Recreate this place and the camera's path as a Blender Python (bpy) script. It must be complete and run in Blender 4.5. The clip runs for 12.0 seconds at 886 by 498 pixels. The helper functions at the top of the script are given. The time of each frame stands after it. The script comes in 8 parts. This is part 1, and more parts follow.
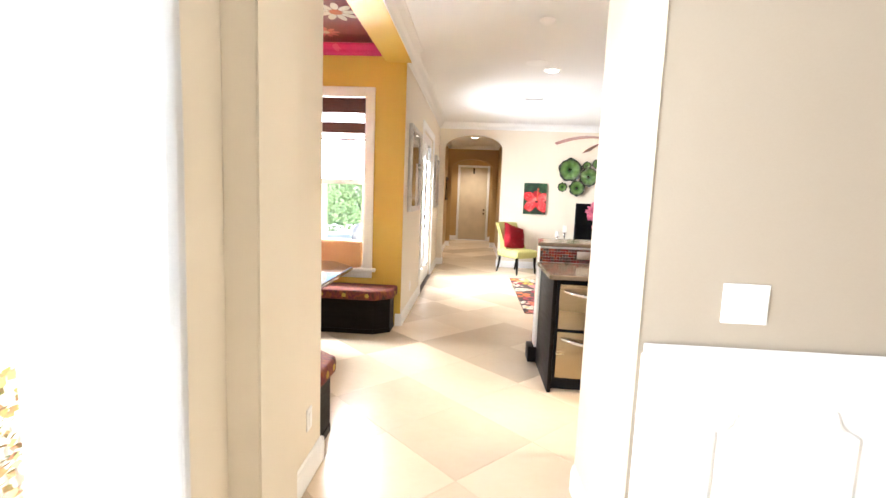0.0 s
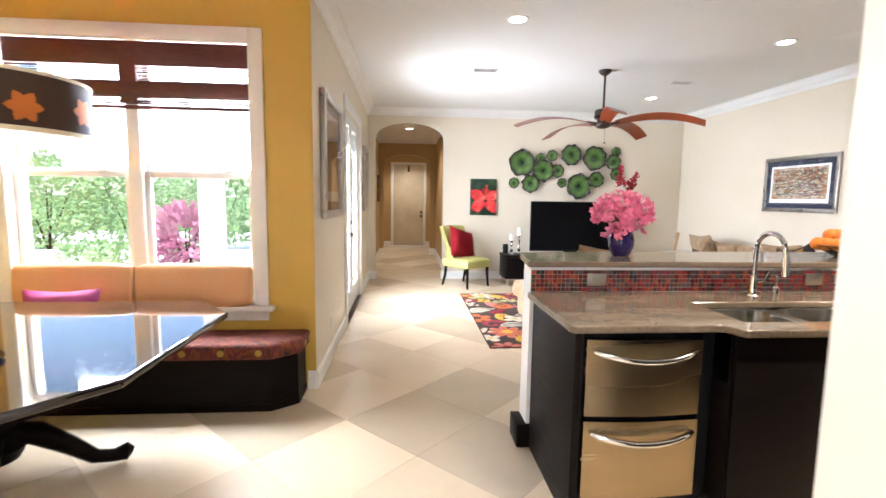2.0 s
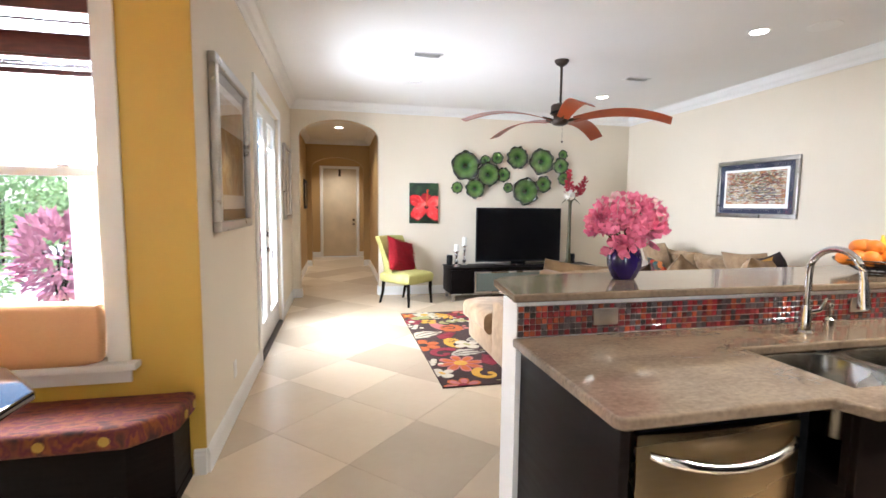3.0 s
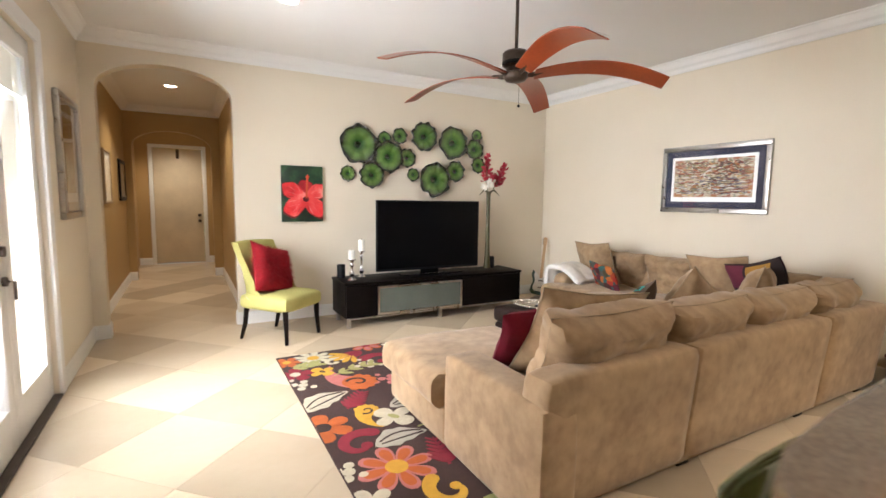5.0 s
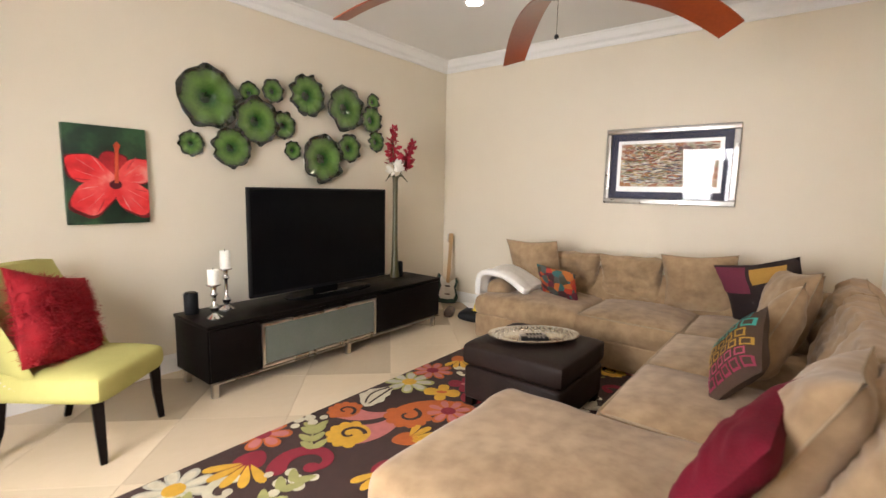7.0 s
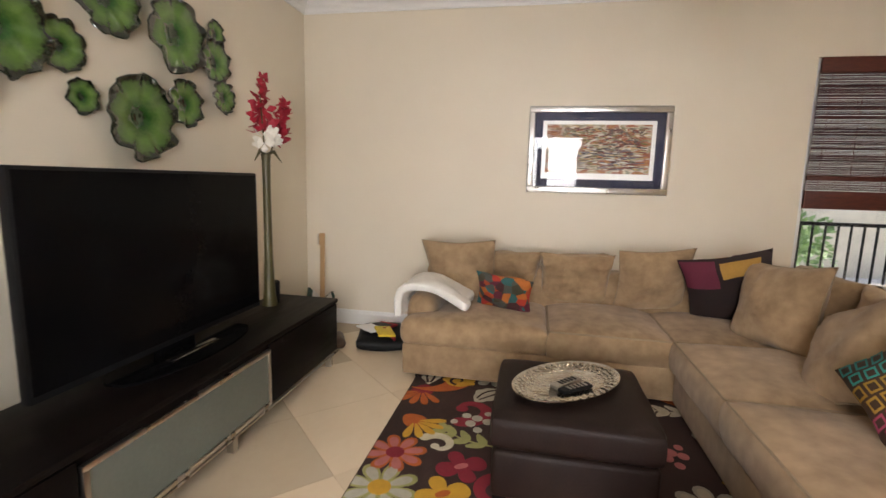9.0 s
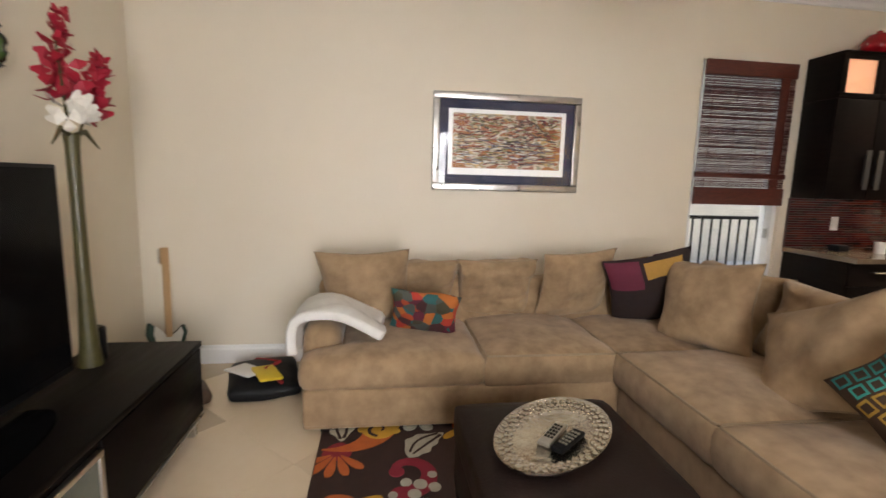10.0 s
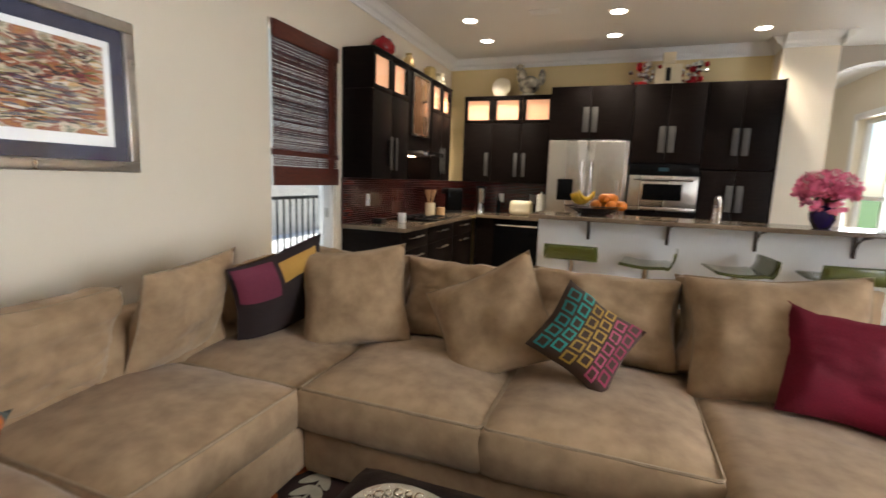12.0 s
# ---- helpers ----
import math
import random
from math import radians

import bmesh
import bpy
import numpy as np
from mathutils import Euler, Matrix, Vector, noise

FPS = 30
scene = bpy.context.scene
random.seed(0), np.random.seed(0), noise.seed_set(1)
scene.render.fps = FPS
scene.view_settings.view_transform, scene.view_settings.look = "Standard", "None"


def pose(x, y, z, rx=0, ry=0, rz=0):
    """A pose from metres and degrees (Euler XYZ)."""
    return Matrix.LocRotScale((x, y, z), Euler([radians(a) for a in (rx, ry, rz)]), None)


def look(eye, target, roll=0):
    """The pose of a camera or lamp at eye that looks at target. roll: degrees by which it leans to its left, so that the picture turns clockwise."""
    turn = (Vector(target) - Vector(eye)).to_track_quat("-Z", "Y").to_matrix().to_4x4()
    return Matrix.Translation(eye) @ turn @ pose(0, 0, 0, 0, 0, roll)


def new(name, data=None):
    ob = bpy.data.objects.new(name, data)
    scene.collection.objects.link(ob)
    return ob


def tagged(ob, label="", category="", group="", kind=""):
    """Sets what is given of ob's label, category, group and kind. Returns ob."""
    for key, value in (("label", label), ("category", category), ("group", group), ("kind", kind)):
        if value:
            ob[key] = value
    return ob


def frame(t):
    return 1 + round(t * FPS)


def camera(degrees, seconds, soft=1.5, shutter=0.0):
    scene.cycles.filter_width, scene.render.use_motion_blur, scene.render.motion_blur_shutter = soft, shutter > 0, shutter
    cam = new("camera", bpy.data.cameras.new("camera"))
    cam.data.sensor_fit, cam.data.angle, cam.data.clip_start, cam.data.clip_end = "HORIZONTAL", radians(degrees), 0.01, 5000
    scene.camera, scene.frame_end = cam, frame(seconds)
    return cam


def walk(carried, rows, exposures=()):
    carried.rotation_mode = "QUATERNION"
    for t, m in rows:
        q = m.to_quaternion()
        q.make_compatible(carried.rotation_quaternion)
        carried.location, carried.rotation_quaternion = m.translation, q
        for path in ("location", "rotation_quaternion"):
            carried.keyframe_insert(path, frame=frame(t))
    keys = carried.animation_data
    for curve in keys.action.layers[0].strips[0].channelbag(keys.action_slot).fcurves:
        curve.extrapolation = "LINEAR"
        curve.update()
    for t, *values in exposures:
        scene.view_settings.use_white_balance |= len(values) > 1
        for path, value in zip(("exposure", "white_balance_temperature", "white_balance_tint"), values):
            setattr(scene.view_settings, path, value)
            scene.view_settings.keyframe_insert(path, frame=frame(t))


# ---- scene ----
cam = camera(87.3, 12.0, shutter=0.3)
PATH = [
    (0, (0.953, 1.235, 1.478), (0.83, 3.218, 1.246), 2.2),
    (0.5, (0.919, 1.611, 1.466), (0.804, 3.594, 1.239), 1.7),
    (1, (0.887, 2.011, 1.446), (0.823, 3.997, 1.224), 1.5),
    (1.5, (0.866, 2.415, 1.440), (0.901, 4.402, 1.218), 1.1),
    (2, (0.858, 2.837, 1.437), (1.016, 4.819, 1.22), 0.8),
    (2.5, (0.860, 3.272, 1.430), (1.161, 5.239, 1.234), 0.7),
    (3, (0.885, 3.700, 1.430), (1.322, 5.643, 1.245), 0.6),
    (5, (1.020, 5.512, 1.424), (1.985, 7.251, 1.213), 0.8),
    (5.5, (1.023, 5.971, 1.402), (2.145, 7.614, 1.194), 1.2),
    (6, (1.050, 6.424, 1.398), (2.311, 7.962, 1.184), 1.4),
    (6.5, (1.086, 6.897, 1.416), (2.496, 8.296, 1.179), 1.3),
    (7, (1.158, 7.356, 1.420), (2.714, 8.586, 1.167), 1.2),
    (9, (1.735, 8.943, 1.398), (3.679, 9.315, 1.106), 1.6),
    (9.5, (2.057, 9.165, 1.392), (4.032, 9.278, 1.098), 1.5),
    (10, (2.362, 9.393, 1.388), (4.323, 9.123, 1.098), 1.6),
    (10.5, (2.701, 9.530, 1.374), (4.549, 8.819, 1.091), 2.0),
    (11, (3.025, 9.628, 1.368), (4.605, 8.441, 1.060), 2.2),
    (11.5, (3.316, 9.645, 1.354), (4.492, 8.056, 1.048), 2.1),
    (12, (3.560, 9.591, 1.342), (4.239, 7.733, 1.046), 2.0),
]
EXPOSURES = [(0.0, 1.80, 6050, 10), (1.0, 1.68, 5950, 10), (2.0, 1.46, 5750, 9), (3.0, 1.37, 5650, 9), (5.0, 1.07, 6250, 10), (6.5, 0.96, 6650, 11), (9.0, 0.58, 6700, 12), (12.0, 0.71, 6150, 8)]
walk(cam, [(t, look(eye, target, roll)) for t, eye, target, roll in PATH], EXPOSURES)

# ---- daylight and lamps ----
world = bpy.data.worlds.new("sky")
scene.world = world
world.use_nodes = True
WN = world.node_tree
sky = WN.nodes.new("ShaderNodeTexSky")
sky.sky_type, sky.sun_disc = "NISHITA", False
sky.sun_elevation, sky.sun_rotation = radians(60), radians(170)
WN.links.new(sky.outputs[0], WN.nodes["Background"].inputs[0])
WN.nodes["Background"].inputs[1].default_value = 0.15

sun = new("sun", bpy.data.lights.new("sun", "SUN"))
sun.data.energy, sun.data.angle, sun.data.color = 5.0, radians(0.6), (1.0, 0.95, 0.86)
sun.matrix_world = look((0.8, -4.5, 8.0), (0, 0, 0))


def window_lamp(name, eye, target, w, h, watts, color=(0.97, 0.98, 1.0), spread=170):
    lamp = bpy.data.lights.new(name, "AREA")
    lamp.shape, lamp.size, lamp.size_y, lamp.energy, lamp.color, lamp.spread = "RECTANGLE", w, h, watts, color, radians(spread)
    ob = new(name, lamp)
    ob.matrix_world = look(eye, target)
    return ob


window_lamp("daylight_french_door", (-0.10, 8.77, 1.25), (3, 8.77, 0.3), 1.4, 2.2, 78, spread=150)
window_lamp("daylight_nook", (-1.05, 6.62, 2.05), (-1.0, 3.0, 1.0), 1.5, 0.9, 140)
window_lamp("daylight_dining", (0.05, 1.40, 1.4), (3.0, 1.9, 1.2), 1.7, 2.2, 60)

CANS = [(4.50, 9.72), (4.47, 7.2), (1.80, 6.94), (1.80, 9.47), (5.12, 4.75), (5.13, 4.03), (3.68, 4.66), (3.72, 3.92), (2.30, 3.82)]
HALL_CANS = [(0.91, 12.95), (0.91, 15.9)]
for cx, cy in CANS + HALL_CANS:
    lamp = bpy.data.lights.new("downlight", "SPOT")
    lamp.energy, lamp.color, lamp.spot_size, lamp.spot_blend, lamp.shadow_soft_size = (52 if cy > 11 else 74 if cy < 5 else 7), (1.0, 0.86, 0.68), radians(125), 0.7, 0.06
    ob = new("downlight", lamp)
    ob.matrix_world = look((cx, cy, 2.945 if cy < 11 else 2.88), (cx, cy, 0))

# ---- tools ----
Z3 = (0.0, 0.0, 0.0)


def finish(bm, name, smooth=True, sharp=40):
    me = bpy.data.meshes.new(name)
    bmesh.ops.recalc_face_normals(bm, faces=bm.faces)
    if smooth:
        lim = math.cos(radians(sharp))
        for f in bm.faces:
            f.smooth = True
        for e in bm.edges:
            if len(e.link_faces) == 2 and e.link_faces[0].normal.dot(e.link_faces[1].normal) < lim:
                e.smooth = False
    bm.to_mesh(me)
    bm.free()
    return me


def part(name, bm, material, parent=None, label="", kind="", smooth=True, sharp=40):
    """One mesh object, under a thing or a part."""
    ob = new(name, finish(bm, name, smooth, sharp))
    ob.data.materials.append(material)
    if parent is not None:
        ob.parent = parent
    if label or kind:
        tagged(ob, label=label, kind=kind)
    return ob


def thing(name, m, label, category, group=""):
    ob = new(name)
    ob.empty_display_size = 0.1
    ob.matrix_world = m
    return tagged(ob, label, category, group)


def solo(name, bm, material, m, label, category, group="", smooth=True, sharp=40):
    """A thing that is one mesh."""
    ob = new(name, finish(bm, name, smooth, sharp))
    ob.data.materials.append(material)
    ob.matrix_world = m
    return tagged(ob, label, category, group)


def fixed(name, bm, material, label="", category="", parent=None, smooth=False):
    """A piece of the setting, in world coordinates."""
    ob = new(name, finish(bm, name, smooth))
    ob.data.materials.append(material)
    if parent is not None:
        ob.parent = parent
    return tagged(ob, label, category, "", "structure" if parent is None else "")


def B():
    return bmesh.new()


def bx(bm, x0, x1, y0, y1, z0, z1, bev=0.0, seg=2):
    r = bmesh.ops.create_cube(bm, size=1.0)
    vs = r["verts"]
    bmesh.ops.scale(bm, vec=(x1 - x0, y1 - y0, z1 - z0), verts=vs)
    bmesh.ops.translate(bm, vec=((x0 + x1) / 2, (y0 + y1) / 2, (z0 + z1) / 2), verts=vs)
    if bev > 0:
        es = list({e for v in vs for e in v.link_edges})
        bmesh.ops.bevel(bm, geom=es, offset=bev, segments=seg, profile=0.5, affect="EDGES")
    return bm


def cyl(bm, r0, r1, z0, z1, n=20, x=0.0, y=0.0):
    r = bmesh.ops.create_cone(bm, cap_ends=True, segments=n, radius1=r0, radius2=r1, depth=z1 - z0)
    bmesh.ops.translate(bm, vec=(x, y, (z0 + z1) / 2), verts=r["verts"])
    return bm


def lathe(bm, prof, n=28, wob=None):
    """Turn (radius, height) pairs round z."""
    rings = []
    for r, z in prof:
        ring = []
        for i in range(n):
            a = 2 * math.pi * i / n
            k, dz = wob(a, r, z) if wob else (1.0, 0.0)
            ring.append(bm.verts.new((r * k * math.cos(a), r * k * math.sin(a), z + dz)))
        rings.append(ring)
    for p, q in zip(rings, rings[1:]):
        for i in range(n):
            bm.faces.new((p[i], p[(i + 1) % n], q[(i + 1) % n], q[i]))
    for ring in (rings[0], rings[-1]):
        bm.faces.new(ring)
    return bm


def tube(bm, pts, rad, n=8, closed=False):
    """A round bar along points; rad is a number or one per point."""
    pts = [Vector(p) for p in pts]
    rads = rad if isinstance(rad, (list, tuple)) else [rad] * len(pts)
    rings = []
    for i, p in enumerate(pts):
        if closed:
            t = pts[(i + 1) % len(pts)] - pts[i - 1]
        else:
            t = pts[min(i + 1, len(pts) - 1)] - pts[max(i - 1, 0)]
        t.normalize()
        u = t.cross(Vector((0, 0, 1)) if abs(t.z) < 0.95 else Vector((1, 0, 0))).normalized()
        w = t.cross(u)
        rings.append([bm.verts.new(p + rads[i] * (math.cos(a) * u + math.sin(a) * w)) for a in [2 * math.pi * k / n for k in range(n)]])
    m = len(rings)
    for j in range(m if closed else m - 1):
        p, q = rings[j], rings[(j + 1) % m]
        for k in range(n):
            bm.faces.new((p[k], p[(k + 1) % n], q[(k + 1) % n], q[k]))
    if not closed:
        bm.faces.new(rings[0])
        bm.faces.new(rings[-1])
    return bm


def slab(bm, pts, z0, z1):
    """A flat plate with the outline pts between two heights."""
    lo = [bm.verts.new((x, y, z0)) for x, y in pts]
    hi = [bm.verts.new((x, y, z1)) for x, y in pts]
    n = len(pts)
    bm.faces.new(lo)
    bm.faces.new(hi)
    for i in range(n):
        bm.faces.new((lo[i], lo[(i + 1) % n], hi[(i + 1) % n], hi[i]))
    return bm


def softbox(bm, w, d, h, r, bulge=0.02, cuts=11, rough=0.006, seed=0.0, base=0.0):
    """An upholstered block, w by d by h, that stands on z = base."""
    c = bmesh.ops.create_cube(bm, size=1.0)
    es = list({e for v in c["verts"] for e in v.link_edges})
    bmesh.ops.subdivide_edges(bm, edges=es, cuts=cuts, use_grid_fill=True)
    ix, iy, iz = w / 2 - r, d / 2 - r, h / 2 - r
    for v in bm.verts:
        p = Vector((v.co.x * w, v.co.y * d, v.co.z * h))
        q = Vector((max(-ix, min(ix, p.x)), max(-iy, min(iy, p.y)), max(-iz, min(iz, p.z))))
        o = p - q
        if o.length > 1e-6:
            p = q + o.normalized() * r
        fx, fy = 1 - min(1, abs(2 * p.x / w)) ** 2.5, 1 - min(1, abs(2 * p.y / d)) ** 2.5
        k = p.z / (h / 2)
        p.z += bulge * k * fx * fy
        p.x += 0.35 * bulge * (2 * p.x / w) * (1 - k * k)
        p.y += 0.35 * bulge * (2 * p.y / d) * (1 - k * k)
        s = p * 5.0 + Vector((seed, seed * 1.7, 0))
        p += rough * noise.noise_vector(s)
        v.co = p + Vector((0, 0, h / 2 + base))
    return bm


def pillow(bm, w, h, t, n=16, seed=0.0, rough=0.010, full=False):
    """A knife-edge pillow that stands in the xz plane, t thick."""
    def point(u, v, s):
        pin = 0.94 + 0.06 * (abs(u) * abs(v)) ** 1.2
        e, f = (7.0, 0.42) if full else (3.2, 0.55)
        k = max(0.0, (1 - abs(u) ** e) * (1 - abs(v) ** e)) ** f
        p = Vector((w / 2 * u * (pin + 0.05 * (abs(v) ** 2)), s * t / 2 * k, h / 2 * v * (pin + 0.05 * (abs(u) ** 2))))
        q = noise.noise_vector(p * 7 + Vector((seed, seed * 2.1, s))) * rough
        q.y += s * 0.55 * rough * (noise.noise(Vector((p.x * 9 + p.z * 13, p.z * 22 - p.x * 6, seed * 3.7))) - 0.4 * abs(noise.noise(Vector((p.x * 26, p.z * 9 + seed, 2.0)))))
        return p + q * (0.25 + k)
    g = {}
    for s in (1, -1):
        for i in range(n + 1):
            for j in range(n + 1):
                edge = i in (0, n) or j in (0, n)
                if edge and s == -1:
                    g[s, i, j] = g[1, i, j]
                else:
                    g[s, i, j] = bm.verts.new(point(2 * i / n - 1, 2 * j / n - 1, s))
        for i in range(n):
            for j in range(n):
                bm.faces.new((g[s, i, j], g[s, i + 1, j], g[s, i + 1, j + 1], g[s, i, j + 1]))
    return bm


def pillow_piping(bm, w, h, rad=0.006):
    pts = []
    for a, b, c, d in ((-1, -1, 1, -1), (1, -1, 1, 1), (1, 1, -1, 1), (-1, 1, -1, -1)):
        for i in range(8):
            u, v = a + (c - a) * i / 8, b + (d - b) * i / 8
            pin = 0.94 + 0.06 * (abs(u) * abs(v)) ** 1.2
            pts.append((w / 2 * u * (pin + 0.05 * v * v), 0, h / 2 * v * (pin + 0.05 * u * u)))
    return tube(bm, pts, rad, 6, True)


def polyclip(poly, x0, x1, y0, y1):
    for axis, lim, sign in ((0, x0, 1), (0, x1, -1), (1, y0, 1), (1, y1, -1)):
        out = []
        for i, p in enumerate(poly):
            q = poly[(i + 1) % len(poly)]
            a, b = sign * (p[axis] - lim), sign * (q[axis] - lim)
            if a >= 0:
                out.append(p)
            if a * b < 0:
                s = a / (a - b)
                out.append((p[0] + s * (q[0] - p[0]), p[1] + s * (q[1] - p[1])))
        poly = out
        if len(poly) < 3:
            return []
    return poly


# ---- materials ----
def surf(name, c1, c2=None, rough=0.6, metal=0.0, scale=4.0, fine=60.0, bump=0.1, mixf=0.35, spec=0.5, coat=0.0, sheen=0.0, rvar=0.08, rand=0.0, stretch=(1, 1, 1)):
    """Two colours mixed by coarse and fine noise, with relief and uneven gloss."""
    m = bpy.data.materials.new(name)
    m.use_nodes = True
    nt = m.node_tree
    N, L = nt.nodes, nt.links
    b = N["Principled BSDF"]
    b.inputs["Metallic"].default_value = metal
    b.inputs["Specular IOR Level"].default_value = spec
    b.inputs["Coat Weight"].default_value = coat
    b.inputs["Sheen Weight"].default_value = sheen
    if c2 is None:
        c2 = tuple(0.82 * c for c in c1)
    tc = N.new("ShaderNodeTexCoord")
    mp = N.new("ShaderNodeMapping")
    mp.inputs["Scale"].default_value = stretch
    L.new(tc.outputs["Object"], mp.inputs["Vector"])
    n1, n2 = N.new("ShaderNodeTexNoise"), N.new("ShaderNodeTexNoise")
    n1.inputs["Scale"].default_value, n1.inputs["Detail"].default_value = scale, 5
    n2.inputs["Scale"].default_value, n2.inputs["Detail"].default_value = fine, 3
    for k in (n1, n2):
        L.new(mp.outputs[0], k.inputs["Vector"])
    add = N.new("ShaderNodeMix")
    add.inputs[0].default_value = mixf
    L.new(n1.outputs["Fac"], add.inputs[2])
    L.new(n2.outputs["Fac"], add.inputs[3])
    rp = N.new("ShaderNodeValToRGB")
    rp.color_ramp.elements[0].position, rp.color_ramp.elements[1].position = 0.35, 0.65
    rp.color_ramp.elements[0].color, rp.color_ramp.elements[1].color = (*c2, 1), (*c1, 1)
    L.new(add.outputs[0], rp.inputs[0])
    col = rp.outputs[0]
    if rand > 0:
        oi = N.new("ShaderNodeObjectInfo")
        hs = N.new("ShaderNodeHueSaturation")
        mr = N.new("ShaderNodeMapRange")
        mr.inputs[3].default_value, mr.inputs[4].default_value = 1 - rand, 1 + rand
        L.new(oi.outputs["Random"], mr.inputs[0])
        L.new(mr.outputs[0], hs.inputs["Value"])
        L.new(col, hs.inputs["Color"])
        col = hs.outputs[0]
    L.new(col, b.inputs["Base Color"])
    rr = N.new("ShaderNodeMapRange")
    rr.inputs[3].default_value, rr.inputs[4].default_value = max(0.02, rough - rvar), min(1, rough + rvar)
    L.new(n1.outputs["Fac"], rr.inputs[0])
    L.new(rr.outputs[0], b.inputs["Roughness"])
    if bump > 0:
        bp = N.new("ShaderNodeBump")
        bp.inputs["Strength"].default_value, bp.inputs["Distance"].default_value = bump, 0.004
        L.new(n2.outputs["Fac"], bp.inputs["Height"])
        L.new(bp.outputs[0], b.inputs["Normal"])
    return m


def ramp_art(name, stops, scale, stretch, rough=0.5, detail=8, coat=0.0, dist=0.0):
    """A printed or woven picture: noise through many colours."""
    m = bpy.data.materials.new(name)
    m.use_nodes = True
    N, L = m.node_tree.nodes, m.node_tree.links
    b = N["Principled BSDF"]
    b.inputs["Roughness"].default_value = rough
    b.inputs["Coat Weight"].default_value = coat
    b.inputs["Coat Roughness"].default_value = 0.03
    tc, mp, nz, rp = N.new("ShaderNodeTexCoord"), N.new("ShaderNodeMapping"), N.new("ShaderNodeTexNoise"), N.new("ShaderNodeValToRGB")
    mp.inputs["Scale"].default_value = stretch
    nz.inputs["Scale"].default_value, nz.inputs["Detail"].default_value, nz.inputs["Distortion"].default_value = scale, detail, dist
    L.new(tc.outputs["Object"], mp.inputs[0])
    L.new(mp.outputs[0], nz.inputs["Vector"])
    L.new(nz.outputs["Fac"], rp.inputs[0])
    L.new(rp.outputs[0], b.inputs["Base Color"])
    e = rp.color_ramp.elements
    while len(e) < len(stops):
        e.new(0.5)
    for k, (p, c) in zip(e, stops):
        k.position, k.color = p, (*c, 1)
    return m


def glass(name, color=(1, 1, 1), rough=0.0, ior=1.45):
    m = bpy.data.materials.new(name)
    m.use_nodes = True
    b = m.node_tree.nodes["Principled BSDF"]
    b.inputs["Base Color"].default_value = (*color, 1)
    b.inputs["Roughness"].default_value, b.inputs["IOR"].default_value = rough, ior
    b.inputs["Transmission Weight"].default_value = 1.0
    return m


def lit(name, color, strength):
    m = bpy.data.materials.new(name)
    m.use_nodes = True
    b = m.node_tree.nodes["Principled BSDF"]
    b.inputs["Base Color"].default_value = (*color, 1)
    b.inputs["Emission Color"].default_value = (*color, 1)
    b.inputs["Emission Strength"].default_value = strength
    return m


CREAM = surf("cream_paint", (0.745, 0.667, 0.54), (0.72, 0.642, 0.515), 0.55, scale=1.5, fine=220, bump=0.06)
TAN = surf("tan_paint", (0.34, 0.288, 0.225), (0.32, 0.27, 0.21), 0.55, scale=1.5, fine=220, bump=0.06)
HALLTAN = surf("hall_paint", (0.46, 0.305, 0.125), (0.43, 0.28, 0.115), 0.55, scale=1.5, fine=220, bump=0.06)
GOLD = surf("gold_paint", (0.60, 0.39, 0.065), (0.55, 0.35, 0.055), 0.5, scale=2.0, fine=200, bump=0.08)
WHITE = surf("white_trim", (0.82, 0.81, 0.79), (0.79, 0.78, 0.76), 0.32, scale=3, fine=120, bump=0.03)
CEILW = surf("ceiling_white", (0.80, 0.79, 0.77), (0.78, 0.77, 0.75), 0.8, scale=2, fine=160, bump=0.12)
PINK = surf("pink_gloss", (0.55, 0.03, 0.16), (0.48, 0.025, 0.13), 0.25, coat=0.4, scale=6)
MURAL = surf("mural_red", (0.16, 0.020, 0.018), (0.09, 0.012, 0.012), 0.4, scale=3, fine=30, bump=0.05)
TILES = [surf("travertine", (0.62 * k, 0.505 * k, 0.365 * k), (0.59 * k, 0.475 * k, 0.338 * k), 0.25, scale=1.6, fine=14, bump=0.03, mixf=0.3, rvar=0.05, stretch=(1, 1.6, 1)) for k in (0.78, 0.86, 0.94, 1.00, 1.06, 1.14)]
GROUT = surf("grout", (0.48, 0.385, 0.27), (0.43, 0.34, 0.235), 0.8, scale=8)
SUEDE = surf("suede", (0.41, 0.280, 0.162), (0.25, 0.162, 0.090), 0.9, scale=3.2, fine=13, bump=0.35, mixf=0.42, spec=0.15, sheen=0.2)
SEAM = surf("seam_cord", (0.33, 0.24, 0.15), None, 0.9, scale=20)
ESPRESSO = surf("espresso_wood", (0.010, 0.0065, 0.0055), (0.006, 0.004, 0.0035), 0.45, spec=0.07, scale=5, fine=40, bump=0.05, stretch=(1, 1, 8))
ESPRESSOH = surf("espresso_wood_flat", (0.007, 0.005, 0.0045), (0.004, 0.003, 0.0027), 0.40, spec=0.05, scale=5, fine=40, bump=0.05, stretch=(1, 8, 8))
BLACKM = surf("black_matte", (0.009, 0.009, 0.010), None, 0.5, scale=20, spec=0.15)
BLACKG = surf("black_gloss", (0.004, 0.004, 0.0045), None, 0.12, spec=0.06, scale=5, bump=0.0, rvar=0.03)
LEATHER = surf("dark_leather", (0.022, 0.013, 0.010), (0.014, 0.008, 0.007), 0.5, spec=0.14, scale=8, fine=110, bump=0.3)
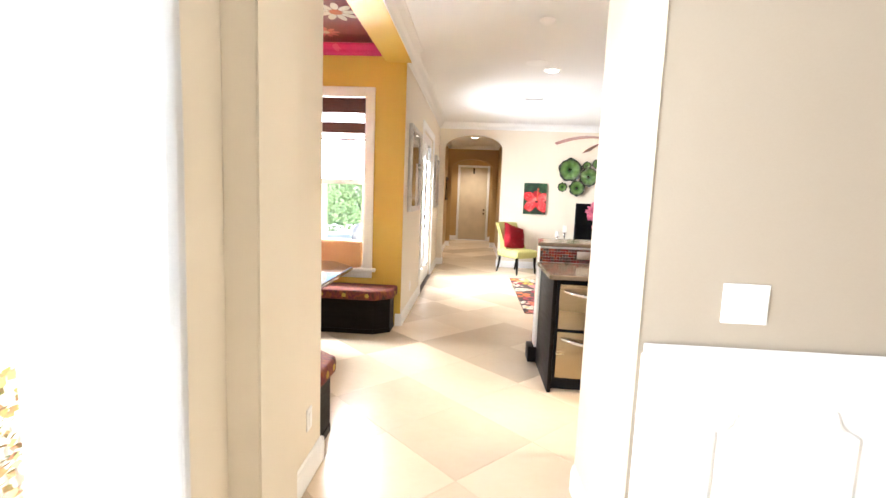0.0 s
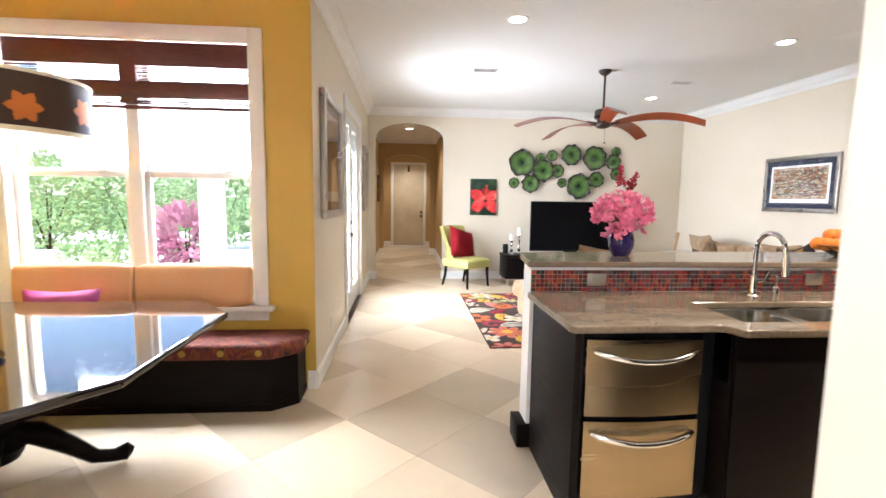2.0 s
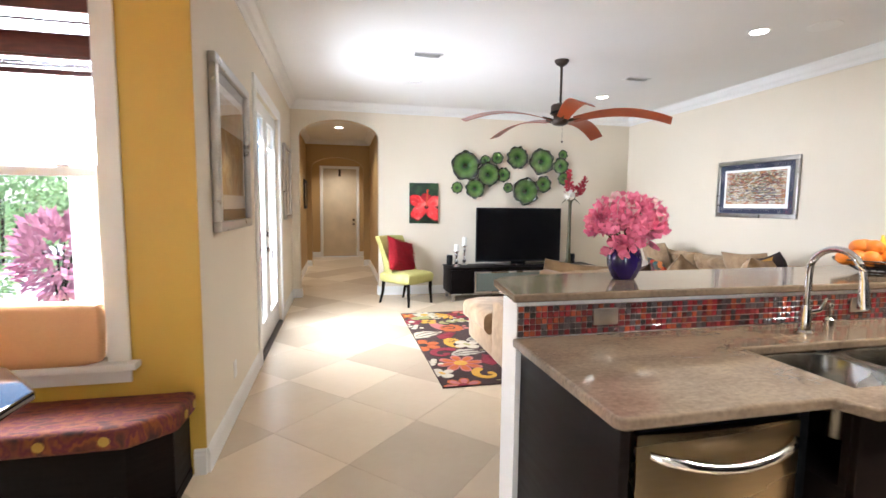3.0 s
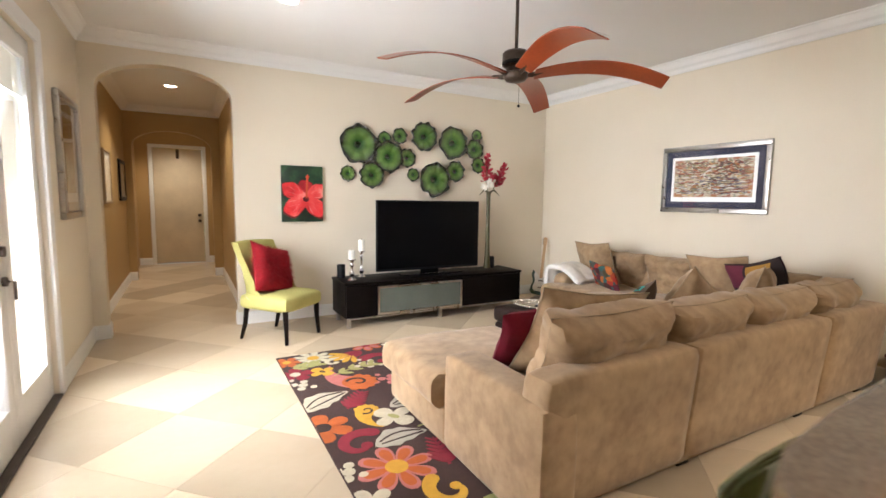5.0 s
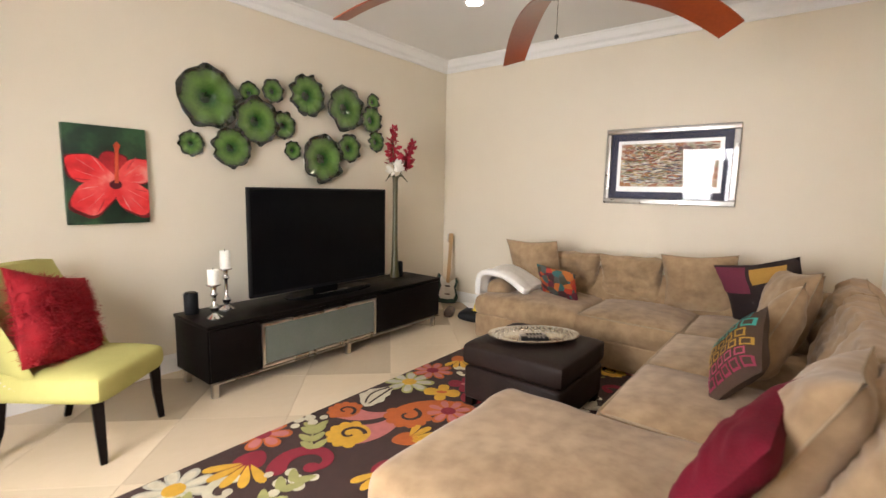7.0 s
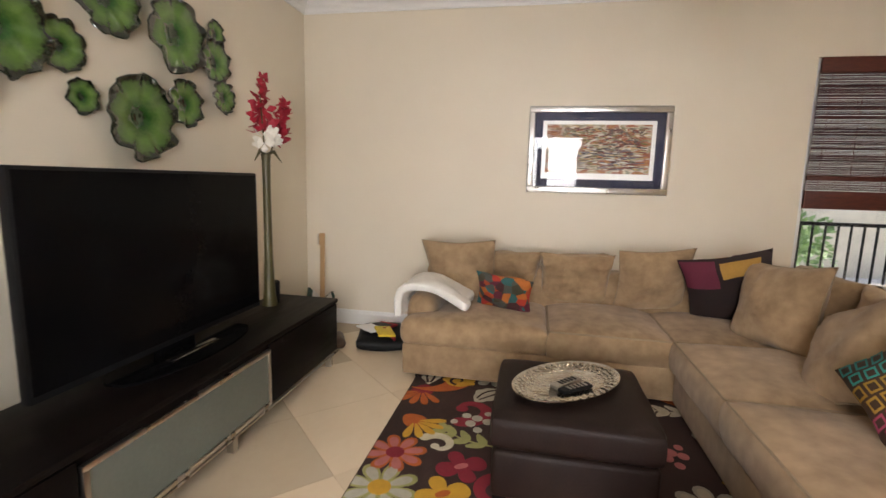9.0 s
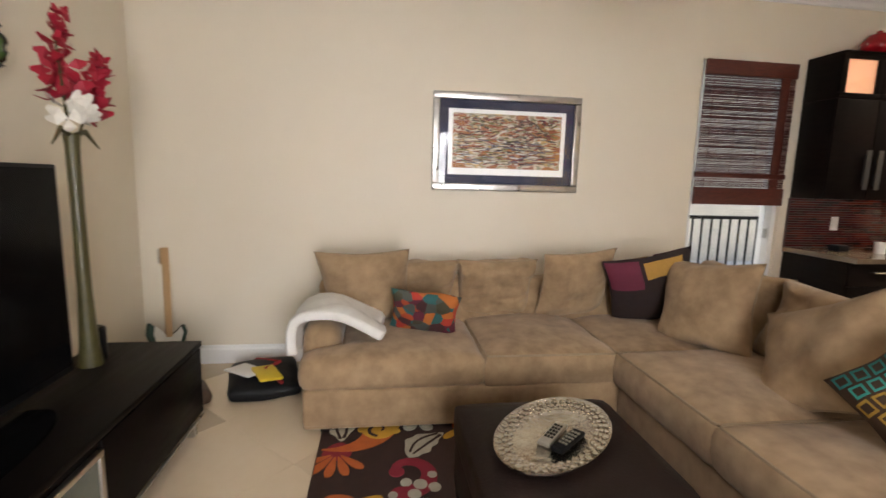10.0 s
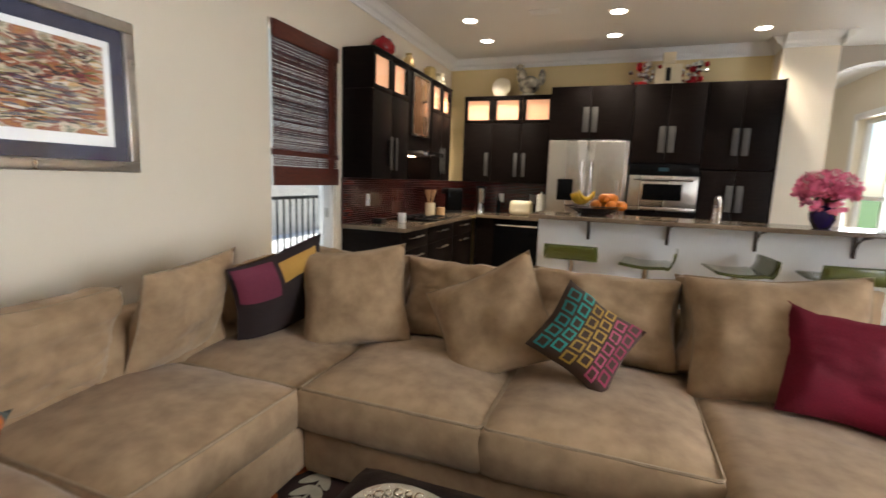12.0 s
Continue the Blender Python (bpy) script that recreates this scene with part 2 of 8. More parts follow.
STEEL = surf("brushed_steel", (0.60, 0.57, 0.52), (0.52, 0.49, 0.45), 0.28, 1.0, scale=3, fine=90, bump=0.04, stretch=(1, 1, 0.06))
STEELW = surf("bronze_steel", (0.40, 0.305, 0.185), (0.34, 0.26, 0.155), 0.27, 1.0, scale=3, fine=90, bump=0.04, stretch=(0.06, 1, 1))
CHROME = surf("chrome", (0.78, 0.78, 0.79), None, 0.08, 1.0, scale=6, bump=0.0, rvar=0.03)
SILVER = surf("silver_frame", (0.58, 0.56, 0.53), (0.46, 0.44, 0.42), 0.3, 1.0, scale=12, fine=80, bump=0.1)
HAMMERED = surf("hammered_silver", (0.70, 0.66, 0.58), (0.55, 0.51, 0.44), 0.22, 1.0, scale=25, fine=45, bump=0.9)
BRONZE = surf("oiled_bronze", (0.10, 0.075, 0.06), (0.06, 0.045, 0.035), 0.4, 0.8, scale=10, fine=80)
GRANITE = surf("granite", (0.235, 0.175, 0.12), (0.115, 0.083, 0.058), 0.12, scale=3.0, fine=55, bump=0.0, mixf=0.4, rvar=0.05, stretch=(1, 2.2, 1))
LIME = surf("lime_fabric", (0.50, 0.47, 0.17), (0.44, 0.41, 0.14), 0.85, scale=6, fine=300, bump=0.25, spec=0.2)
RED = surf("red_fur", (0.42, 0.006, 0.018), (0.26, 0.004, 0.010), 0.85, scale=12, fine=120, bump=0.3)
CRIMSON = surf("crimson_velvet", (0.15, 0.005, 0.018), (0.09, 0.003, 0.010), 0.8, scale=6, fine=150, bump=0.2, spec=0.2)
MAHOG = surf("mahogany_blade", (0.34, 0.062, 0.016), (0.25, 0.042, 0.011), 0.32, coat=0.3, scale=5, fine=45, bump=0.05)
BAMBOO = surf("stained_bamboo", (0.085, 0.020, 0.018), (0.040, 0.012, 0.011), 0.5, scale=9, fine=60, bump=0.2, rand=0.35)
BAMBOOD = surf("stained_valance", (0.12, 0.026, 0.016), (0.060, 0.015, 0.011), 0.45, scale=5, fine=70, bump=0.2, stretch=(3, 0.7, 14))
WAX = surf("candle_wax", (0.85, 0.82, 0.74), None, 0.5, scale=10)
TOWEL = surf("white_towel", (0.80, 0.78, 0.74), (0.72, 0.70, 0.66), 0.95, scale=15, fine=220, bump=0.8)
PEACH = surf("peach_vinyl", (0.60, 0.335, 0.155), (0.56, 0.30, 0.135), 0.45, scale=5, fine=80)
PURPLE = surf("plum_fabric", (0.26, 0.020, 0.10), (0.20, 0.014, 0.075), 0.7, scale=8, fine=120)
BLUEGL = surf("cobalt_glass", (0.018, 0.007, 0.09), (0.011, 0.005, 0.055), 0.05, coat=0.6, scale=6, bump=0.0)
PETALP = surf("pink_petal", (0.74, 0.24, 0.36), (0.60, 0.11, 0.22), 0.6, scale=14, fine=60, rand=0.3)
PETALW = surf("pale_petal", (0.86, 0.66, 0.64), (0.78, 0.46, 0.48), 0.6, scale=14, fine=60)
PETALR = surf("scarlet_petal", (0.42, 0.010, 0.035), (0.30, 0.006, 0.022), 0.6, scale=14, fine=60)
PETALC = surf("cream_petal", (0.80, 0.76, 0.68), None, 0.6, scale=14)
STEMG = surf("green_stem", (0.080, 0.068, 0.020), (0.055, 0.048, 0.015), 0.4, scale=14)
OLIVEG = surf("olive_acrylic", (0.16, 0.18, 0.03), (0.13, 0.15, 0.025), 0.10, coat=0.5, scale=4, bump=0.0)
OLIVEG.node_tree.nodes["Principled BSDF"].inputs["Transmission Weight"].default_value = 0.45
GUITW = surf("guitar_white", (0.80, 0.78, 0.72), None, 0.2, scale=5, coat=0.4)
MAPLE = surf("maple", (0.52, 0.33, 0.17), (0.44, 0.27, 0.13), 0.4, scale=4, fine=60, stretch=(1, 1, 0.2))
TEALG = surf("guitar_teal", (0.05, 0.09, 0.075), None, 0.25, scale=5, coat=0.4)
YELLOW = surf("yellow_print", (0.75, 0.55, 0.03), None, 0.5, scale=8)
REDC = surf("red_glaze", (0.32, 0.006, 0.012), None, 0.12, scale=4, coat=0.5, bump=0.0)
GOLDC = surf("gilt", (0.62, 0.46, 0.20), None, 0.3, 0.8, scale=8)
CREAMC = surf("ivory_glaze", (0.74, 0.66, 0.48), (0.66, 0.57, 0.38), 0.25, scale=8)
BANANA = surf("banana_peel", (0.72, 0.46, 0.02), (0.60, 0.36, 0.02), 0.5, scale=8)
ORANGE = surf("orange_peel", (0.72, 0.22, 0.01), (0.66, 0.18, 0.01), 0.45, scale=10, fine=200, bump=0.4)
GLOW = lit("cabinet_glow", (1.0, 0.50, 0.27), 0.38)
CANL = lit("lamp_disc", (1.0, 0.90, 0.74), 8.0)
CLEAR = glass("window_glass")
FROST = surf("frosted_glass", (0.12, 0.135, 0.118), (0.10, 0.115, 0.10), 0.22, scale=3, bump=0.0)
OUTW = surf("patio_paving", (0.80, 0.78, 0.74), (0.72, 0.70, 0.66), 0.8, scale=3, fine=40)
LEAF = surf("hedge_leaf", (0.24, 0.36, 0.16), (0.13, 0.23, 0.08), 0.55, scale=6, fine=40)
TI = surf("pink_leaf", (0.42, 0.17, 0.25), (0.27, 0.08, 0.15), 0.5, scale=8, fine=40)
LAWN = surf("lawn", (0.10, 0.18, 0.04), (0.07, 0.13, 0.03), 0.9, scale=4, fine=90)
STUCCO = surf("stucco", (0.66, 0.62, 0.54), None, 0.9, scale=3, fine=90, bump=0.4)
SHEER = surf("sheer_curtain", (0.86, 0.86, 0.85), None, 0.9, scale=6, fine=200, bump=0.3)
_sn, _sl = SHEER.node_tree.nodes, SHEER.node_tree.links
_st, _sm = _sn.new("ShaderNodeBsdfTranslucent"), _sn.new("ShaderNodeMixShader")
_st.inputs[0].default_value, _sm.inputs[0].default_value = (0.9, 0.9, 0.9, 1), 0.6
_sl.new(_sn["Principled BSDF"].outputs[0], _sm.inputs[1])
_sl.new(_st.outputs[0], _sm.inputs[2])
_sl.new(_sm.outputs[0], _sn["Material Output"].inputs[0])

# ---- the setting ----
XL, XR, YT, YN, CE = 0.19, 5.86, 11.07, 6.27, 2.97


def cut_wall(bm, along, a0, a1, t0, t1, z1, holes):
    """A wall along x or y, from a0 to a1, t0 to t1 thick, with rectangular holes (h0, h1, zlow, zhigh)."""
    def put(p, q, za, zb):
        if q - p > 1e-4 and zb - za > 1e-4:
            if along == "x":
                bx(bm, p, q, t0, t1, za, zb)
            else:
                bx(bm, t0, t1, p, q, za, zb)
    at = a0
    for h0, h1, zl, zh in sorted(holes):
        put(at, h0, 0, z1)
        put(h0, h1, 0, zl)
        put(h0, h1, zh, z1)
        at = h1
    put(at, a1, 0, z1)
    return bm


def arch_wall(bm, x0, x1, y0, y1, z1, a0, a1, spring, top, n=24):
    """A wall along x with an arched opening."""
    pts = [(x0, 0), (a0, 0), (a0, spring)]
    c, r = (a0 + a1) / 2, (a1 - a0) / 2
    pts += [(c - r * math.cos(math.pi * i / n), spring + (top - spring) * math.sin(math.pi * i / n)) for i in range(1, n)]
    pts += [(a1, spring), (a1, 0), (x1, 0), (x1, z1), (x0, z1)]
    f = [bm.verts.new((x, y0, z)) for x, z in pts]
    g = [bm.verts.new((x, y1, z)) for x, z in pts]
    bm.faces.new(f)
    bm.faces.new(g)
    for i in range(len(pts)):
        j = (i + 1) % len(pts)
        bm.faces.new((f[i], f[j], g[j], g[i]))
    return bm


def run(bm, p, q, inward, prof, z):
    """A moulding from p to q: its profile is (out from the wall, height from z)."""
    p, q, n = Vector((*p, 0)), Vector((*q, 0)), Vector((*inward, 0))
    a = [bm.verts.new(p + n * o + Vector((0, 0, z + h))) for o, h in prof]
    b = [bm.verts.new(q + n * o + Vector((0, 0, z + h))) for o, h in prof]
    k = len(prof)
    for i in range(k):
        bm.faces.new((a[i], a[(i + 1) % k], b[(i + 1) % k], b[i]))
    bm.faces.new(a)
    bm.faces.new(b)
    return bm


CROWN = [(0, 0), (0.012, 0), (0.014, 0.012), (0.030, 0.030), (0.058, 0.045), (0.080, 0.070), (0.095, 0.086), (0.112, 0.092), (0.115, 0.098), (0, 0.098)]
CROWN_TALL = [(0.95 * a, 1.30 * b) for a, b in CROWN]
BASE = [(0, 0), (0.017, 0), (0.017, 0.105), (0.012, 0.118), (0.012, 0.128), (0.005, 0.138), (0, 0.138)]

# floor: a bed of mortar under tiles laid on the diagonal
bm = B()
bx(bm, -2.5, 6.0, -1.6, YN + 0.1, -0.12, -0.004)
bx(bm, 0.0, 6.0, YN + 0.1, 17.0, -0.12, -0.004)
floor = fixed("floor", bm, GROUT, "travertine tile floor laid on the diagonal", "floor")

# walls
bm = cut_wall(B(), "y", 6.284, YT, XL - 0.21, XL, 3.1, [(8.02, 9.60, 0.0, 2.42)])
fixed("wall_west", bm, CREAM, "cream painted wall with a french door", "wall")
bm = cut_wall(B(), "x", -2.5, XL - 0.21, 6.284, 6.45, 3.1, [(-1.87, -0.24, 0.64, 2.48)])
fixed("wall_nook_north", bm, CREAM)
bm = cut_wall(B(), "x", -2.34, XL - 0.002, YN, 6.2835, 2.97, [(-1.87, -0.24, 0.64, 2.48)])
fixed("wall_nook_gold", bm, GOLD, "gold painted wall of the breakfast nook", "wall")
bm = bx(B(), -2.5, -2.34, 3.4, 6.284, 0, 3.1)
fixed("wall_nook_west", bm, GOLD)
bm = bx(B(), -2.5, XL - 0.02, 2.92, 3.60, 0, 3.1)
fixed("wall_nook_south", bm, CREAM)
bm = bx(B(), -0.03, XL + 0.05, 3.602, YN - 0.002, 2.84, 3.1)
fixed("beam", bm, GOLD, "gold painted beam over the nook opening", "beam")
bm = arch_wall(B(), XL - 0.4, 5.2, 2.62, 2.918, 3.1, 0.30, 1.46, 2.50, 2.80)
dn = fixed("wall_dining_north", bm, TAN, "tan painted wall with white wainscot", "wall")
part("cream_face", bx(B(), XL + 0.001, 0.297, 2.612, 2.617, 0, 2.50), CREAM, dn, "cream painted return beside the opening")
part("jamb_lining", bx(B(), 0.2995, 0.304, 2.612, 2.920, 0, 2.50), CREAM, dn)
part("jamb_lining", bx(B(), 1.456, 1.4605, 2.612, 2.920, 0, 2.50), CREAM, dn)
bm = cut_wall(B(), "y", -1.6, 2.618, XL - 0.2, XL, 3.1, [(0.55, 2.26, 0.12, 2.45)])
fixed("wall_dining_west", bm, CREAM)
bm = bx(B(), -0.2, 5.2, -1.75, -1.6, 0, 3.1)
fixed("wall_dining_south", bm, CREAM)
bm = bx(B(), 5.05, 5.2, -1.6, 2.62, 0, 3.1)
fixed("wall_dining_east", bm, CREAM)
bm = bx(B(), 1.525, 2.03, 2.92, 3.50, 0, 3.0)
fixed("wall_pier", bm, CREAM, "cream painted wall end beside the pantry", "wall")
bm = bx(B(), 2.03, 6.0, 3.02, 3.20, 0, 3.1)
fixed("wall_south", bm, surf("kitchen_paint", (0.70, 0.56, 0.30), (0.67, 0.53, 0.28), 0.55, scale=1.5, fine=220, bump=0.06), "pale yellow kitchen wall", "wall")
bm = cut_wall(B(), "y", 3.2, YT + 0.15, XR, XR + 0.17, 3.1, [(6.07, 6.90, 0.66, 2.39)])
fixed("wall_east", bm, CREAM, "cream painted wall with a narrow window", "wall")
bm = arch_wall(B(), -0.02, XR, YT + 0.001, YT + 0.15, 3.1, 0.31, 1.50, 2.45, 2.72)
fixed("wall_north", bm, CREAM, "cream painted wall with an arched opening", "wall")
for nm, x0, x1 in (("wall_hall_west", 0.0, 0.17), ("wall_hall_east", 1.60, 1.76)):
    fixed(nm, bx(B(), x0, x1, YT + 0.152, 16.9, 0, 3.0), HALLTAN)
bm = arch_wall(B(), 0.17, 1.60, 14.82, 14.98, 2.99, 0.28, 1.46, 2.25, 2.52)
fixed("wall_hall_arch", bm, HALLTAN)
bm = cut_wall(B(), "x", 0.17, 1.60, 16.80, 16.95, 2.99, [(0.47, 1.37, 0, 2.40)])
fixed("wall_hall_north", bm, HALLTAN)

# ceilings
fixed("ceiling", bx(B(), XL, XR, 2.92, YT, CE, CE + 0.12), CEILW, "white plaster ceiling with recessed lights", "ceiling")
fixed("ceiling_nook", bx(B(), -2.4, -0.03, 3.5, YN, 3.0, 3.1), MURAL, "dark red painted ceiling with flowers", "ceiling")
fixed("ceiling_dining", bx(B(), -0.1, 5.2, -1.7, 2.62, 3.1, 3.2), CEILW)
fixed("ceiling_hall", bx(B(), 0.1, 1.7, YT + 0.152, 16.9, 2.90, 2.99), CEILW)

# crown, pink crown, baseboards
bm = B()
zc = CE - 0.128
for p, q, n in (((XL, 6.28), (XL, YT), (1, 0)), ((XL, YT), (XR, YT), (0, -1)), ((XR, YT), (XR, 3.2), (-1, 0)), ((2.03, 3.2), (XR, 3.2), (0, 1)),
                ((1.525, 3.5), (2.03, 3.5), (0, 1)), ((1.525, 2.92), (1.525, 3.6), (-1, 0)), ((2.03, 3.5), (2.03, 3.2), (1, 0)), ((XL + 0.05, 3.6), (XL + 0.05, 6.28), (1, 0))):
    run(bm, p, q, n, CROWN_TALL, zc)
fixed("crown_trim", bm, WHITE, "white crown moulding", "trim")
bm = B()
for p, q, n in (((0.17, 14.82), (1.6, 14.82), (0, -1)), ((0.17, 11.22), (0.17, 14.82), (1, 0)), ((1.6, 11.22), (1.6, 14.82), (-1, 0))):
    run(bm, p, q, n, CROWN, 2.80)
fixed("crown_trim_hall", bm, WHITE)
bm = B()
for p, q, n in (((-2.34, YN), (-0.03, YN), (0, -1)), ((-0.03, 3.6), (-0.03, YN), (-1, 0)), ((-2.34, 3.6), (-2.34, YN), (1, 0)), ((-2.34, 3.6), (-0.03, 3.6), (0, 1))):
    run(bm, p, q, n, CROWN, 2.90)
fixed("pink_trim", bm, PINK, "glossy pink crown moulding of the nook", "trim")
bm = B()
for p, q, n in (((XL, 6.27), (XL, 7.92), (1, 0)), ((XL, 9.70), (XL, YT), (1, 0)), ((XL, YT), (0.31, YT), (0, -1)), ((1.50, YT), (XR, YT), (0, -1)),
                ((XR, YT), (XR, 6.02), (-1, 0)), ((0.31, YT), (0.31, YT + 0.15), (1, 0)), ((1.50, YT), (1.50, YT + 0.15), (-1, 0)),
                ((XL - 0.02, 2.92), (XL - 0.02, 3.6), (1, 0)), ((1.525, 2.92), (1.525, 3.5), (-1, 0)), ((0.13, YN), (XL, YN), (0, -1)), ((1.525, 3.5), (2.03, 3.5), (0, 1)),
                ((0.17, 11.22), (0.17, 14.82), (1, 0)), ((1.6, 11.22), (1.6, 14.82), (-1, 0)), ((0.17, 14.82), (0.28, 14.82), (0, -1)), ((1.46, 14.82), (1.6, 14.82), (0, -1)),
                ((0.17, 16.8), (0.40, 16.8), (0, -1)), ((1.44, 16.8), (1.6, 16.8), (0, -1)), ((1.46, 2.62), (5.05, 2.62), (0, -1)), ((XL, -1.6), (XL, 0.5), (1, 0)),
                ((XL, 2.3), (XL, 2.62), (1, 0)), ((XL, 3.6), (XL - 0.3, 3.6), (0, 1))):
    run(bm, p, q, n, BASE, 0)
fixed("baseboard", bm, WHITE, "white baseboard", "baseboard")

# wainscot of the dining room
bm = bx(B(), 1.475, 5.05, 2.606, 2.62, 0.1, 1.03)
run(bm, (1.475, 2.606), (5.05, 2.606), (0, -1), [(0, 0), (0.012, 0), (0.03, 0.035), (0.03, 0.06), (0, 0.075)], 0.99)
fixed("wainscot", bm, WHITE, "white wainscot with raised panel moulding", "trim")
bm = B()
for px0 in (1.69, 2.36, 3.03, 3.70):
    w, h, z0, r = 0.41, 0.61, 0.27, 0.065
    o = []
    for cx, cz, a0 in ((px0, z0, 90), (px0 + w, z0, 180), (px0 + w, z0 + h, 270), (px0, z0 + h, 0)):
        for i in range(6):
            a = radians(a0 - 90 * i / 5)
            o.append((cx + r * math.cos(a), 2.603, cz + r * math.sin(a)))
    tube(bm, o, 0.014, 6, True)
fixed("wainscot_panel_trim", bm, WHITE)


def casing(bm, along, a0, a1, at, out, z0, z1, w=0.10, d=0.022):
    """Flat moulded boards round an opening, on the wall face at, proud by out's sign."""
    t0, t1 = (at, at + d) if out > 0 else (at - d, at)
    for p, q, za, zb in ((a0 - w, a0, z0, z1 + w), (a1, a1 + w, z0, z1 + w), (a0, a1, z1, z1 + w)):
        if along == "x":
            bx(bm, p, q, t0, t1, za, zb, 0.005)
        else:
            bx(bm, t0, t1, p, q, za, zb, 0.005)
    return bm


# window of the nook: two double-hung sashes
win = fixed("window_1", casing(B(), "x", -1.87, -0.24, YN, -1, 0.64, 2.48), WHITE, "white double-hung window pair in the nook", "window", smooth=True)
part("window_sill", bx(B(), -2.0, -0.10, 6.20, 6.40, 0.605, 0.64, 0.006), WHITE, win)
part("window_apron", bx(B(), -1.97, -0.14, 6.25, YN, 0.53, 0.605, 0.004), WHITE, win)
part("mullion", bx(B(), -1.09, -1.0, 6.30, 6.42, 0.64, 2.48, 0.004), WHITE, win)
for s0, s1 in ((-1.87, -1.09), (-1.0, -0.24)):
    for za, zb, yy in ((0.64, 1.60, 6.33), (1.57, 2.48, 6.37)):
        bm = B()
        for p, q, a, b in ((s0, s0 + 0.04, za, zb), (s1 - 0.04, s1, za, zb), (s0 + 0.04, s1 - 0.04, za, za + 0.045), (s0 + 0.04, s1 - 0.04, zb - 0.045, zb)):
            bx(bm, p, q, yy, yy + 0.035, a, b, 0.003)
        sash = part("sash", bm, WHITE, win)
        pane = part("pane", bx(B(), s0 + 0.04, s1 - 0.04, yy + 0.015, yy + 0.019, za + 0.045, zb - 0.045), CLEAR, sash)
        pane.visible_shadow = False
    part("sash_lock", bx(B(), s1 - 0.20, s1 - 0.15, 6.315, 6.335, 1.60, 1.615, 0.002), SILVER, win)

# narrow window of the living room
win = fixed("window_2", bx(B(), XR + 0.03, XR + 0.16, 6.07, 6.11, 0.66, 2.39, 0.003), WHITE, "narrow white window beside the kitchen", "window")
part("window_frame", bx(B(), XR + 0.03, XR + 0.16, 6.86, 6.90, 0.66, 2.39, 0.003), WHITE, win)
part("window_sill", bx(B(), XR - 0.02, XR + 0.16, 6.07, 6.90, 0.63, 0.66, 0.004), WHITE, win)
part("meeting_rail", bx(B(), XR + 0.08, XR + 0.12, 6.11, 6.86, 1.48, 1.53, 0.003), WHITE, win)
pane = part("pane", bx(B(), XR + 0.10, XR + 0.104, 6.11, 6.86, 0.66, 2.39), CLEAR, win)
pane.visible_shadow = False
part("latch", bx(B(), XR + 0.05, XR + 0.08, 6.115, 6.13, 0.98, 1.06, 0.003), SILVER, win)

# dining window and its curtain
win = fixed("window_3", casing(B(), "y", 0.55, 2.26, XL, 1, 0.12, 2.45), WHITE, "tall white dining room window", "window", smooth=True)
for yy in (0.55, 1.36, 2.19):
    part("stile", bx(B(), XL - 0.16, XL - 0.10, yy, yy + 0.07, 0.12, 2.45, 0.004), WHITE, win)
for zz in (0.12, 1.25, 2.39):
    part("rail", bx(B(), XL - 0.15, XL - 0.11, 0.62, 2.15, zz, zz + 0.06, 0.004), WHITE, win)
bm = B()
cols = []
for i in range(61):
    y = 1.90 + 0.41 * i / 60
    x = XL + 0.055 + 0.025 * math.sin(i * 0.85) + 0.008 * math.sin(i * 2.3)
    cols.append([bm.verts.new((x + 0.004 * math.sin(3 * z + i), y, z)) for z in (0.02, 0.8, 1.6, 2.55)])
for a, b in zip(cols, cols[1:]):
    for j in range(3):
        bm.faces.new((a[j], b[j], b[j + 1], a[j + 1]))
cur = solo("curtain", bm, SHEER, Matrix(), "white sheer curtain hanging beside the dining window", "curtain")
sl = cur.modifiers.new("thickness", "SOLIDIFY")
sl.thickness = 0.003

# french door in the west wall
door = fixed("door_1", casing(B(), "y", 8.02, 9.60, XL, 1, 0.0, 2.42), WHITE, "white french door pair with full glass", "door", smooth=True)
part("threshold", bx(B(), XL - 0.2, XL + 0.02, 8.02, 9.60, 0.0, 0.018, 0.004), BRONZE, door)
for a, b in ((8.025, 8.807), (8.813, 9.595)):
    bm = B()
    for p, q, za, zb in ((a, a + 0.11, 0.02, 2.41), (b - 0.11, b, 0.02, 2.41), (a + 0.11, b - 0.11, 0.02, 0.27), (a + 0.11, b - 0.11, 2.28, 2.41)):
        bx(bm, XL - 0.075, XL - 0.03, p, q, za, zb, 0.003)
    leaf = part("door_leaf", bm, WHITE, door)
    pane = part("pane", bx(B(), XL - 0.055, XL - 0.051, a + 0.11, b - 0.11, 0.27, 2.28), CLEAR, leaf)
    pane.visible_shadow = False
for zz, rr in ((1.12, 0.028), (0.96, 0.026)):
    bm = B()
    cyl(bm, rr, rr, 0, 0.02, 16)
    if zz < 1.0:
        tube(bm, [(0, 0, 0.02), (0, 0, 0.05), (0.10, 0, 0.05)], 0.009, 8)
    bmesh.ops.rotate(bm, verts=bm.verts, cent=Z3, matrix=Matrix.Rotation(radians(90), 3, "Y"))
    bmesh.ops.translate(bm, verts=bm.verts, vec=(XL - 0.03, 8.755, zz))
    part("door_handle", bm, BRONZE, door, "dark bronze lever handle")

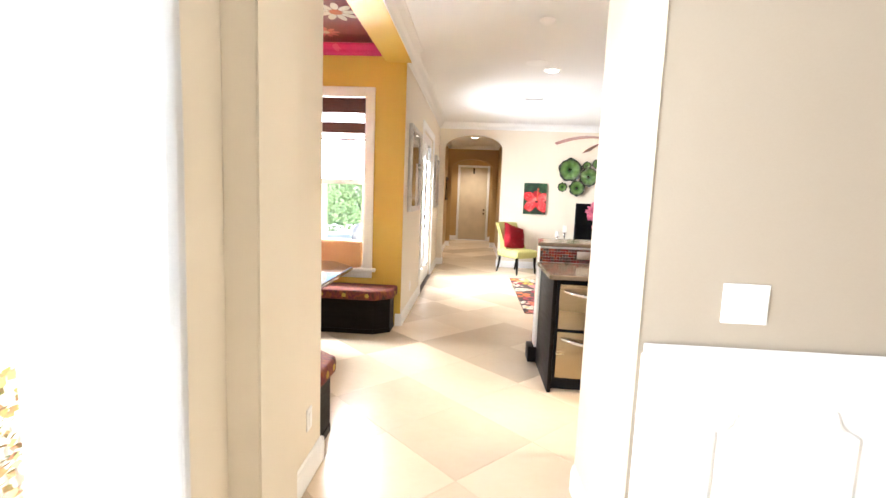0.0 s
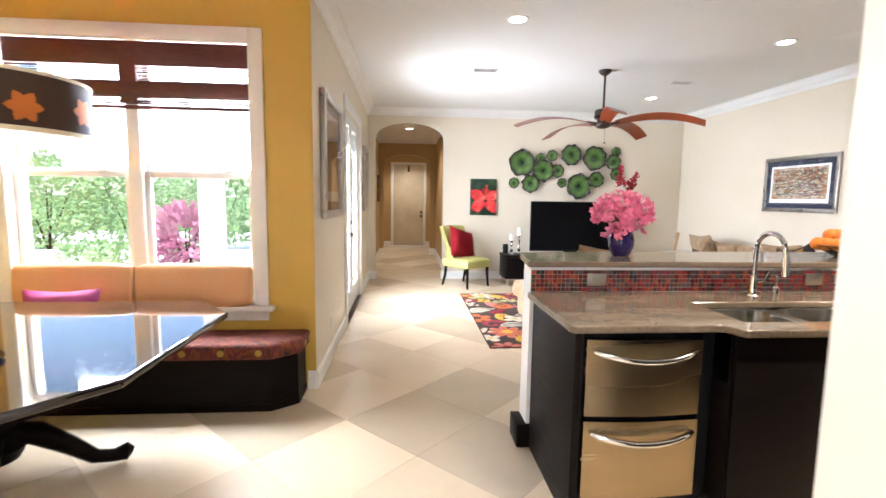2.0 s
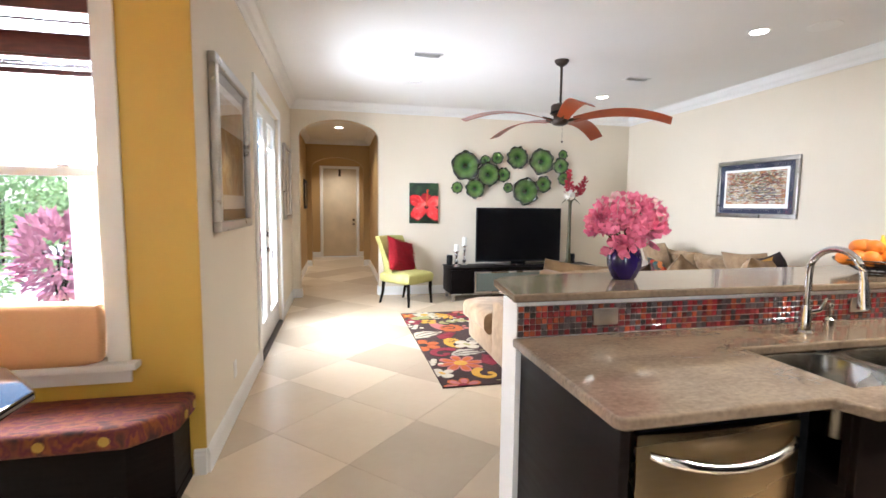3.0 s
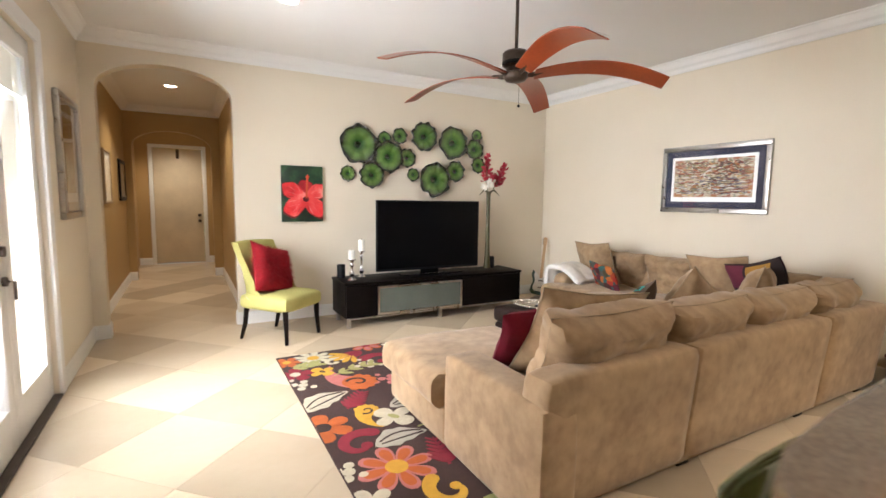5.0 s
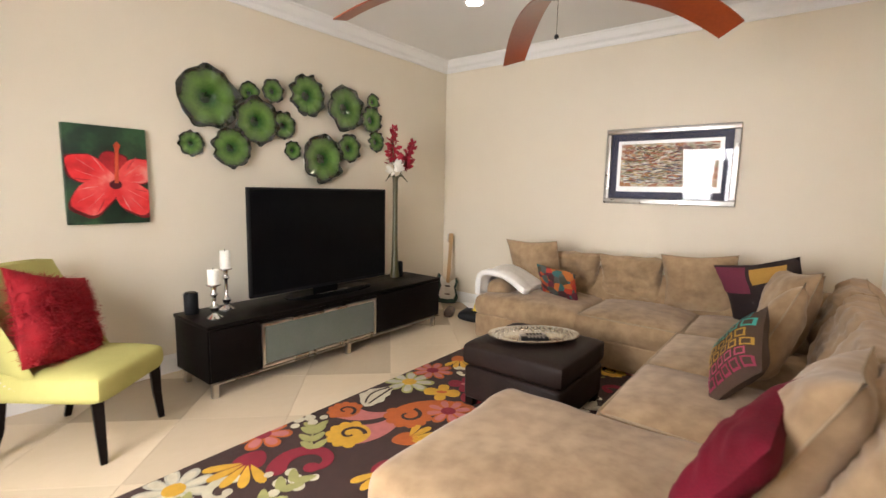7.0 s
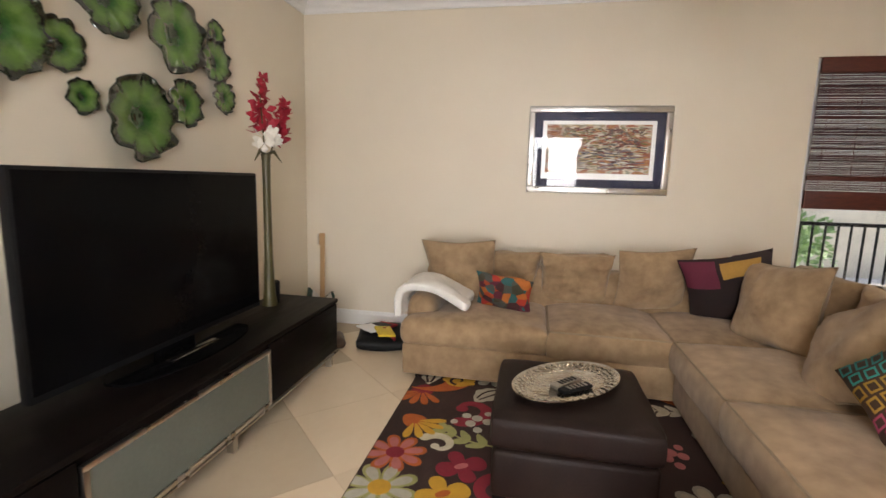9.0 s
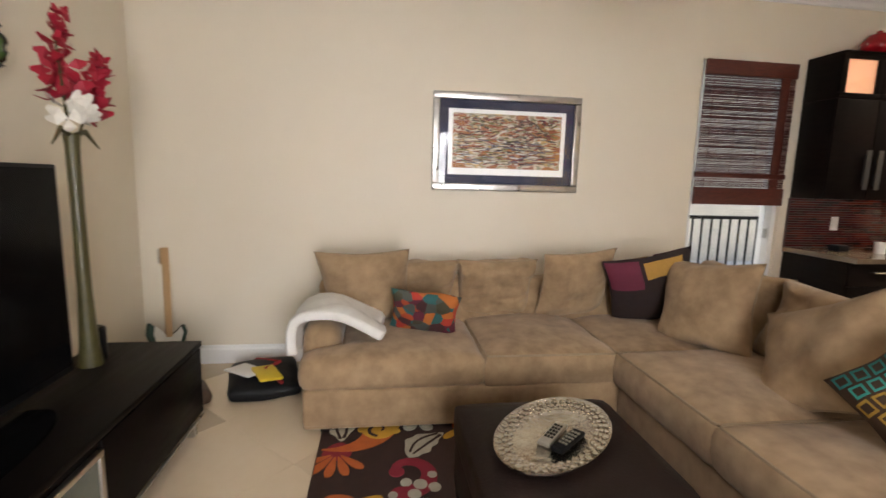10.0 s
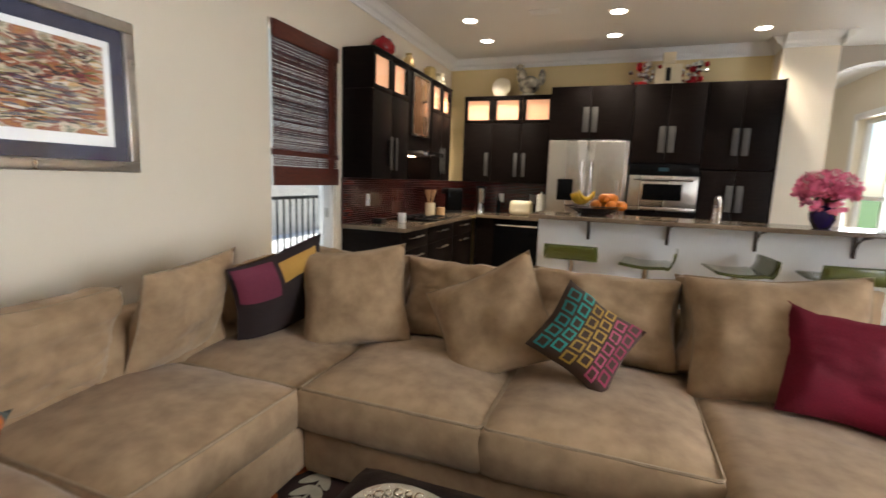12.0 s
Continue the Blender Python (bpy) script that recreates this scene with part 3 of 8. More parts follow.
# hall door
door = fixed("door_2", casing(B(), "x", 0.47, 1.37, 16.80, -1, 0.0, 2.40, 0.075), WHITE, "tall cream door at the end of the hall", "door", smooth=True)
part("door_leaf", bx(B(), 0.475, 1.365, 16.83, 16.87, 0.01, 2.395, 0.003), surf("door_cream", (0.70, 0.60, 0.44), None, 0.4, scale=3), door)
for zz in (1.02, 0.90):
    bm = B()
    bmesh.ops.create_uvsphere(bm, u_segments=12, v_segments=8, radius=0.032)
    bmesh.ops.translate(bm, verts=bm.verts, vec=(1.29, 16.80, zz))
    part("door_knob", bm, BRONZE, door)
part("door_closer", bx(B(), 0.89, 0.95, 16.79, 16.83, 2.2, 2.39, 0.01), BRONZE, door)

# ground outside
bm = B()
bx(bm, -400, 400, -400, 400, -0.5, -0.16)
fixed("ground", bm, LAWN, "green lawn round the house", "ground")
bm = bx(B(), -12, -0.03, 6.47, 22, -0.158, -0.03)
fixed("patio_paving", bm, OUTW, "pale patio paving", "pavement")
fixed("balcony_floor", bx(B(), 6.04, 8.2, 3, 10, -0.158, -0.03), OUTW)

# ---- living room ----
def seat_cushion(w, d, h, m, parent, material, seed):
    """A boxed seat cushion with a cord along its front edges."""
    c = part("seat_cushion", softbox(B(), w, d, h, 0.022, 0.055, 18, 0.007, seed), material, parent, "plump suede seat cushion")
    c.matrix_basis = m
    bm = B()
    a, b, r = w / 2 - 0.003, d / 2 - 0.003, 0.025
    pts = []
    for cx, cy, a0 in ((a - r, b - r, 0), (-a + r, b - r, 90), (-a + r, -b + r, 180), (a - r, -b + r, 270)):
        for i in range(5):
            t = radians(a0 + 22.5 * i)
            pts.append((cx + r * math.cos(t), cy + r * math.sin(t), h - 0.006))
    tube(bm, pts, 0.007, 6, True)
    part("piping", bm, SEAM, c)
    return c


def sofa_base(bm, x0, x1, y0, y1):
    bx(bm, x0, x1, y0, y1, 0.05, 0.26, 0.02, 3)
    bx(bm, x0 + 0.006, x1 - 0.006, y0 + 0.006, y1 - 0.006, 0.035, 0.135, 0.012, 3)
    return bm


sofa = thing("sectional_sofa", pose(3.9, 7.6, 0), "large beige suede sectional sofa with a chaise, strewn with cushions", "sofa")
O = Vector((3.9, 7.6, 0))


def at(x, y, z, rx=0, ry=0, rz=0):
    return pose(x - O.x, y - O.y, z, rx, ry, rz)


for nm, a in (("base", (4.765, 5.60, 6.94, 9.80)), ("base", (2.40, 4.765, 6.94, 8.01)), ("chaise_base", (2.25, 3.14, 7.69, 8.47))):
    o = part(nm, sofa_base(B(), *a), SUEDE, sofa)
    o.matrix_basis = pose(-O.x, -O.y, 0)


def raked(bm, run_back, height, dy):
    """Lean a block's foot towards the seat, its top outwards."""
    for v in bm.verts:
        v.co[dy] += run_back * (1 - v.co.z / height)
    return bm


for x0, x1 in ((2.275, 3.29), (3.295, 4.72), (4.725, 5.64)):
    o = part("backrest", raked(softbox(B(), x1 - x0, 0.20, 0.65, 0.05, 0.006, 12, 0.005, x0, 0.05), 0.06, 0.70, 1), SUEDE, sofa)
    o.matrix_basis = at((x0 + x1) / 2, 6.96, 0)
for y0, y1 in ((7.1, 8.4), (8.405, 9.80)):
    o = part("backrest", raked(softbox(B(), 0.20, y1 - y0, 0.66, 0.05, 0.006, 12, 0.005, y0, 0.05), -0.10, 0.71, 0), SUEDE, sofa)
    o.matrix_basis = at(5.60, (y0 + y1) / 2, 0)
bm = softbox(B(), 0.215, 0.82, 0.545, 0.032, 0.006, 14, 0.004, 3, 0.03)
o = part("armrest", bm, SUEDE, sofa, "flat-topped suede arm beside the chaise")
o.matrix_basis = at(2.352, 7.285, 0)
o = part("armrest", softbox(B(), 0.66, 0.22, 0.51, 0.085, 0.012, 12, 0.006, 5, 0.04), SUEDE, sofa)
o.matrix_basis = at(5.29, 9.72, 0)
# the end seat runs round the front of the low arm
bm = softbox(B(), 0.845, 0.995, 0.19, 0.045, 0.05, 22, 0.008, 1)
for v in bm.verts:
    k = max(0.0, min(1.0, (v.co.x + 0.26) / 0.05))
    v.co.y = -0.4975 + (v.co.y + 0.4975) * (1 - 0.19 * k * k * (3 - 2 * k))
c = part("seat_cushion", bm, SUEDE, sofa, "plump suede seat cushion wrapped round the arm")
c.matrix_basis = at(5.197, 9.305, 0.242)
seat_cushion(0.845, 0.775, 0.19, at(5.197, 8.41, 0.242), sofa, SUEDE, 2)
seat_cushion(0.845, 0.88, 0.185, at(5.197, 7.575, 0.242), sofa, SUEDE, 3)
seat_cushion(0.815, 0.89, 0.20, at(4.362, 7.59, 0.242), sofa, SUEDE, 4)
seat_cushion(0.79, 0.89, 0.20, at(3.556, 7.59, 0.242), sofa, SUEDE, 5)
# the chaise seat: wide in front of the arm, narrow beside it
bm = softbox(B(), 0.96, 1.38, 0.20, 0.055, 0.035, 26, 0.011, 7)
for v in bm.verts:
    k = max(0.0, min(1.0, (-0.112 - v.co.y) / 0.03))
    v.co.x = 0.48 - (0.48 - v.co.x) * (1 - 0.275 * k * k * (3 - 2 * k))
c = part("chaise_cushion", bm, SUEDE, sofa, "deep suede chaise cushion")
c.matrix_basis = at(2.68, 7.81, 0.242)
for x in (2.45, 3.35, 4.6, 5.50):
    o = part("foot", bx(B(), -0.05, 0.05, -0.05, 0.05, 0, 0.06, 0.005), ESPRESSO, sofa)
    o.matrix_basis = at(x, 7.02, 0)
for x, y in ((4.86, 9.66), (2.36, 8.38), (3.05, 8.38)):
    o = part("foot", bx(B(), -0.05, 0.05, -0.05, 0.05, 0.0, 0.06, 0.005), ESPRESSO, sofa)
    o.matrix_basis = at(x, y, 0.0)


def back_cushion(w, h, t, m, material, seed):
    c = part("back_cushion", pillow(B(), w, h, t, 28, seed, 0.026, True), material, sofa, "loose suede back cushion")
    c.matrix_basis = m
    part("piping", pillow_piping(B(), w, h, 0.003), SEAM, c)


# along the east wall, then along the kitchen side
for y, w, zz, sd in ((9.22, 0.70, 0.645, 1), (8.59, 0.54, 0.65, 2), (7.50, 0.50, 0.645, 3)):
    back_cushion(w, 0.44, 0.18, at(5.50, y, zz, -20, 0, 90), SUEDE, sd)
for x, w, zz, sd in ((5.02, 0.66, 0.655, 6), (4.30, 0.78, 0.65, 7), (3.575, 0.72, 0.66, 8), (2.83, 0.80, 0.685, 9)):
    back_cushion(w, 0.46, 0.27, at(x, 7.11, zz, 21, 0, 0), SUEDE, sd)


def throw_pillow(name, w, h, t, m, material, label, seed, cord=None):
    ob = solo(name, pillow(B(), w, h, t, 24, seed, 0.016), material, m, label, "pillow", "loose pillows on the sofa")
    if cord:
        part("piping", pillow_piping(B(), w, h, 0.0045), cord, ob)
    return ob


throw_pillow("throw_pillow", 0.56, 0.52, 0.20, pose(5.36, 9.48, 0.69, -21, 3, 84), SUEDE, "large taupe suede pillow leaning on the sofa back", 11, SEAM)
throw_pillow("throw_pillow", 0.52, 0.52, 0.20, pose(5.42, 8.03, 0.69, -21, 4, 97), SUEDE, "square taupe suede pillow on the sofa", 12, SEAM)
throw_pillow("throw_pillow", 0.56, 0.52, 0.22, pose(4.85, 7.44, 0.69, 16, 6, 22), SUEDE, "tan suede pillow in the sofa corner", 13, SEAM)
throw_pillow("throw_pillow", 0.55, 0.50, 0.20, pose(4.07, 7.47, 0.67, 24, 27, 6), SUEDE, "rumpled tan suede pillow with a corded edge", 14, SEAM)
throw_pillow("throw_pillow", 0.66, 0.54, 0.22, pose(2.87, 7.315, 0.715, 26, 6, -6), SUEDE, "big tan suede pillow by the chaise", 15, SEAM)
throw_pillow("throw_pillow", 0.43, 0.43, 0.14, pose(2.665, 7.465, 0.675, 30, -6, -6), CRIMSON, "crimson velvet pillow on the chaise", 16)

MULTI = ramp_art("patchwork", [(0.0, (0.055, 0.014, 0.016)), (0.22, (0.02, 0.10, 0.10)), (0.30, (0.36, 0.05, 0.012)), (0.40, (0.10, 0.010, 0.025)), (0.48, (0.42, 0.12, 0.018)), (0.56, (0.05, 0.045, 0.025)), (0.64, (0.38, 0.03, 0.015)), (0.74, (0.06, 0.07, 0.06))], 15, (1, 1, 1), 0.85, 0)
_mn, _ml = MULTI.node_tree.nodes, MULTI.node_tree.links
_mv = _mn.new("ShaderNodeTexVoronoi")
_mv.inputs["Scale"].default_value = 17
for n in list(_mn):
    if n.type == "MAPPING":
        _ml.new(n.outputs[0], _mv.inputs["Vector"])
for n in list(_mn):
    if n.type == "VALTORGB":
        n.color_ramp.interpolation = "CONSTANT"
        _ml.new(_mv.outputs["Color"], n.inputs[0])
throw_pillow("throw_pillow", 0.40, 0.30, 0.13, pose(5.09, 9.12, 0.595, -26, -6, 80), MULTI, "small multicoloured patchwork pillow", 17)

# dark pillow with a plum and a gold block
dark = solo("throw_pillow", pillow(B(), 0.54, 0.52, 0.18, 16, 18, 0.012), surf("dark_brown_cloth", (0.026, 0.012, 0.010), (0.016, 0.009, 0.010), 0.9, scale=5, fine=90), pose(5.24, 7.57, 0.70, -18, 14, 72), "dark pillow with plum and gold patches in the sofa corner", "pillow", "loose pillows on the sofa")


def patch(parent, name, w, h, t, u0, u1, v0, v1, material, seed, side, lift=0.004, n=8):
    """A cloth patch that follows a pillow's face between two pairs of fractions."""
    bm = B()
    g = []
    for i in range(n + 1):
        row = []
        for j in range(n + 1):
            u, v = u0 + (u1 - u0) * i / n, v0 + (v1 - v0) * j / n
            pin = 0.94 + 0.06 * (abs(u) * abs(v)) ** 1.2
            k = max(0.0, (1 - abs(u) ** 3.2) * (1 - abs(v) ** 3.2)) ** 0.55
            p = Vector((w / 2 * u * (pin + 0.05 * v * v), side * (t / 2 * k), h / 2 * v * (pin + 0.05 * u * u)))
            q = noise.noise_vector(p * 7 + Vector((seed, seed * 2.1, side))) * 0.012
            row.append(bm.verts.new(p + q * (0.25 + k) + Vector((0, side * lift, 0))))
        g.append(row)
    for i in range(n):
        for j in range(n):
            bm.faces.new((g[i][j], g[i + 1][j], g[i + 1][j + 1], g[i][j + 1]))
    return part(name, bm, material, parent)


for sd in (1, -1):
    patch(dark, "plum_patch", 0.54, 0.52, 0.18, 0.20 * sd, 0.96 * sd, 0.25, 0.97, surf("burgundy_cloth", (0.13, 0.012, 0.035), None, 0.8), 18, sd)
    patch(dark, "gold_patch", 0.54, 0.52, 0.18, -0.75 * sd, 0.10 * sd, 0.50, 0.92, surf("gold_cloth", (0.38, 0.20, 0.025), None, 0.7), 18, sd, 0.005)

# pillow with rows of squares in teal, ochre and pink
links = solo("throw_pillow", pillow(B(), 0.375, 0.345, 0.15, 16, 19, 0.012), surf("umber_cloth", (0.060, 0.030, 0.015), (0.045, 0.022, 0.012), 0.8, scale=6, fine=120), pose(3.63, 7.56, 0.685, 30, -32, 4), "pillow printed with teal, ochre and pink squares", "pillow", "loose pillows on the sofa")
LINKC = [surf("teal_print", (0.02, 0.20, 0.19), None, 0.7), surf("teal_print", (0.03, 0.28, 0.24), None, 0.7), surf("ochre_print", (0.34, 0.19, 0.02), None, 0.7), surf("ochre_print", (0.38, 0.22, 0.03), None, 0.7), surf("pink_print", (0.36, 0.05, 0.11), None, 0.7), surf("pink_print", (0.26, 0.02, 0.06), None, 0.7)]
for i in range(6):
    for j in range(5):
        u, v = 0.78 - 0.31 * i, -0.72 + 0.36 * j + (0.1 if i % 2 else -0.04)
        for a0, a1, b0, b1 in ((-0.13, 0.13, 0.09, 0.14), (-0.13, 0.13, -0.14, -0.09), (-0.13, -0.08, -0.09, 0.09), (0.08, 0.13, -0.09, 0.09)):
            lo, hi = max(-0.97, min(0.97, u + a0)), max(-0.97, min(0.97, u + a1))
            vl, vh = max(-0.97, min(0.97, v + b0)), max(-0.97, min(0.97, v + b1))
            if hi - lo > 0.02 and vh - vl > 0.02:
                patch(links, "printed_square", 0.375, 0.345, 0.15, lo, hi, vl, vh, LINKC[i], 19, 1, 0.004, 2)

# towel over the low arm
bm = B()
fold = [(9.865, 0.42), (9.87, 0.48), (9.868, 0.54), (9.85, 0.60), (9.81, 0.64), (9.76, 0.66), (9.70, 0.665), (9.64, 0.655), (9.58, 0.63), (9.52, 0.595), (9.46, 0.56), (9.41, 0.535), (9.37, 0.52)]
rows = []
for i, (y, z) in enumerate(fold):
    rows.append([bm.verts.new((4.90 + 0.38 * k / 10 + 0.10 * (9.8 - y) + 0.010 * math.sin(i * 0.9), y + 0.012 * math.sin(k * 1.1 + i * 0.2), z - 0.02 + 0.008 * math.sin(k * 1.7 + y * 9) + 0.010 * math.sin(i * 0.8 + k * 0.5))) for k in range(11)])
for p, q in zip(rows, rows[1:]):
    for k in range(10):
        bm.faces.new((p[k], p[k + 1], q[k + 1], q[k]))
tw = solo("towel", bm, TOWEL, Matrix(), "folded white towel draped over the sofa arm", "towel")
sl = tw.modifiers.new("thickness", "SOLIDIFY")
sl.thickness, sl.offset = 0.060, 0
bv = tw.modifiers.new("soft", "BEVEL")
bv.width, bv.segments = 0.015, 3

# ottoman, tray and remotes
otto = thing("ottoman", pose(3.90, 8.72, 0), "dark brown leather storage ottoman on the rug", "ottoman")
part("body", bx(B(), -0.34, 0.34, -0.34, 0.34, 0.06, 0.28, 0.025, 3), LEATHER, otto)
part("lid", softbox(B(), 0.70, 0.70, 0.15, 0.035, 0.012, 10, 0.003, 4, 0.285), LEATHER, otto)
for sx in (-1, 1):
    for sy in (-1, 1):
        part("leg", bx(B(), sx * 0.30 - 0.03, sx * 0.30 + 0.03, sy * 0.30 - 0.03, sy * 0.30 + 0.03, 0.012, 0.07, 0.005), ESPRESSO, otto)
tray = thing("tray", pose(3.91, 8.74, 0.446, 0, 0, -45), "oval hammered silver tray on the ottoman", "tray")
bm = B()
rings = []
for r, z in ((0.0, 0.006), (0.62, 0.006), (0.68, 0.014), (0.84, 0.020), (0.97, 0.030), (1.0, 0.034), (1.0, 0.028), (0.68, 0.004), (0.0, 0.0)):
    rings.append([bm.verts.new((0.31 * r * math.cos(2 * math.pi * i / 64), 0.19 * r * math.sin(2 * math.pi * i / 64), z)) for i in range(64)] if r else [bm.verts.new((0, 0, z))])
for p, q in zip(rings, rings[1:]):
    for i in range(64):
        j = (i + 1) % 64
        vs = [v for v in ((p[i], p[j]) if len(p) > 1 else (p[0],))] + [v for v in ((q[j], q[i]) if len(q) > 1 else (q[0],))]
        bm.faces.new(vs)
part("plate", bm, HAMMERED, tray)
bm = B()
for i in range(40):
    a = 2 * math.pi * i / 40
    for k in range(3):
        rr = 0.74 + 0.08 * k
        s = bmesh.ops.create_icosphere(bm, subdivisions=1, radius=0.013 + 0.004 * ((i + k) % 2))
        bmesh.ops.scale(bm, vec=(1, 1, 0.5), verts=s["verts"])
        bmesh.ops.translate(bm, vec=(0.31 * rr * math.cos(a + 0.08 * k), 0.19 * rr * math.sin(a + 0.08 * k), 0.015 + 0.006 * k), verts=s["verts"])
part("embossed_rim", bm, HAMMERED, tray, "embossed silver rim")
for nm, dx, dy, rz, mt in (("remote_control", 0.02, 0.035, 47, SILVER), ("remote_control", -0.03, -0.005, 40, BLACKM)):
    rc = thing(nm, pose(3.89 + dx, 8.71 + dy, 0.453, 0, 0, rz), "slim silver remote control on the tray" if mt is SILVER else "black remote control on the tray", "remote")
    part("body", bx(B(), -0.024, 0.024, -0.09, 0.09, 0, 0.018, 0.006, 3), mt, rc)
    for i in range(5):
        for j in range(3):
            part("button", bx(B(), -0.016 + 0.012 * j, -0.008 + 0.012 * j, -0.06 + 0.024 * i, -0.048 + 0.024 * i, 0.018, 0.021), SILVER if mt is BLACKM else BLACKM, rc)

# rug with a floral pile: each woven motif is a part
RUGC = {"cream": (0.56, 0.50, 0.37), "orange": (0.46, 0.105, 0.018), "yellow": (0.60, 0.33, 0.03), "red": (0.24, 0.012, 0.028), "pink": (0.48, 0.15, 0.14), "green": (0.34, 0.33, 0.12), "grey": (0.44, 0.41, 0.33), "brown": (0.040, 0.018, 0.014)}
rug = thing("area_rug", pose(3.31, 8.42, 0), "dark brown area rug with bold multicoloured flowers", "rug")
RW, RH = 3.28, 2.56
part("rug_field", bx(B(), -RW / 2, RW / 2, -RH / 2, RH / 2, 0.0005, 0.011, 0.003), surf("rug_brown_field", (0.050, 0.022, 0.017), (0.034, 0.015, 0.012), 0.95, scale=20, fine=260, bump=0.6), rug)
RUGM = {k: surf("rug_" + k, c, tuple(0.8 * v for v in c), 0.95, scale=25, fine=260, bump=0.6) for k, c in RUGC.items()}
rg = random.Random(7)
weave = {"bm": None, "keys": [], "count": 0}


def blob(key, lvl, pts):
    pts = polyclip(list(pts), -RW / 2 + 0.006, RW / 2 - 0.006, -RH / 2 + 0.006, RH / 2 - 0.006)
    if len(pts) < 3:
        return
    weave["count"] += 1
    if key not in weave["keys"]:
        weave["keys"].append(key)
    bm = weave["bm"]
    n = len(bm.faces)
    slab(bm, pts, 0.010, 0.0122 + 0.0012 * lvl + 1.5e-5 * (weave["count"] % 60))
    bm.faces.ensure_lookup_table()
    for f in bm.faces[n:]:
        f.material_index = weave["keys"].index(key)


def woven(name, draw, *args):
    """One motif of the pile as a part of the rug."""
    weave["bm"], weave["keys"] = B(), []
    draw(*args)
    if not len(weave["bm"].faces):
        weave["bm"].free()
        return
    ob = new(name, finish(weave["bm"], name, False))
    for k in weave["keys"]:
        ob.data.materials.append(RUGM[k])
    ob.parent = rug


def ellipse(cx, cy, a, b, rot, n=14, taper=0.0):
    out = []
    for i in range(n):
        t = 2 * math.pi * i / n
        x, y = a * math.cos(t), b * math.sin(t) * (1 - taper * math.cos(t))
        out.append((cx + x * math.cos(rot) - y * math.sin(rot), cy + x * math.sin(rot) + y * math.cos(rot)))
    return out


def flower(cx, cy, r, petal, edge, core, n):
    t0 = rg.random() * 6
    for i in range(n):
        t = t0 + 2 * math.pi * i / n
        blob(edge, 0, ellipse(cx + 0.60 * r * math.cos(t), cy + 0.60 * r * math.sin(t), 0.44 * r, 1.75 / n * r, t, 14, -0.35))
        blob(petal, 1, ellipse(cx + 0.57 * r * math.cos(t), cy + 0.57 * r * math.sin(t), 0.33 * r, 1.2 / n * r, t, 12, -0.35))
    blob(core, 2, ellipse(cx, cy, 0.30 * r, 0.30 * r, 0, 16))


def ribbon(key, lvl, pts, w0, w1):
    """A tapering stroke along points."""
    n = len(pts)
    left, right = [], []
    for i in range(n):
        (xa, ya), (xb, yb) = pts[max(i - 1, 0)], pts[min(i + 1, n - 1)]
        d = math.hypot(xb - xa, yb - ya) or 1
        w = w0 + (w1 - w0) * i / (n - 1)
        left.append((pts[i][0] - (yb - ya) / d * w, pts[i][1] + (xb - xa) / d * w))
        right.append((pts[i][0] + (yb - ya) / d * w, pts[i][1] - (xb - xa) / d * w))
    if key not in weave["keys"]:
        weave["keys"].append(key)
    weave["count"] += 1
    bm, top = weave["bm"], 0.0122 + 0.0012 * lvl + 1.5e-5 * (weave["count"] % 60)
    ax, ay = RW / 2 - 0.006, RH / 2 - 0.006
    rows = []
    for p, q in zip(left, right):
        p, q = [(max(-ax, min(ax, a)), max(-ay, min(ay, b))) for a, b in (p, q)]
        rows.append([bm.verts.new((*p, 0.010)), bm.verts.new((*p, top)), bm.verts.new((*q, top)), bm.verts.new((*q, 0.010))])
    faces = [bm.faces.new((a[j], a[j + 1], b[j + 1], b[j])) for a, b in zip(rows, rows[1:]) for j in range(3)]
    for f in faces + [bm.faces.new(rows[0]), bm.faces.new(rows[-1])]:
        f.material_index = weave["keys"].index(key)


def curl(cx, cy, r, turn, rot, n=26, sweep=4.8):
    return [(cx + r * (0.22 + 0.78 * i / (n - 1)) * math.cos(rot + turn * (1 - i / (n - 1)) * sweep), cy + r * (0.22 + 0.78 * i / (n - 1)) * math.sin(rot + turn * (1 - i / (n - 1)) * sweep)) for i in range(n)]


def swirl(cx, cy, r, key, turn, rot):
    pts = curl(cx, cy, r, turn, rot)
    ribbon(key, 1, pts, 0.10 * r, 0.30 * r)
    blob(key, 1, ellipse(pts[0][0], pts[0][1], 0.24 * r, 0.24 * r, 0, 12))
    blob(key, 1, ellipse(pts[-1][0], pts[-1][1], 0.30 * r, 0.30 * r, 0, 12))


def paisley(cx, cy, r, head, tail, turn, rot):
    """A round head with a spiral in it and a long curved tail."""
    pts = []
    for i in range(20):
        u = i / 19
        a = rot + turn * 0.9 * u
        pts.append((cx + r * 2.6 * u * math.cos(a), cy + r * 2.6 * u * math.sin(a)))
    ribbon(tail, 0, pts, 0.75 * r, 0.03 * r)
    for i in range(7):
        t = rot + math.pi + (i - 3) * 0.55
        blob(head, 1, ellipse(cx + 0.62 * r * math.cos(t), cy + 0.62 * r * math.sin(t), 0.30 * r, 0.24 * r, t, 12))
    blob(head, 1, ellipse(cx, cy, 0.72 * r, 0.72 * r, 0, 22))
    ribbon("brown", 2, curl(cx, cy, 0.52 * r, turn, rot, 22, 5.4), 0.045 * r, 0.085 * r)


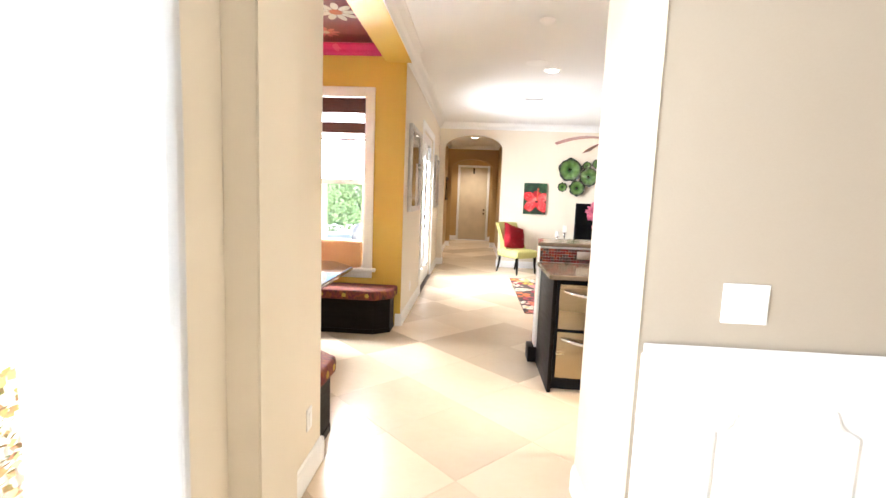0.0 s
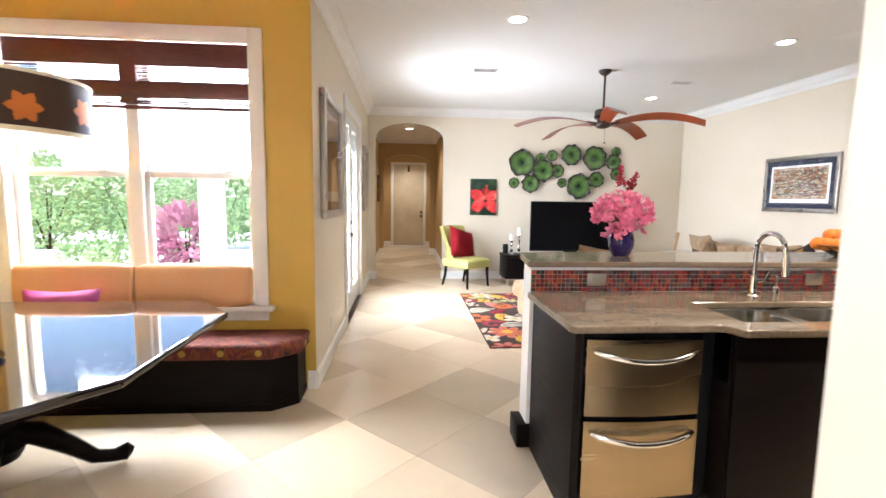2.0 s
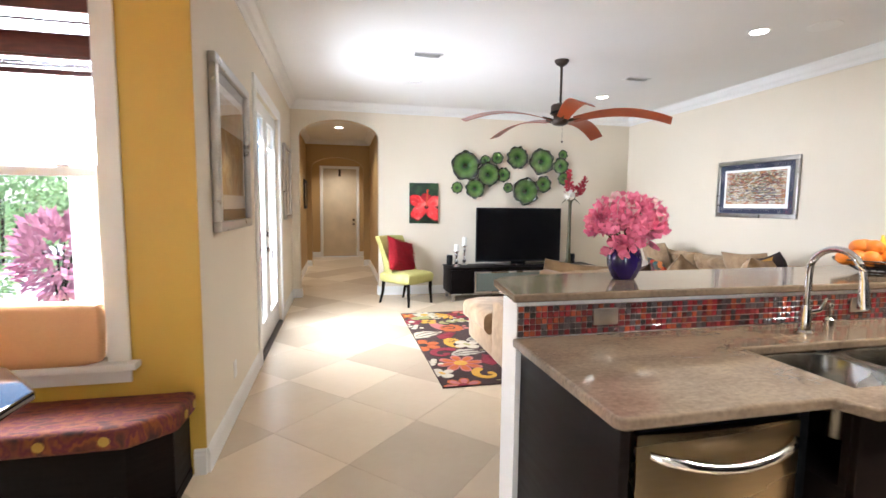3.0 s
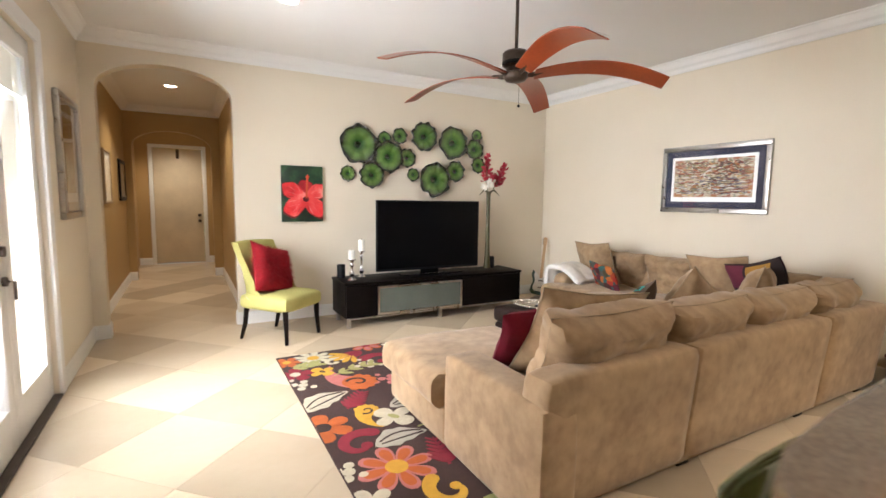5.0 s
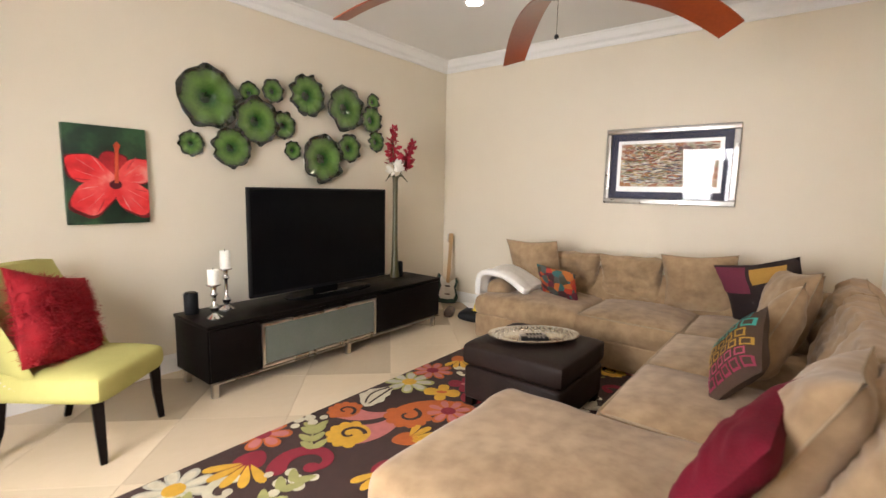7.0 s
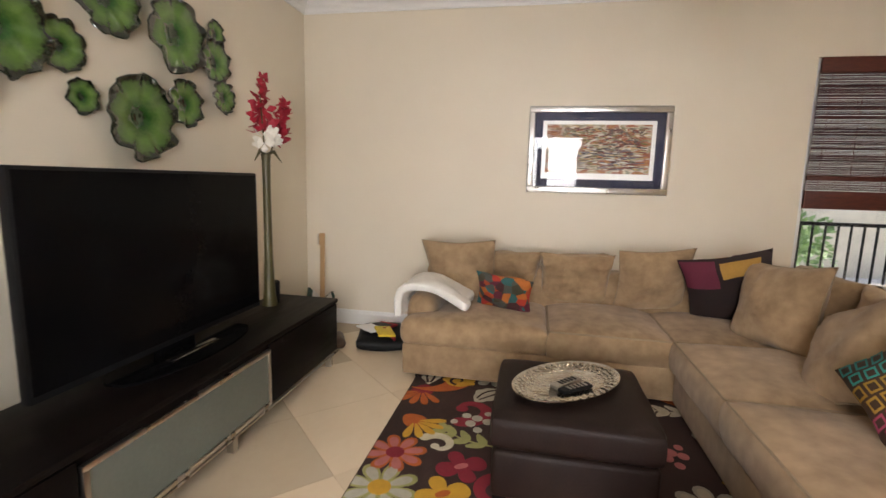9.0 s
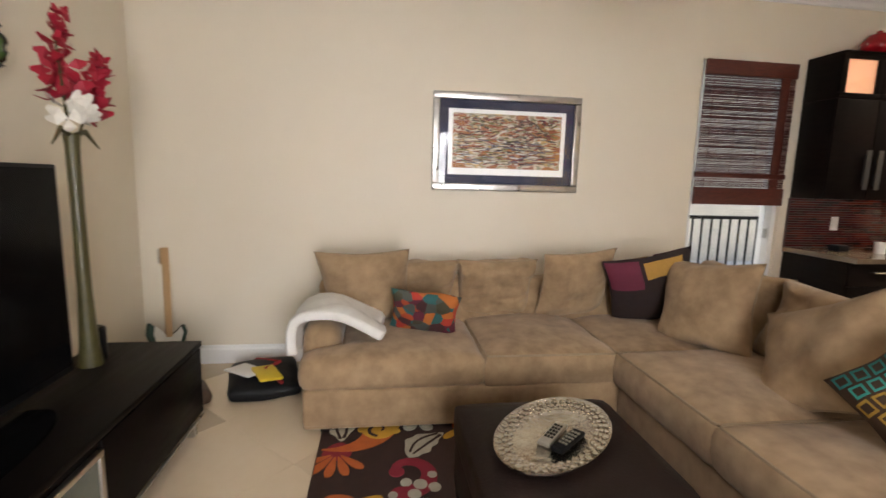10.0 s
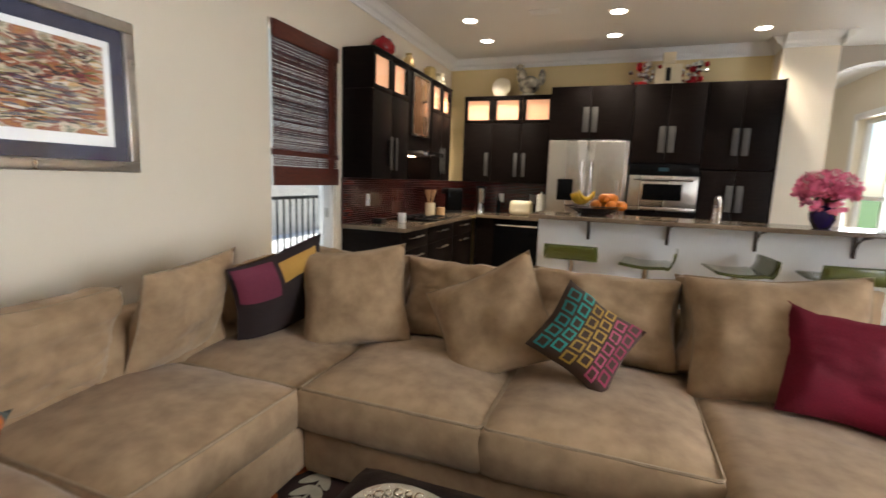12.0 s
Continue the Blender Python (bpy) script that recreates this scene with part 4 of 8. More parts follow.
def leaf(cx, cy, ln, rot, key):
    """A broad leaf with scalloped edge and two dark veins."""
    out = []
    for i in range(36):
        u = i / 35
        side = 1 if u < 0.5 else -1
        v = 2 * u if u < 0.5 else 2 - 2 * u
        w = 0.26 * ln * math.sin(math.pi * v ** 0.8) * (1 + 0.10 * math.sin(v * 22)) * side
        x, y = ln * (v - 0.5), w + 0.12 * ln * math.sin(math.pi * v)
        out.append((cx + x * math.cos(rot) - y * math.sin(rot), cy + x * math.sin(rot) + y * math.cos(rot)))
    blob(key, 1, out)
    for off in (-0.07, 0.05):
        line = []
        for i in range(12):
            v = 0.12 + 0.78 * i / 11
            x, y = ln * (v - 0.5), (0.12 + off * 1.6) * ln * math.sin(math.pi * v)
            line.append((cx + x * math.cos(rot) - y * math.sin(rot), cy + x * math.sin(rot) + y * math.cos(rot)))
        ribbon("brown", 2, line, 0.006, 0.009)


def fern(cx, cy, ln, rot, key):
    for i in range(6):
        u = (i + 0.6) / 6.5
        px, py = cx + ln * (u - 0.5) * math.cos(rot), cy + ln * (u - 0.5) * math.sin(rot)
        for sd in (1, -1):
            t = rot + sd * 0.85
            m = 0.24 * ln * (1 - 0.55 * u)
            blob(key, 1, ellipse(px + m * 0.8 * math.cos(t), py + m * 0.8 * math.sin(t), m, 0.27 * m, t, 12, 0.3))
    ribbon(key, 0, [(cx + ln * (i / 9 - 0.5) * math.cos(rot), cy + ln * (i / 9 - 0.5) * math.sin(rot)) for i in range(10)], 0.010, 0.004)


def sprig(cx, cy, ln, rot, key):
    stem = [(cx + ln * (i / 11 - 0.5) * math.cos(rot) - 0.10 * ln * math.sin(3 * i / 11) * math.sin(rot), cy + ln * (i / 11 - 0.5) * math.sin(rot) + 0.10 * ln * math.sin(3 * i / 11) * math.cos(rot)) for i in range(12)]
    ribbon(key, 0, stem, 0.006, 0.005)
    for i in (2, 5, 8, 10):
        for sd in (1, -1):
            t = rot + sd * 0.7
            blob(key, 1, ellipse(stem[i][0] + 0.054 * math.cos(t), stem[i][1] + 0.054 * math.sin(t), 0.056, 0.025, t, 12, 0.3))


def tulip(cx, cy, r, rot, key, heart):
    blob(heart, 0, ellipse(cx - 0.1 * r * math.cos(rot), cy - 0.1 * r * math.sin(rot), 0.45 * r, 0.40 * r, rot, 16, -0.3))
    for i in range(5):
        t = rot + (i - 2) * 0.46
        blob(key, 1, ellipse(cx + 0.62 * r * math.cos(t), cy + 0.62 * r * math.sin(t), 0.46 * r, 0.12 * r, t, 14, -0.6))


def berry(cx, cy, r, key):
    blob(key, 1, ellipse(cx, cy, r, 0.92 * r, 0, 12))


def berries(cx, cy, r, key):
    for i in range(7):
        a, k = i * 2.4, r * (0.25 + 0.14 * i)
        woven("woven_berry", berry, cx + k * math.cos(a), cy + k * math.sin(a), 0.036 - 0.002 * i, key)


def petalled(cx, cy, r, key, heart):
    for i in range(4):
        t = 0.5 + i * 1.57
        blob(key, 1, ellipse(cx + 0.5 * r * math.cos(t), cy + 0.5 * r * math.sin(t), 0.5 * r, (0.42 if i % 2 else 0.30) * r, t, 14, -0.3))
    blob(heart, 2, ellipse(cx, cy, 0.16 * r, 0.3 * r, 0.6, 12))


PLACED = []


def lay(name, draw, x, y, *args):
    PLACED.append((x - 3.31, y - 8.42))
    woven(name, draw, x - 3.31, y - 8.42, *args)


for x, y, r, a, b, c, n in ((1.96, 9.55, 0.17, "cream", "grey", "yellow", 9), (1.73, 9.53, 0.12, "orange", "orange", "yellow", 6), (1.74, 9.22, 0.14, "red", "red", "cream", 5), (1.71, 8.25, 0.18, "orange", "orange", "brown", 6),
                            (1.95, 7.66, 0.21, "orange", "pink", "yellow", 8), (3.58, 9.56, 0.18, "grey", "green", "yellow", 8), (3.86, 9.57, 0.16, "pink", "orange", "red", 8)):
    lay("woven_flower", flower, x, y, r, a, b, c, n)
for x, y, r, a, b in ((1.95, 9.19, 0.11, "yellow", "brown"), (2.16, 8.20, 0.15, "cream", "green"), (3.82, 9.22, 0.13, "red", "pink"), (3.60, 9.27, 0.13, "yellow", "orange"), (1.73, 7.44, 0.12, "cream", "yellow")):
    lay("woven_flower", petalled, x, y, r, a, b)
for x, y, r, k, t, a in ((2.10, 9.37, 0.10, "cream", 1, 0.5), (2.50, 9.25, 0.17, "red", -1, 2.6), (1.86, 7.96, 0.15, "red", 1, 0.8), (2.12, 7.36, 0.13, "yellow", 1, 2.0), (3.98, 9.37, 0.10, "cream", -1, 1.0), (4.40, 9.27, 0.16, "red", 1, 3.0)):
    lay("woven_swirl", swirl, x, y, r, k, t, a)
for x, y, r, a, b, t, q in ((2.14, 8.86, 0.17, "orange", "pink", -1, 2.7), (2.82, 9.32, 0.16, "yellow", "pink", 1, 5.4), (3.20, 9.22, 0.17, "orange", "orange", -1, 0.3), (2.03, 8.36, 0.10, "yellow", "yellow", 1, 3.9)):
    lay("woven_paisley", paisley, x, y, r, a, b, t, q)
for x, y, ln, q, k in ((1.84, 8.62, 0.42, 0.5, "cream"), (3.28, 9.55, 0.36, 0.2, "cream"), (2.10, 7.92, 0.36, 0.1, "grey")):
    lay("woven_leaf", leaf, x, y, ln, q, k)
for x, y, ln, q, k in ((2.02, 8.56, 0.30, 0.9, "red"), (2.24, 7.70, 0.3, 1.4, "red")):
    lay("woven_fern", fern, x, y, ln, q, k)
for x, y, ln, q, k in ((2.20, 9.12, 0.40, 0.3, "green"), (2.66, 9.42, 0.30, 0.9, "green"), (4.09, 9.22, 0.34, 1.2, "green"), (1.84, 9.37, 0.24, 0.2, "green")):
    lay("woven_sprig", sprig, x, y, ln, q, k)
for x, y, r, q, a, b in ((2.30, 9.50, 0.20, 3.6, "yellow", "red"), (4.19, 9.55, 0.17, 4.0, "yellow", "orange"), (4.58, 9.60, 0.18, 3.0, "orange", "red")):
    lay("woven_tulip", tulip, x, y, r, q, a, b)
for x, y, k in ((2.34, 9.20, "cream"), (4.27, 9.20, "grey"), (1.72, 8.98, "cream"), (2.36, 8.80, "pink")):
    PLACED.append((x - 3.31, y - 8.42))
    berries(x - 3.31, y - 8.42, 0.12, k)
for i in range(3000):
    p = (rg.uniform(-RW / 2, RW / 2), rg.uniform(-RH / 2, RH / 2))
    if any(math.hypot(p[0] - q[0], p[1] - q[1]) < 0.24 for q in PLACED):
        continue
    PLACED.append(p)
    rot, turn = rg.uniform(0, 6.3), rg.choice((1, -1))
    k = len(PLACED) % 7
    if k == 0:
        woven("woven_flower", flower, *p, 0.16, *rg.choice([("orange", "pink", "yellow"), ("pink", "orange", "red"), ("cream", "grey", "yellow")]), rg.choice((7, 8)))
    elif k == 1:
        woven("woven_swirl", swirl, *p, 0.13, rg.choice(("red", "cream", "red")), turn, rot)
    elif k == 2:
        woven("woven_sprig", sprig, *p, 0.30, rot, rg.choice(("green", "green", "cream")))
    elif k == 3:
        woven("woven_paisley", paisley, *p, 0.13, rg.choice(("orange", "yellow")), rg.choice(("pink", "orange")), turn, rot)
    elif k == 4:
        woven("woven_tulip", tulip, *p, 0.17, rot, "yellow", rg.choice(("red", "orange")))
    elif k == 5:
        woven("woven_leaf", leaf, *p, 0.30, rot, rg.choice(("cream", "grey")))
    else:
        berries(*p, 0.11, rg.choice(("cream", "grey", "pink")))

# media console
cons = thing("media_console", pose(3.69, 10.60, 0), "long espresso media console with a frosted glass drop door", "media console")
part("body", bx(B(), -1.19, 1.19, -0.25, 0.24, 0.115, 0.48, 0.004), ESPRESSOH, cons)
part("top", bx(B(), -1.20, 1.20, -0.27, 0.24, 0.482, 0.51, 0.005), ESPRESSOH, cons)
part("side_door", bx(B(), -1.18, -0.83, -0.268, -0.251, 0.125, 0.475, 0.003), ESPRESSOH, cons)
part("side_door", bx(B(), 0.29, 1.18, -0.268, -0.251, 0.125, 0.475, 0.003), ESPRESSOH, cons)
gd = part("glass_door", bx(B(), -0.80, 0.26, -0.270, -0.262, 0.15, 0.43), FROST, cons, "frosted glass door in a metal frame")
bm = B()
for a in ((-0.82, 0.28, 0.428, 0.45), (-0.82, 0.28, 0.125, 0.147), (-0.82, -0.798, 0.147, 0.428), (0.258, 0.28, 0.147, 0.428)):
    bx(bm, a[0], a[1], -0.278, -0.255, a[2], a[3], 0.003)
part("door_frame", bm, STEEL, gd)
part("rail", bx(B(), -1.18, 1.18, -0.274, -0.262, 0.104, 0.114, 0.002), STEEL, cons, "thin metal rail")
for x in (-1.14, 0.0, 1.14):
    for y in (-0.22, 0.19):
        part("leg", bx(B(), x - 0.02, x + 0.02, y - 0.02, y + 0.02, 0, 0.114, 0.004), STEEL, cons, "square metal leg")

tv = thing("television", pose(3.70, 10.68, 0.51), "large black flat television standing on the console", "television")
part("screen", bx(B(), -0.70, 0.70, -0.017, -0.013, 0.075, 0.885), BLACKG, tv, "glossy black screen")
part("bezel", bx(B(), -0.715, 0.715, -0.014, 0.03, 0.045, 0.90, 0.006), BLACKM, tv)
part("neck", bx(B(), -0.12, 0.12, -0.01, 0.03, 0.01, 0.08, 0.004), BLACKG, tv)
bm = slab(B(), [(0.48 * math.cos(t) * (0.9 + 0.1 * abs(math.sin(t))), -0.06 + 0.16 * math.sin(t)) for t in [2 * math.pi * i / 40 for i in range(40)]], 0, 0.012)
part("stand_base", bm, BLACKG, tv, "glossy oval stand base")
part("silver_trim", bx(B(), -0.16, 0.16, -0.12, -0.08, 0.012, 0.016, 0.002), CHROME, tv)


def candlestick(x, y, h, ch):
    c = thing("candlestick", pose(x, y, 0.51), "mercury silver candlestick with a white pillar candle", "candlestick", "candlesticks on the console")
    part("stem", lathe(B(), [(0.0, 0), (0.052, 0), (0.052, 0.008), (0.03, 0.022), (0.014, 0.04), (0.026, 0.06), (0.03, 0.08), (0.012, 0.11), (0.012, h - 0.09), (0.026, h - 0.07), (0.014, h - 0.045), (0.02, h - 0.02), (0.046, h - 0.008), (0.046, h), (0.0, h)], 24), CHROME, c)
    k = part("candle", lathe(B(), [(0.0, h), (0.036, h), (0.036, h + ch), (0.030, h + ch), (0.028, h + ch - 0.008), (0.0, h + ch - 0.01)], 20), WAX, c, "white pillar candle")
    part("wick", cyl(B(), 0.0015, 0.0015, h + ch - 0.012, h + ch + 0.012, 6), BLACKM, k)


candlestick(2.625, 10.50, 0.24, 0.10)
candlestick(2.795, 10.67, 0.31, 0.13)
for x, y in ((2.575, 10.74), (4.66, 10.72)):
    sp = thing("loudspeaker", pose(x, y, 0.51), "small black cylinder loudspeaker on the console", "loudspeaker", "small loudspeakers")
    part("body", lathe(B(), [(0.0, 0), (0.045, 0), (0.047, 0.004), (0.047, 0.145), (0.043, 0.15), (0.0, 0.15)], 24), BLACKM, sp)
    part("cap", lathe(B(), [(0.0, 0.1505), (0.038, 0.1505), (0.036, 0.156), (0.0, 0.156)], 20), BLACKG, sp)

# tall vase with gladioli
tv_v = thing("floor_vase", pose(4.585, 10.70, 0.51), "tall slim green vase of red gladioli on the console", "vase")
part("vase", lathe(B(), [(0.0, 0), (0.05, 0), (0.05, 0.01), (0.038, 0.10), (0.028, 0.35), (0.025, 0.75), (0.027, 0.98), (0.032, 1.03), (0.027, 1.03), (0.0, 1.02)], 20), STEMG, tv_v)


def blossom(bm, c, r, rs, n=5):
    """A loose five-petal bloom."""
    ax = Vector((rs.uniform(-1, 1), rs.uniform(-1, 1), rs.uniform(-0.2, 1))).normalized()
    u = ax.orthogonal().normalized()
    w = ax.cross(u)
    for i in range(n):
        t = 2 * math.pi * i / n + rs.random()
        d = math.cos(t) * u + math.sin(t) * w
        e = ax.cross(d)
        p0, p1 = c, c + d * r + ax * r * 0.55
        m = c + d * r * 0.6 + ax * r * 0.12
        vs = [bm.verts.new(q) for q in (p0, m + e * r * 0.36, p1 + e * r * 0.12, p1 - e * r * 0.12, m - e * r * 0.36)]
        bm.faces.new(vs)


rs = random.Random(3)
bmr, bmw, bmg = B(), B(), B()
for x0, top, lean in ((-0.01, 1.50, -0.05), (0.03, 1.40, 0.26)):
    tube(bmg, [(x0, 0, 1.0), (x0 + lean * 0.5, 0, 1.0 + (top - 1.0) * 0.5), (x0 + lean, 0, top)], [0.006, 0.005, 0.003], 6)
    for i in range(16):
        s = 0.35 + 0.65 * i / 15
        c = Vector((x0 + lean * s + rs.uniform(-0.03, 0.03), rs.uniform(-0.035, 0.035), 1.0 + (top - 1.0) * s))
        blossom(bmr, c, 0.075 * (1.25 - 0.65 * s), rs)
for i in range(7):
    blossom(bmw, Vector((rs.uniform(-0.06, 0.06), rs.uniform(-0.07, 0.02), 1.10 + rs.uniform(-0.05, 0.06))), 0.07, rs)
for sx in (-1, 1):
    tube(bmg, [(0, 0, 1.02), (sx * 0.08, -0.01, 1.05), (sx * 0.16, -0.02, 0.98)], [0.012, 0.012, 0.003], 6)
part("gladiolus_bloom", bmr, PETALR, tv_v, "scarlet gladiolus blooms", "stuff", False)
part("white_bloom", bmw, PETALC, tv_v, "white silk blooms", "stuff", False)
part("stems", bmg, STEMG, tv_v)

# electric guitar in the corner
gt = thing("electric_guitar", pose(5.62, 10.82, 0.02, -9, 6, -35) @ Matrix.Diagonal((0.9, 0.9, 0.9, 1)), "white and teal electric guitar leaning in the corner", "guitar")
o = [(0.0, 0.0), (0.13, 0.01), (0.165, 0.08), (0.14, 0.16), (0.12, 0.22), (0.15, 0.30), (0.13, 0.36), (0.08, 0.32), (0.04, 0.30), (-0.03, 0.30), (-0.07, 0.35), (-0.14, 0.41), (-0.155, 0.33), (-0.12, 0.22), (-0.15, 0.13), (-0.165, 0.06), (-0.12, 0.01)]
bm = slab(B(), o, -0.02, 0.02)
bmesh.ops.rotate(bm, verts=bm.verts, cent=Z3, matrix=Matrix.Rotation(radians(90), 3, "X"))
part("body", bm, TEALG, gt)
bm = slab(B(), [(x * 0.75, 0.06 + y * 0.8) for x, y in o], -0.001, 0.003)
bmesh.ops.rotate(bm, verts=bm.verts, cent=Z3, matrix=Matrix.Rotation(radians(90), 3, "X"))
bmesh.ops.translate(bm, verts=bm.verts, vec=(0, -0.021, 0))
part("pickguard", bm, GUITW, gt, "white pickguard")
part("neck", bx(B(), -0.024, 0.024, -0.03, -0.008, 0.28, 0.84, 0.004), MAPLE, gt, "maple neck")
part("headstock", slab(B(), [(-0.03, -0.015), (0.03, -0.015), (0.03, 0.0), (-0.03, 0.0)], 0.84, 0.97), MAPLE, gt)
for i in range(6):
    part("tuning_peg", bx(B(), -0.052, -0.03, -0.012, -0.003, 0.855 + 0.018 * i, 0.865 + 0.018 * i, 0.002), CHROME, gt)
part("bridge", bx(B(), -0.04, 0.04, -0.032, -0.022, 0.12, 0.14, 0.003), CHROME, gt)
for z in (0.18, 0.23, 0.27):
    part("pickup", bx(B(), -0.035, 0.035, -0.030, -0.022, z, z + 0.018, 0.002), GUITW if z != 0.23 else BLACKM, gt)

# soft case and books on the floor beside the sofa
cs = thing("guitar_case", pose(5.45, 10.15, 0, 0, 0, 14), "open black soft case with straps on the floor", "case")
part("case", softbox(B(), 0.50, 0.42, 0.10, 0.04, 0.03, 8, 0.015, 9), BLACKM, cs)
part("strap", tube(B(), [(-0.24, -0.1, 0.10), (-0.1, 0.0, 0.15), (0.05, -0.1, 0.13), (0.2, 0.05, 0.11)], 0.012, 6), surf("red_strap", (0.35, 0.02, 0.03), None, 0.7), cs, "red strap")
solo("book", bx(B(), -0.10, 0.10, -0.07, 0.07, 0, 0.018, 0.003), YELLOW, pose(5.30, 10.10, 0.135, 6, -4, 30), "yellow booklet lying on the black case", "book")
solo("magazine", bx(B(), -0.11, 0.11, -0.08, 0.08, 0, 0.010, 0.002), WHITE, pose(5.36, 10.24, 0.137, 4, 0, 55), "white magazine on the black case", "magazine")
solo("shoe", softbox(B(), 0.26, 0.10, 0.08, 0.035, 0.01, 6, 0.006, 2), surf("brown_shoe", (0.09, 0.05, 0.03), None, 0.5), pose(5.28, 10.50, 0, 0, 0, 30), "brown leather shoe on the floor", "shoe")

# lime slipper chair, facing into the room
ch = thing("slipper_chair", pose(1.855, 10.42, 0, 0, 0, 39.5), "lime green tufted slipper chair with dark legs", "chair")
# local: -y is the front
part("seat", softbox(B(), 0.56, 0.58, 0.15, 0.045, 0.02, 10, 0.003, 3, 0.315), LIME, ch)
bm = B()
rows = []
for i in range(13):
    v = i / 12
    z = 0.33 + 0.64 * v
    y = 0.235 + 0.12 * v * v
    hw = 0.27 - 0.02 * v
    row = []
    for side in (1, -1):
        line = []
        for j in range(15):
            u = 2 * j / 14 - 1
            wrap = -0.12 * max(0, abs(u) - 0.80) / 0.20 * (1 - v) ** 1.5 * 2.0
            tuft = 0.0
            if side == 1:
                for tx, tz in ((-0.13, 0.80), (0.0, 0.80), (0.13, 0.80), (-0.065, 0.68), (0.065, 0.68)):
                    tuft += 0.022 * math.exp(-((u * hw - tx) ** 2 + (z - tz) ** 2) / 0.0010)
            line.append(bm.verts.new((u * hw, y + wrap + (-0.04 + tuft if side == 1 else 0.045), z + 0.01 * (1 - u * u) * v)))
        row.append(line)
    rows.append(row)
for i in range(12):
    for s in (0, 1):
        for j in range(14):
            bm.faces.new((rows[i][s][j], rows[i][s][j + 1], rows[i + 1][s][j + 1], rows[i + 1][s][j]))
    for j in (0, 14):
        bm.faces.new((rows[i][0][j], rows[i][1][j], rows[i + 1][1][j], rows[i + 1][0][j]))
for i in (0, 12):
    for j in range(14):
        bm.faces.new((rows[i][0][j], rows[i][0][j + 1], rows[i][1][j + 1], rows[i][1][j]))
back = part("backrest", bm, LIME, ch, "tufted lime backrest")
for tx, tz in ((-0.13, 0.80), (0.0, 0.80), (0.13, 0.80), (-0.065, 0.68), (0.065, 0.68)):
    b = B()
    bmesh.ops.create_uvsphere(b, u_segments=10, v_segments=6, radius=0.010)
    bmesh.ops.translate(b, verts=b.verts, vec=(tx, 0.235 + 0.12 * ((tz - 0.33) / 0.6) ** 2 - 0.022, tz))
    part("button", b, LIME, back)
for sx in (-1, 1):
    b = B()
    for i in range(12):
        s = i / 11
        c = bmesh.ops.create_icosphere(b, subdivisions=1, radius=0.006)
        bmesh.ops.translate(b, verts=c["verts"], vec=(sx * 0.283, -0.02 + 0.25 * s, 0.37 + 0.10 * s * s))
    part("nailhead_trim", b, SILVER, ch, "row of silver nailheads", "stuff")
for sx, y0, lean in ((-1, -0.245, -0.02), (1, -0.245, -0.02), (-1, 0.235, 0.07), (1, 0.235, 0.07)):
    x = sx * 0.24
    part("leg", tube(B(), [(x, y0, 0.33), (x, y0 + lean * 0.3, 0.17), (x + sx * 0.01, y0 + lean, 0.0)], [0.036, 0.030, 0.022], 4), ESPRESSO, ch, "dark tapered leg")
fur = solo("fur_pillow", pillow(B(), 0.54, 0.50, 0.17, 14, 21, 0.012), RED, ch.matrix_world @ pose(0.0, 0.11, 0.685, -20, 16, 0), "shaggy red faux-fur pillow on the lime chair", "pillow")
bm = B()
rs = random.Random(5)
for i in range(4200):
    u, v, s = rs.uniform(-1, 1), rs.uniform(-1, 1), rs.choice((1, -1, -1))
    if i % 3 == 0:
        if rs.random() < 0.5:
            u = rs.choice((-1, 1))
        else:
            v = rs.choice((-1, 1))
    k = max(0.0, (1 - abs(u) ** 3.2) * (1 - abs(v) ** 3.2)) ** 0.55
    p = Vector((0.245 * u, s * 0.085 * k, 0.225 * v))
    d = Vector((u * 0.5 + rs.uniform(-0.7, 0.7), s * 0.6 + rs.uniform(-0.2, 0.2), v * 0.5 + rs.uniform(-0.9, 0.5))).normalized() * rs.uniform(0.025, 0.06)
    e = d.orthogonal().normalized() * 0.004
    bm.faces.new([bm.verts.new(q) for q in (p - e, p + e, p + d)])
part("fur", bm, RED, fur, "long red fur strands", smooth=False)

# ---- walls and ceiling of the living room ----
def framed_picture(w, h, m, frame_mat, mat_mat, art, label, border=0.06, inner=0.07, white=0.06, depth=0.03):
    """A framed print that hangs in its own xz plane and faces -y."""
    f = thing("framed_picture", m, label, "picture")
    bm = B()
    for a in ((-w / 2, w / 2, h / 2 - border, h / 2), (-w / 2, w / 2, -h / 2, -h / 2 + border), (-w / 2, -w / 2 + border, -h / 2 + border, h / 2 - border), (w / 2 - border, w / 2, -h / 2 + border, h / 2 - border)):
        bx(bm, a[0], a[1], -depth, 0, a[2], a[3], 0.008, 3)
    part("frame", bm, frame_mat, f)
    a, b = w / 2 - border, h / 2 - border
    part("mount", bx(B(), -a, a, -0.012, -0.002, -b, b), mat_mat, f)
    a, b = a - inner, b - inner
    part("inner_mount", bx(B(), -a, a, -0.0145, -0.0125, -b, b), WHITE, f)
    a, b = a - white * 0.6, b - white * 0.55
    part("print", bx(B(), -a, a, -0.0175, -0.015, -b + white * 0.35, b), art, f)
    g = part("glazing", bx(B(), -w / 2 + border, w / 2 - border, -0.024, -0.021, -h / 2 + border, h / 2 - border), CLEAR, f)
    g.visible_shadow = False
    return f


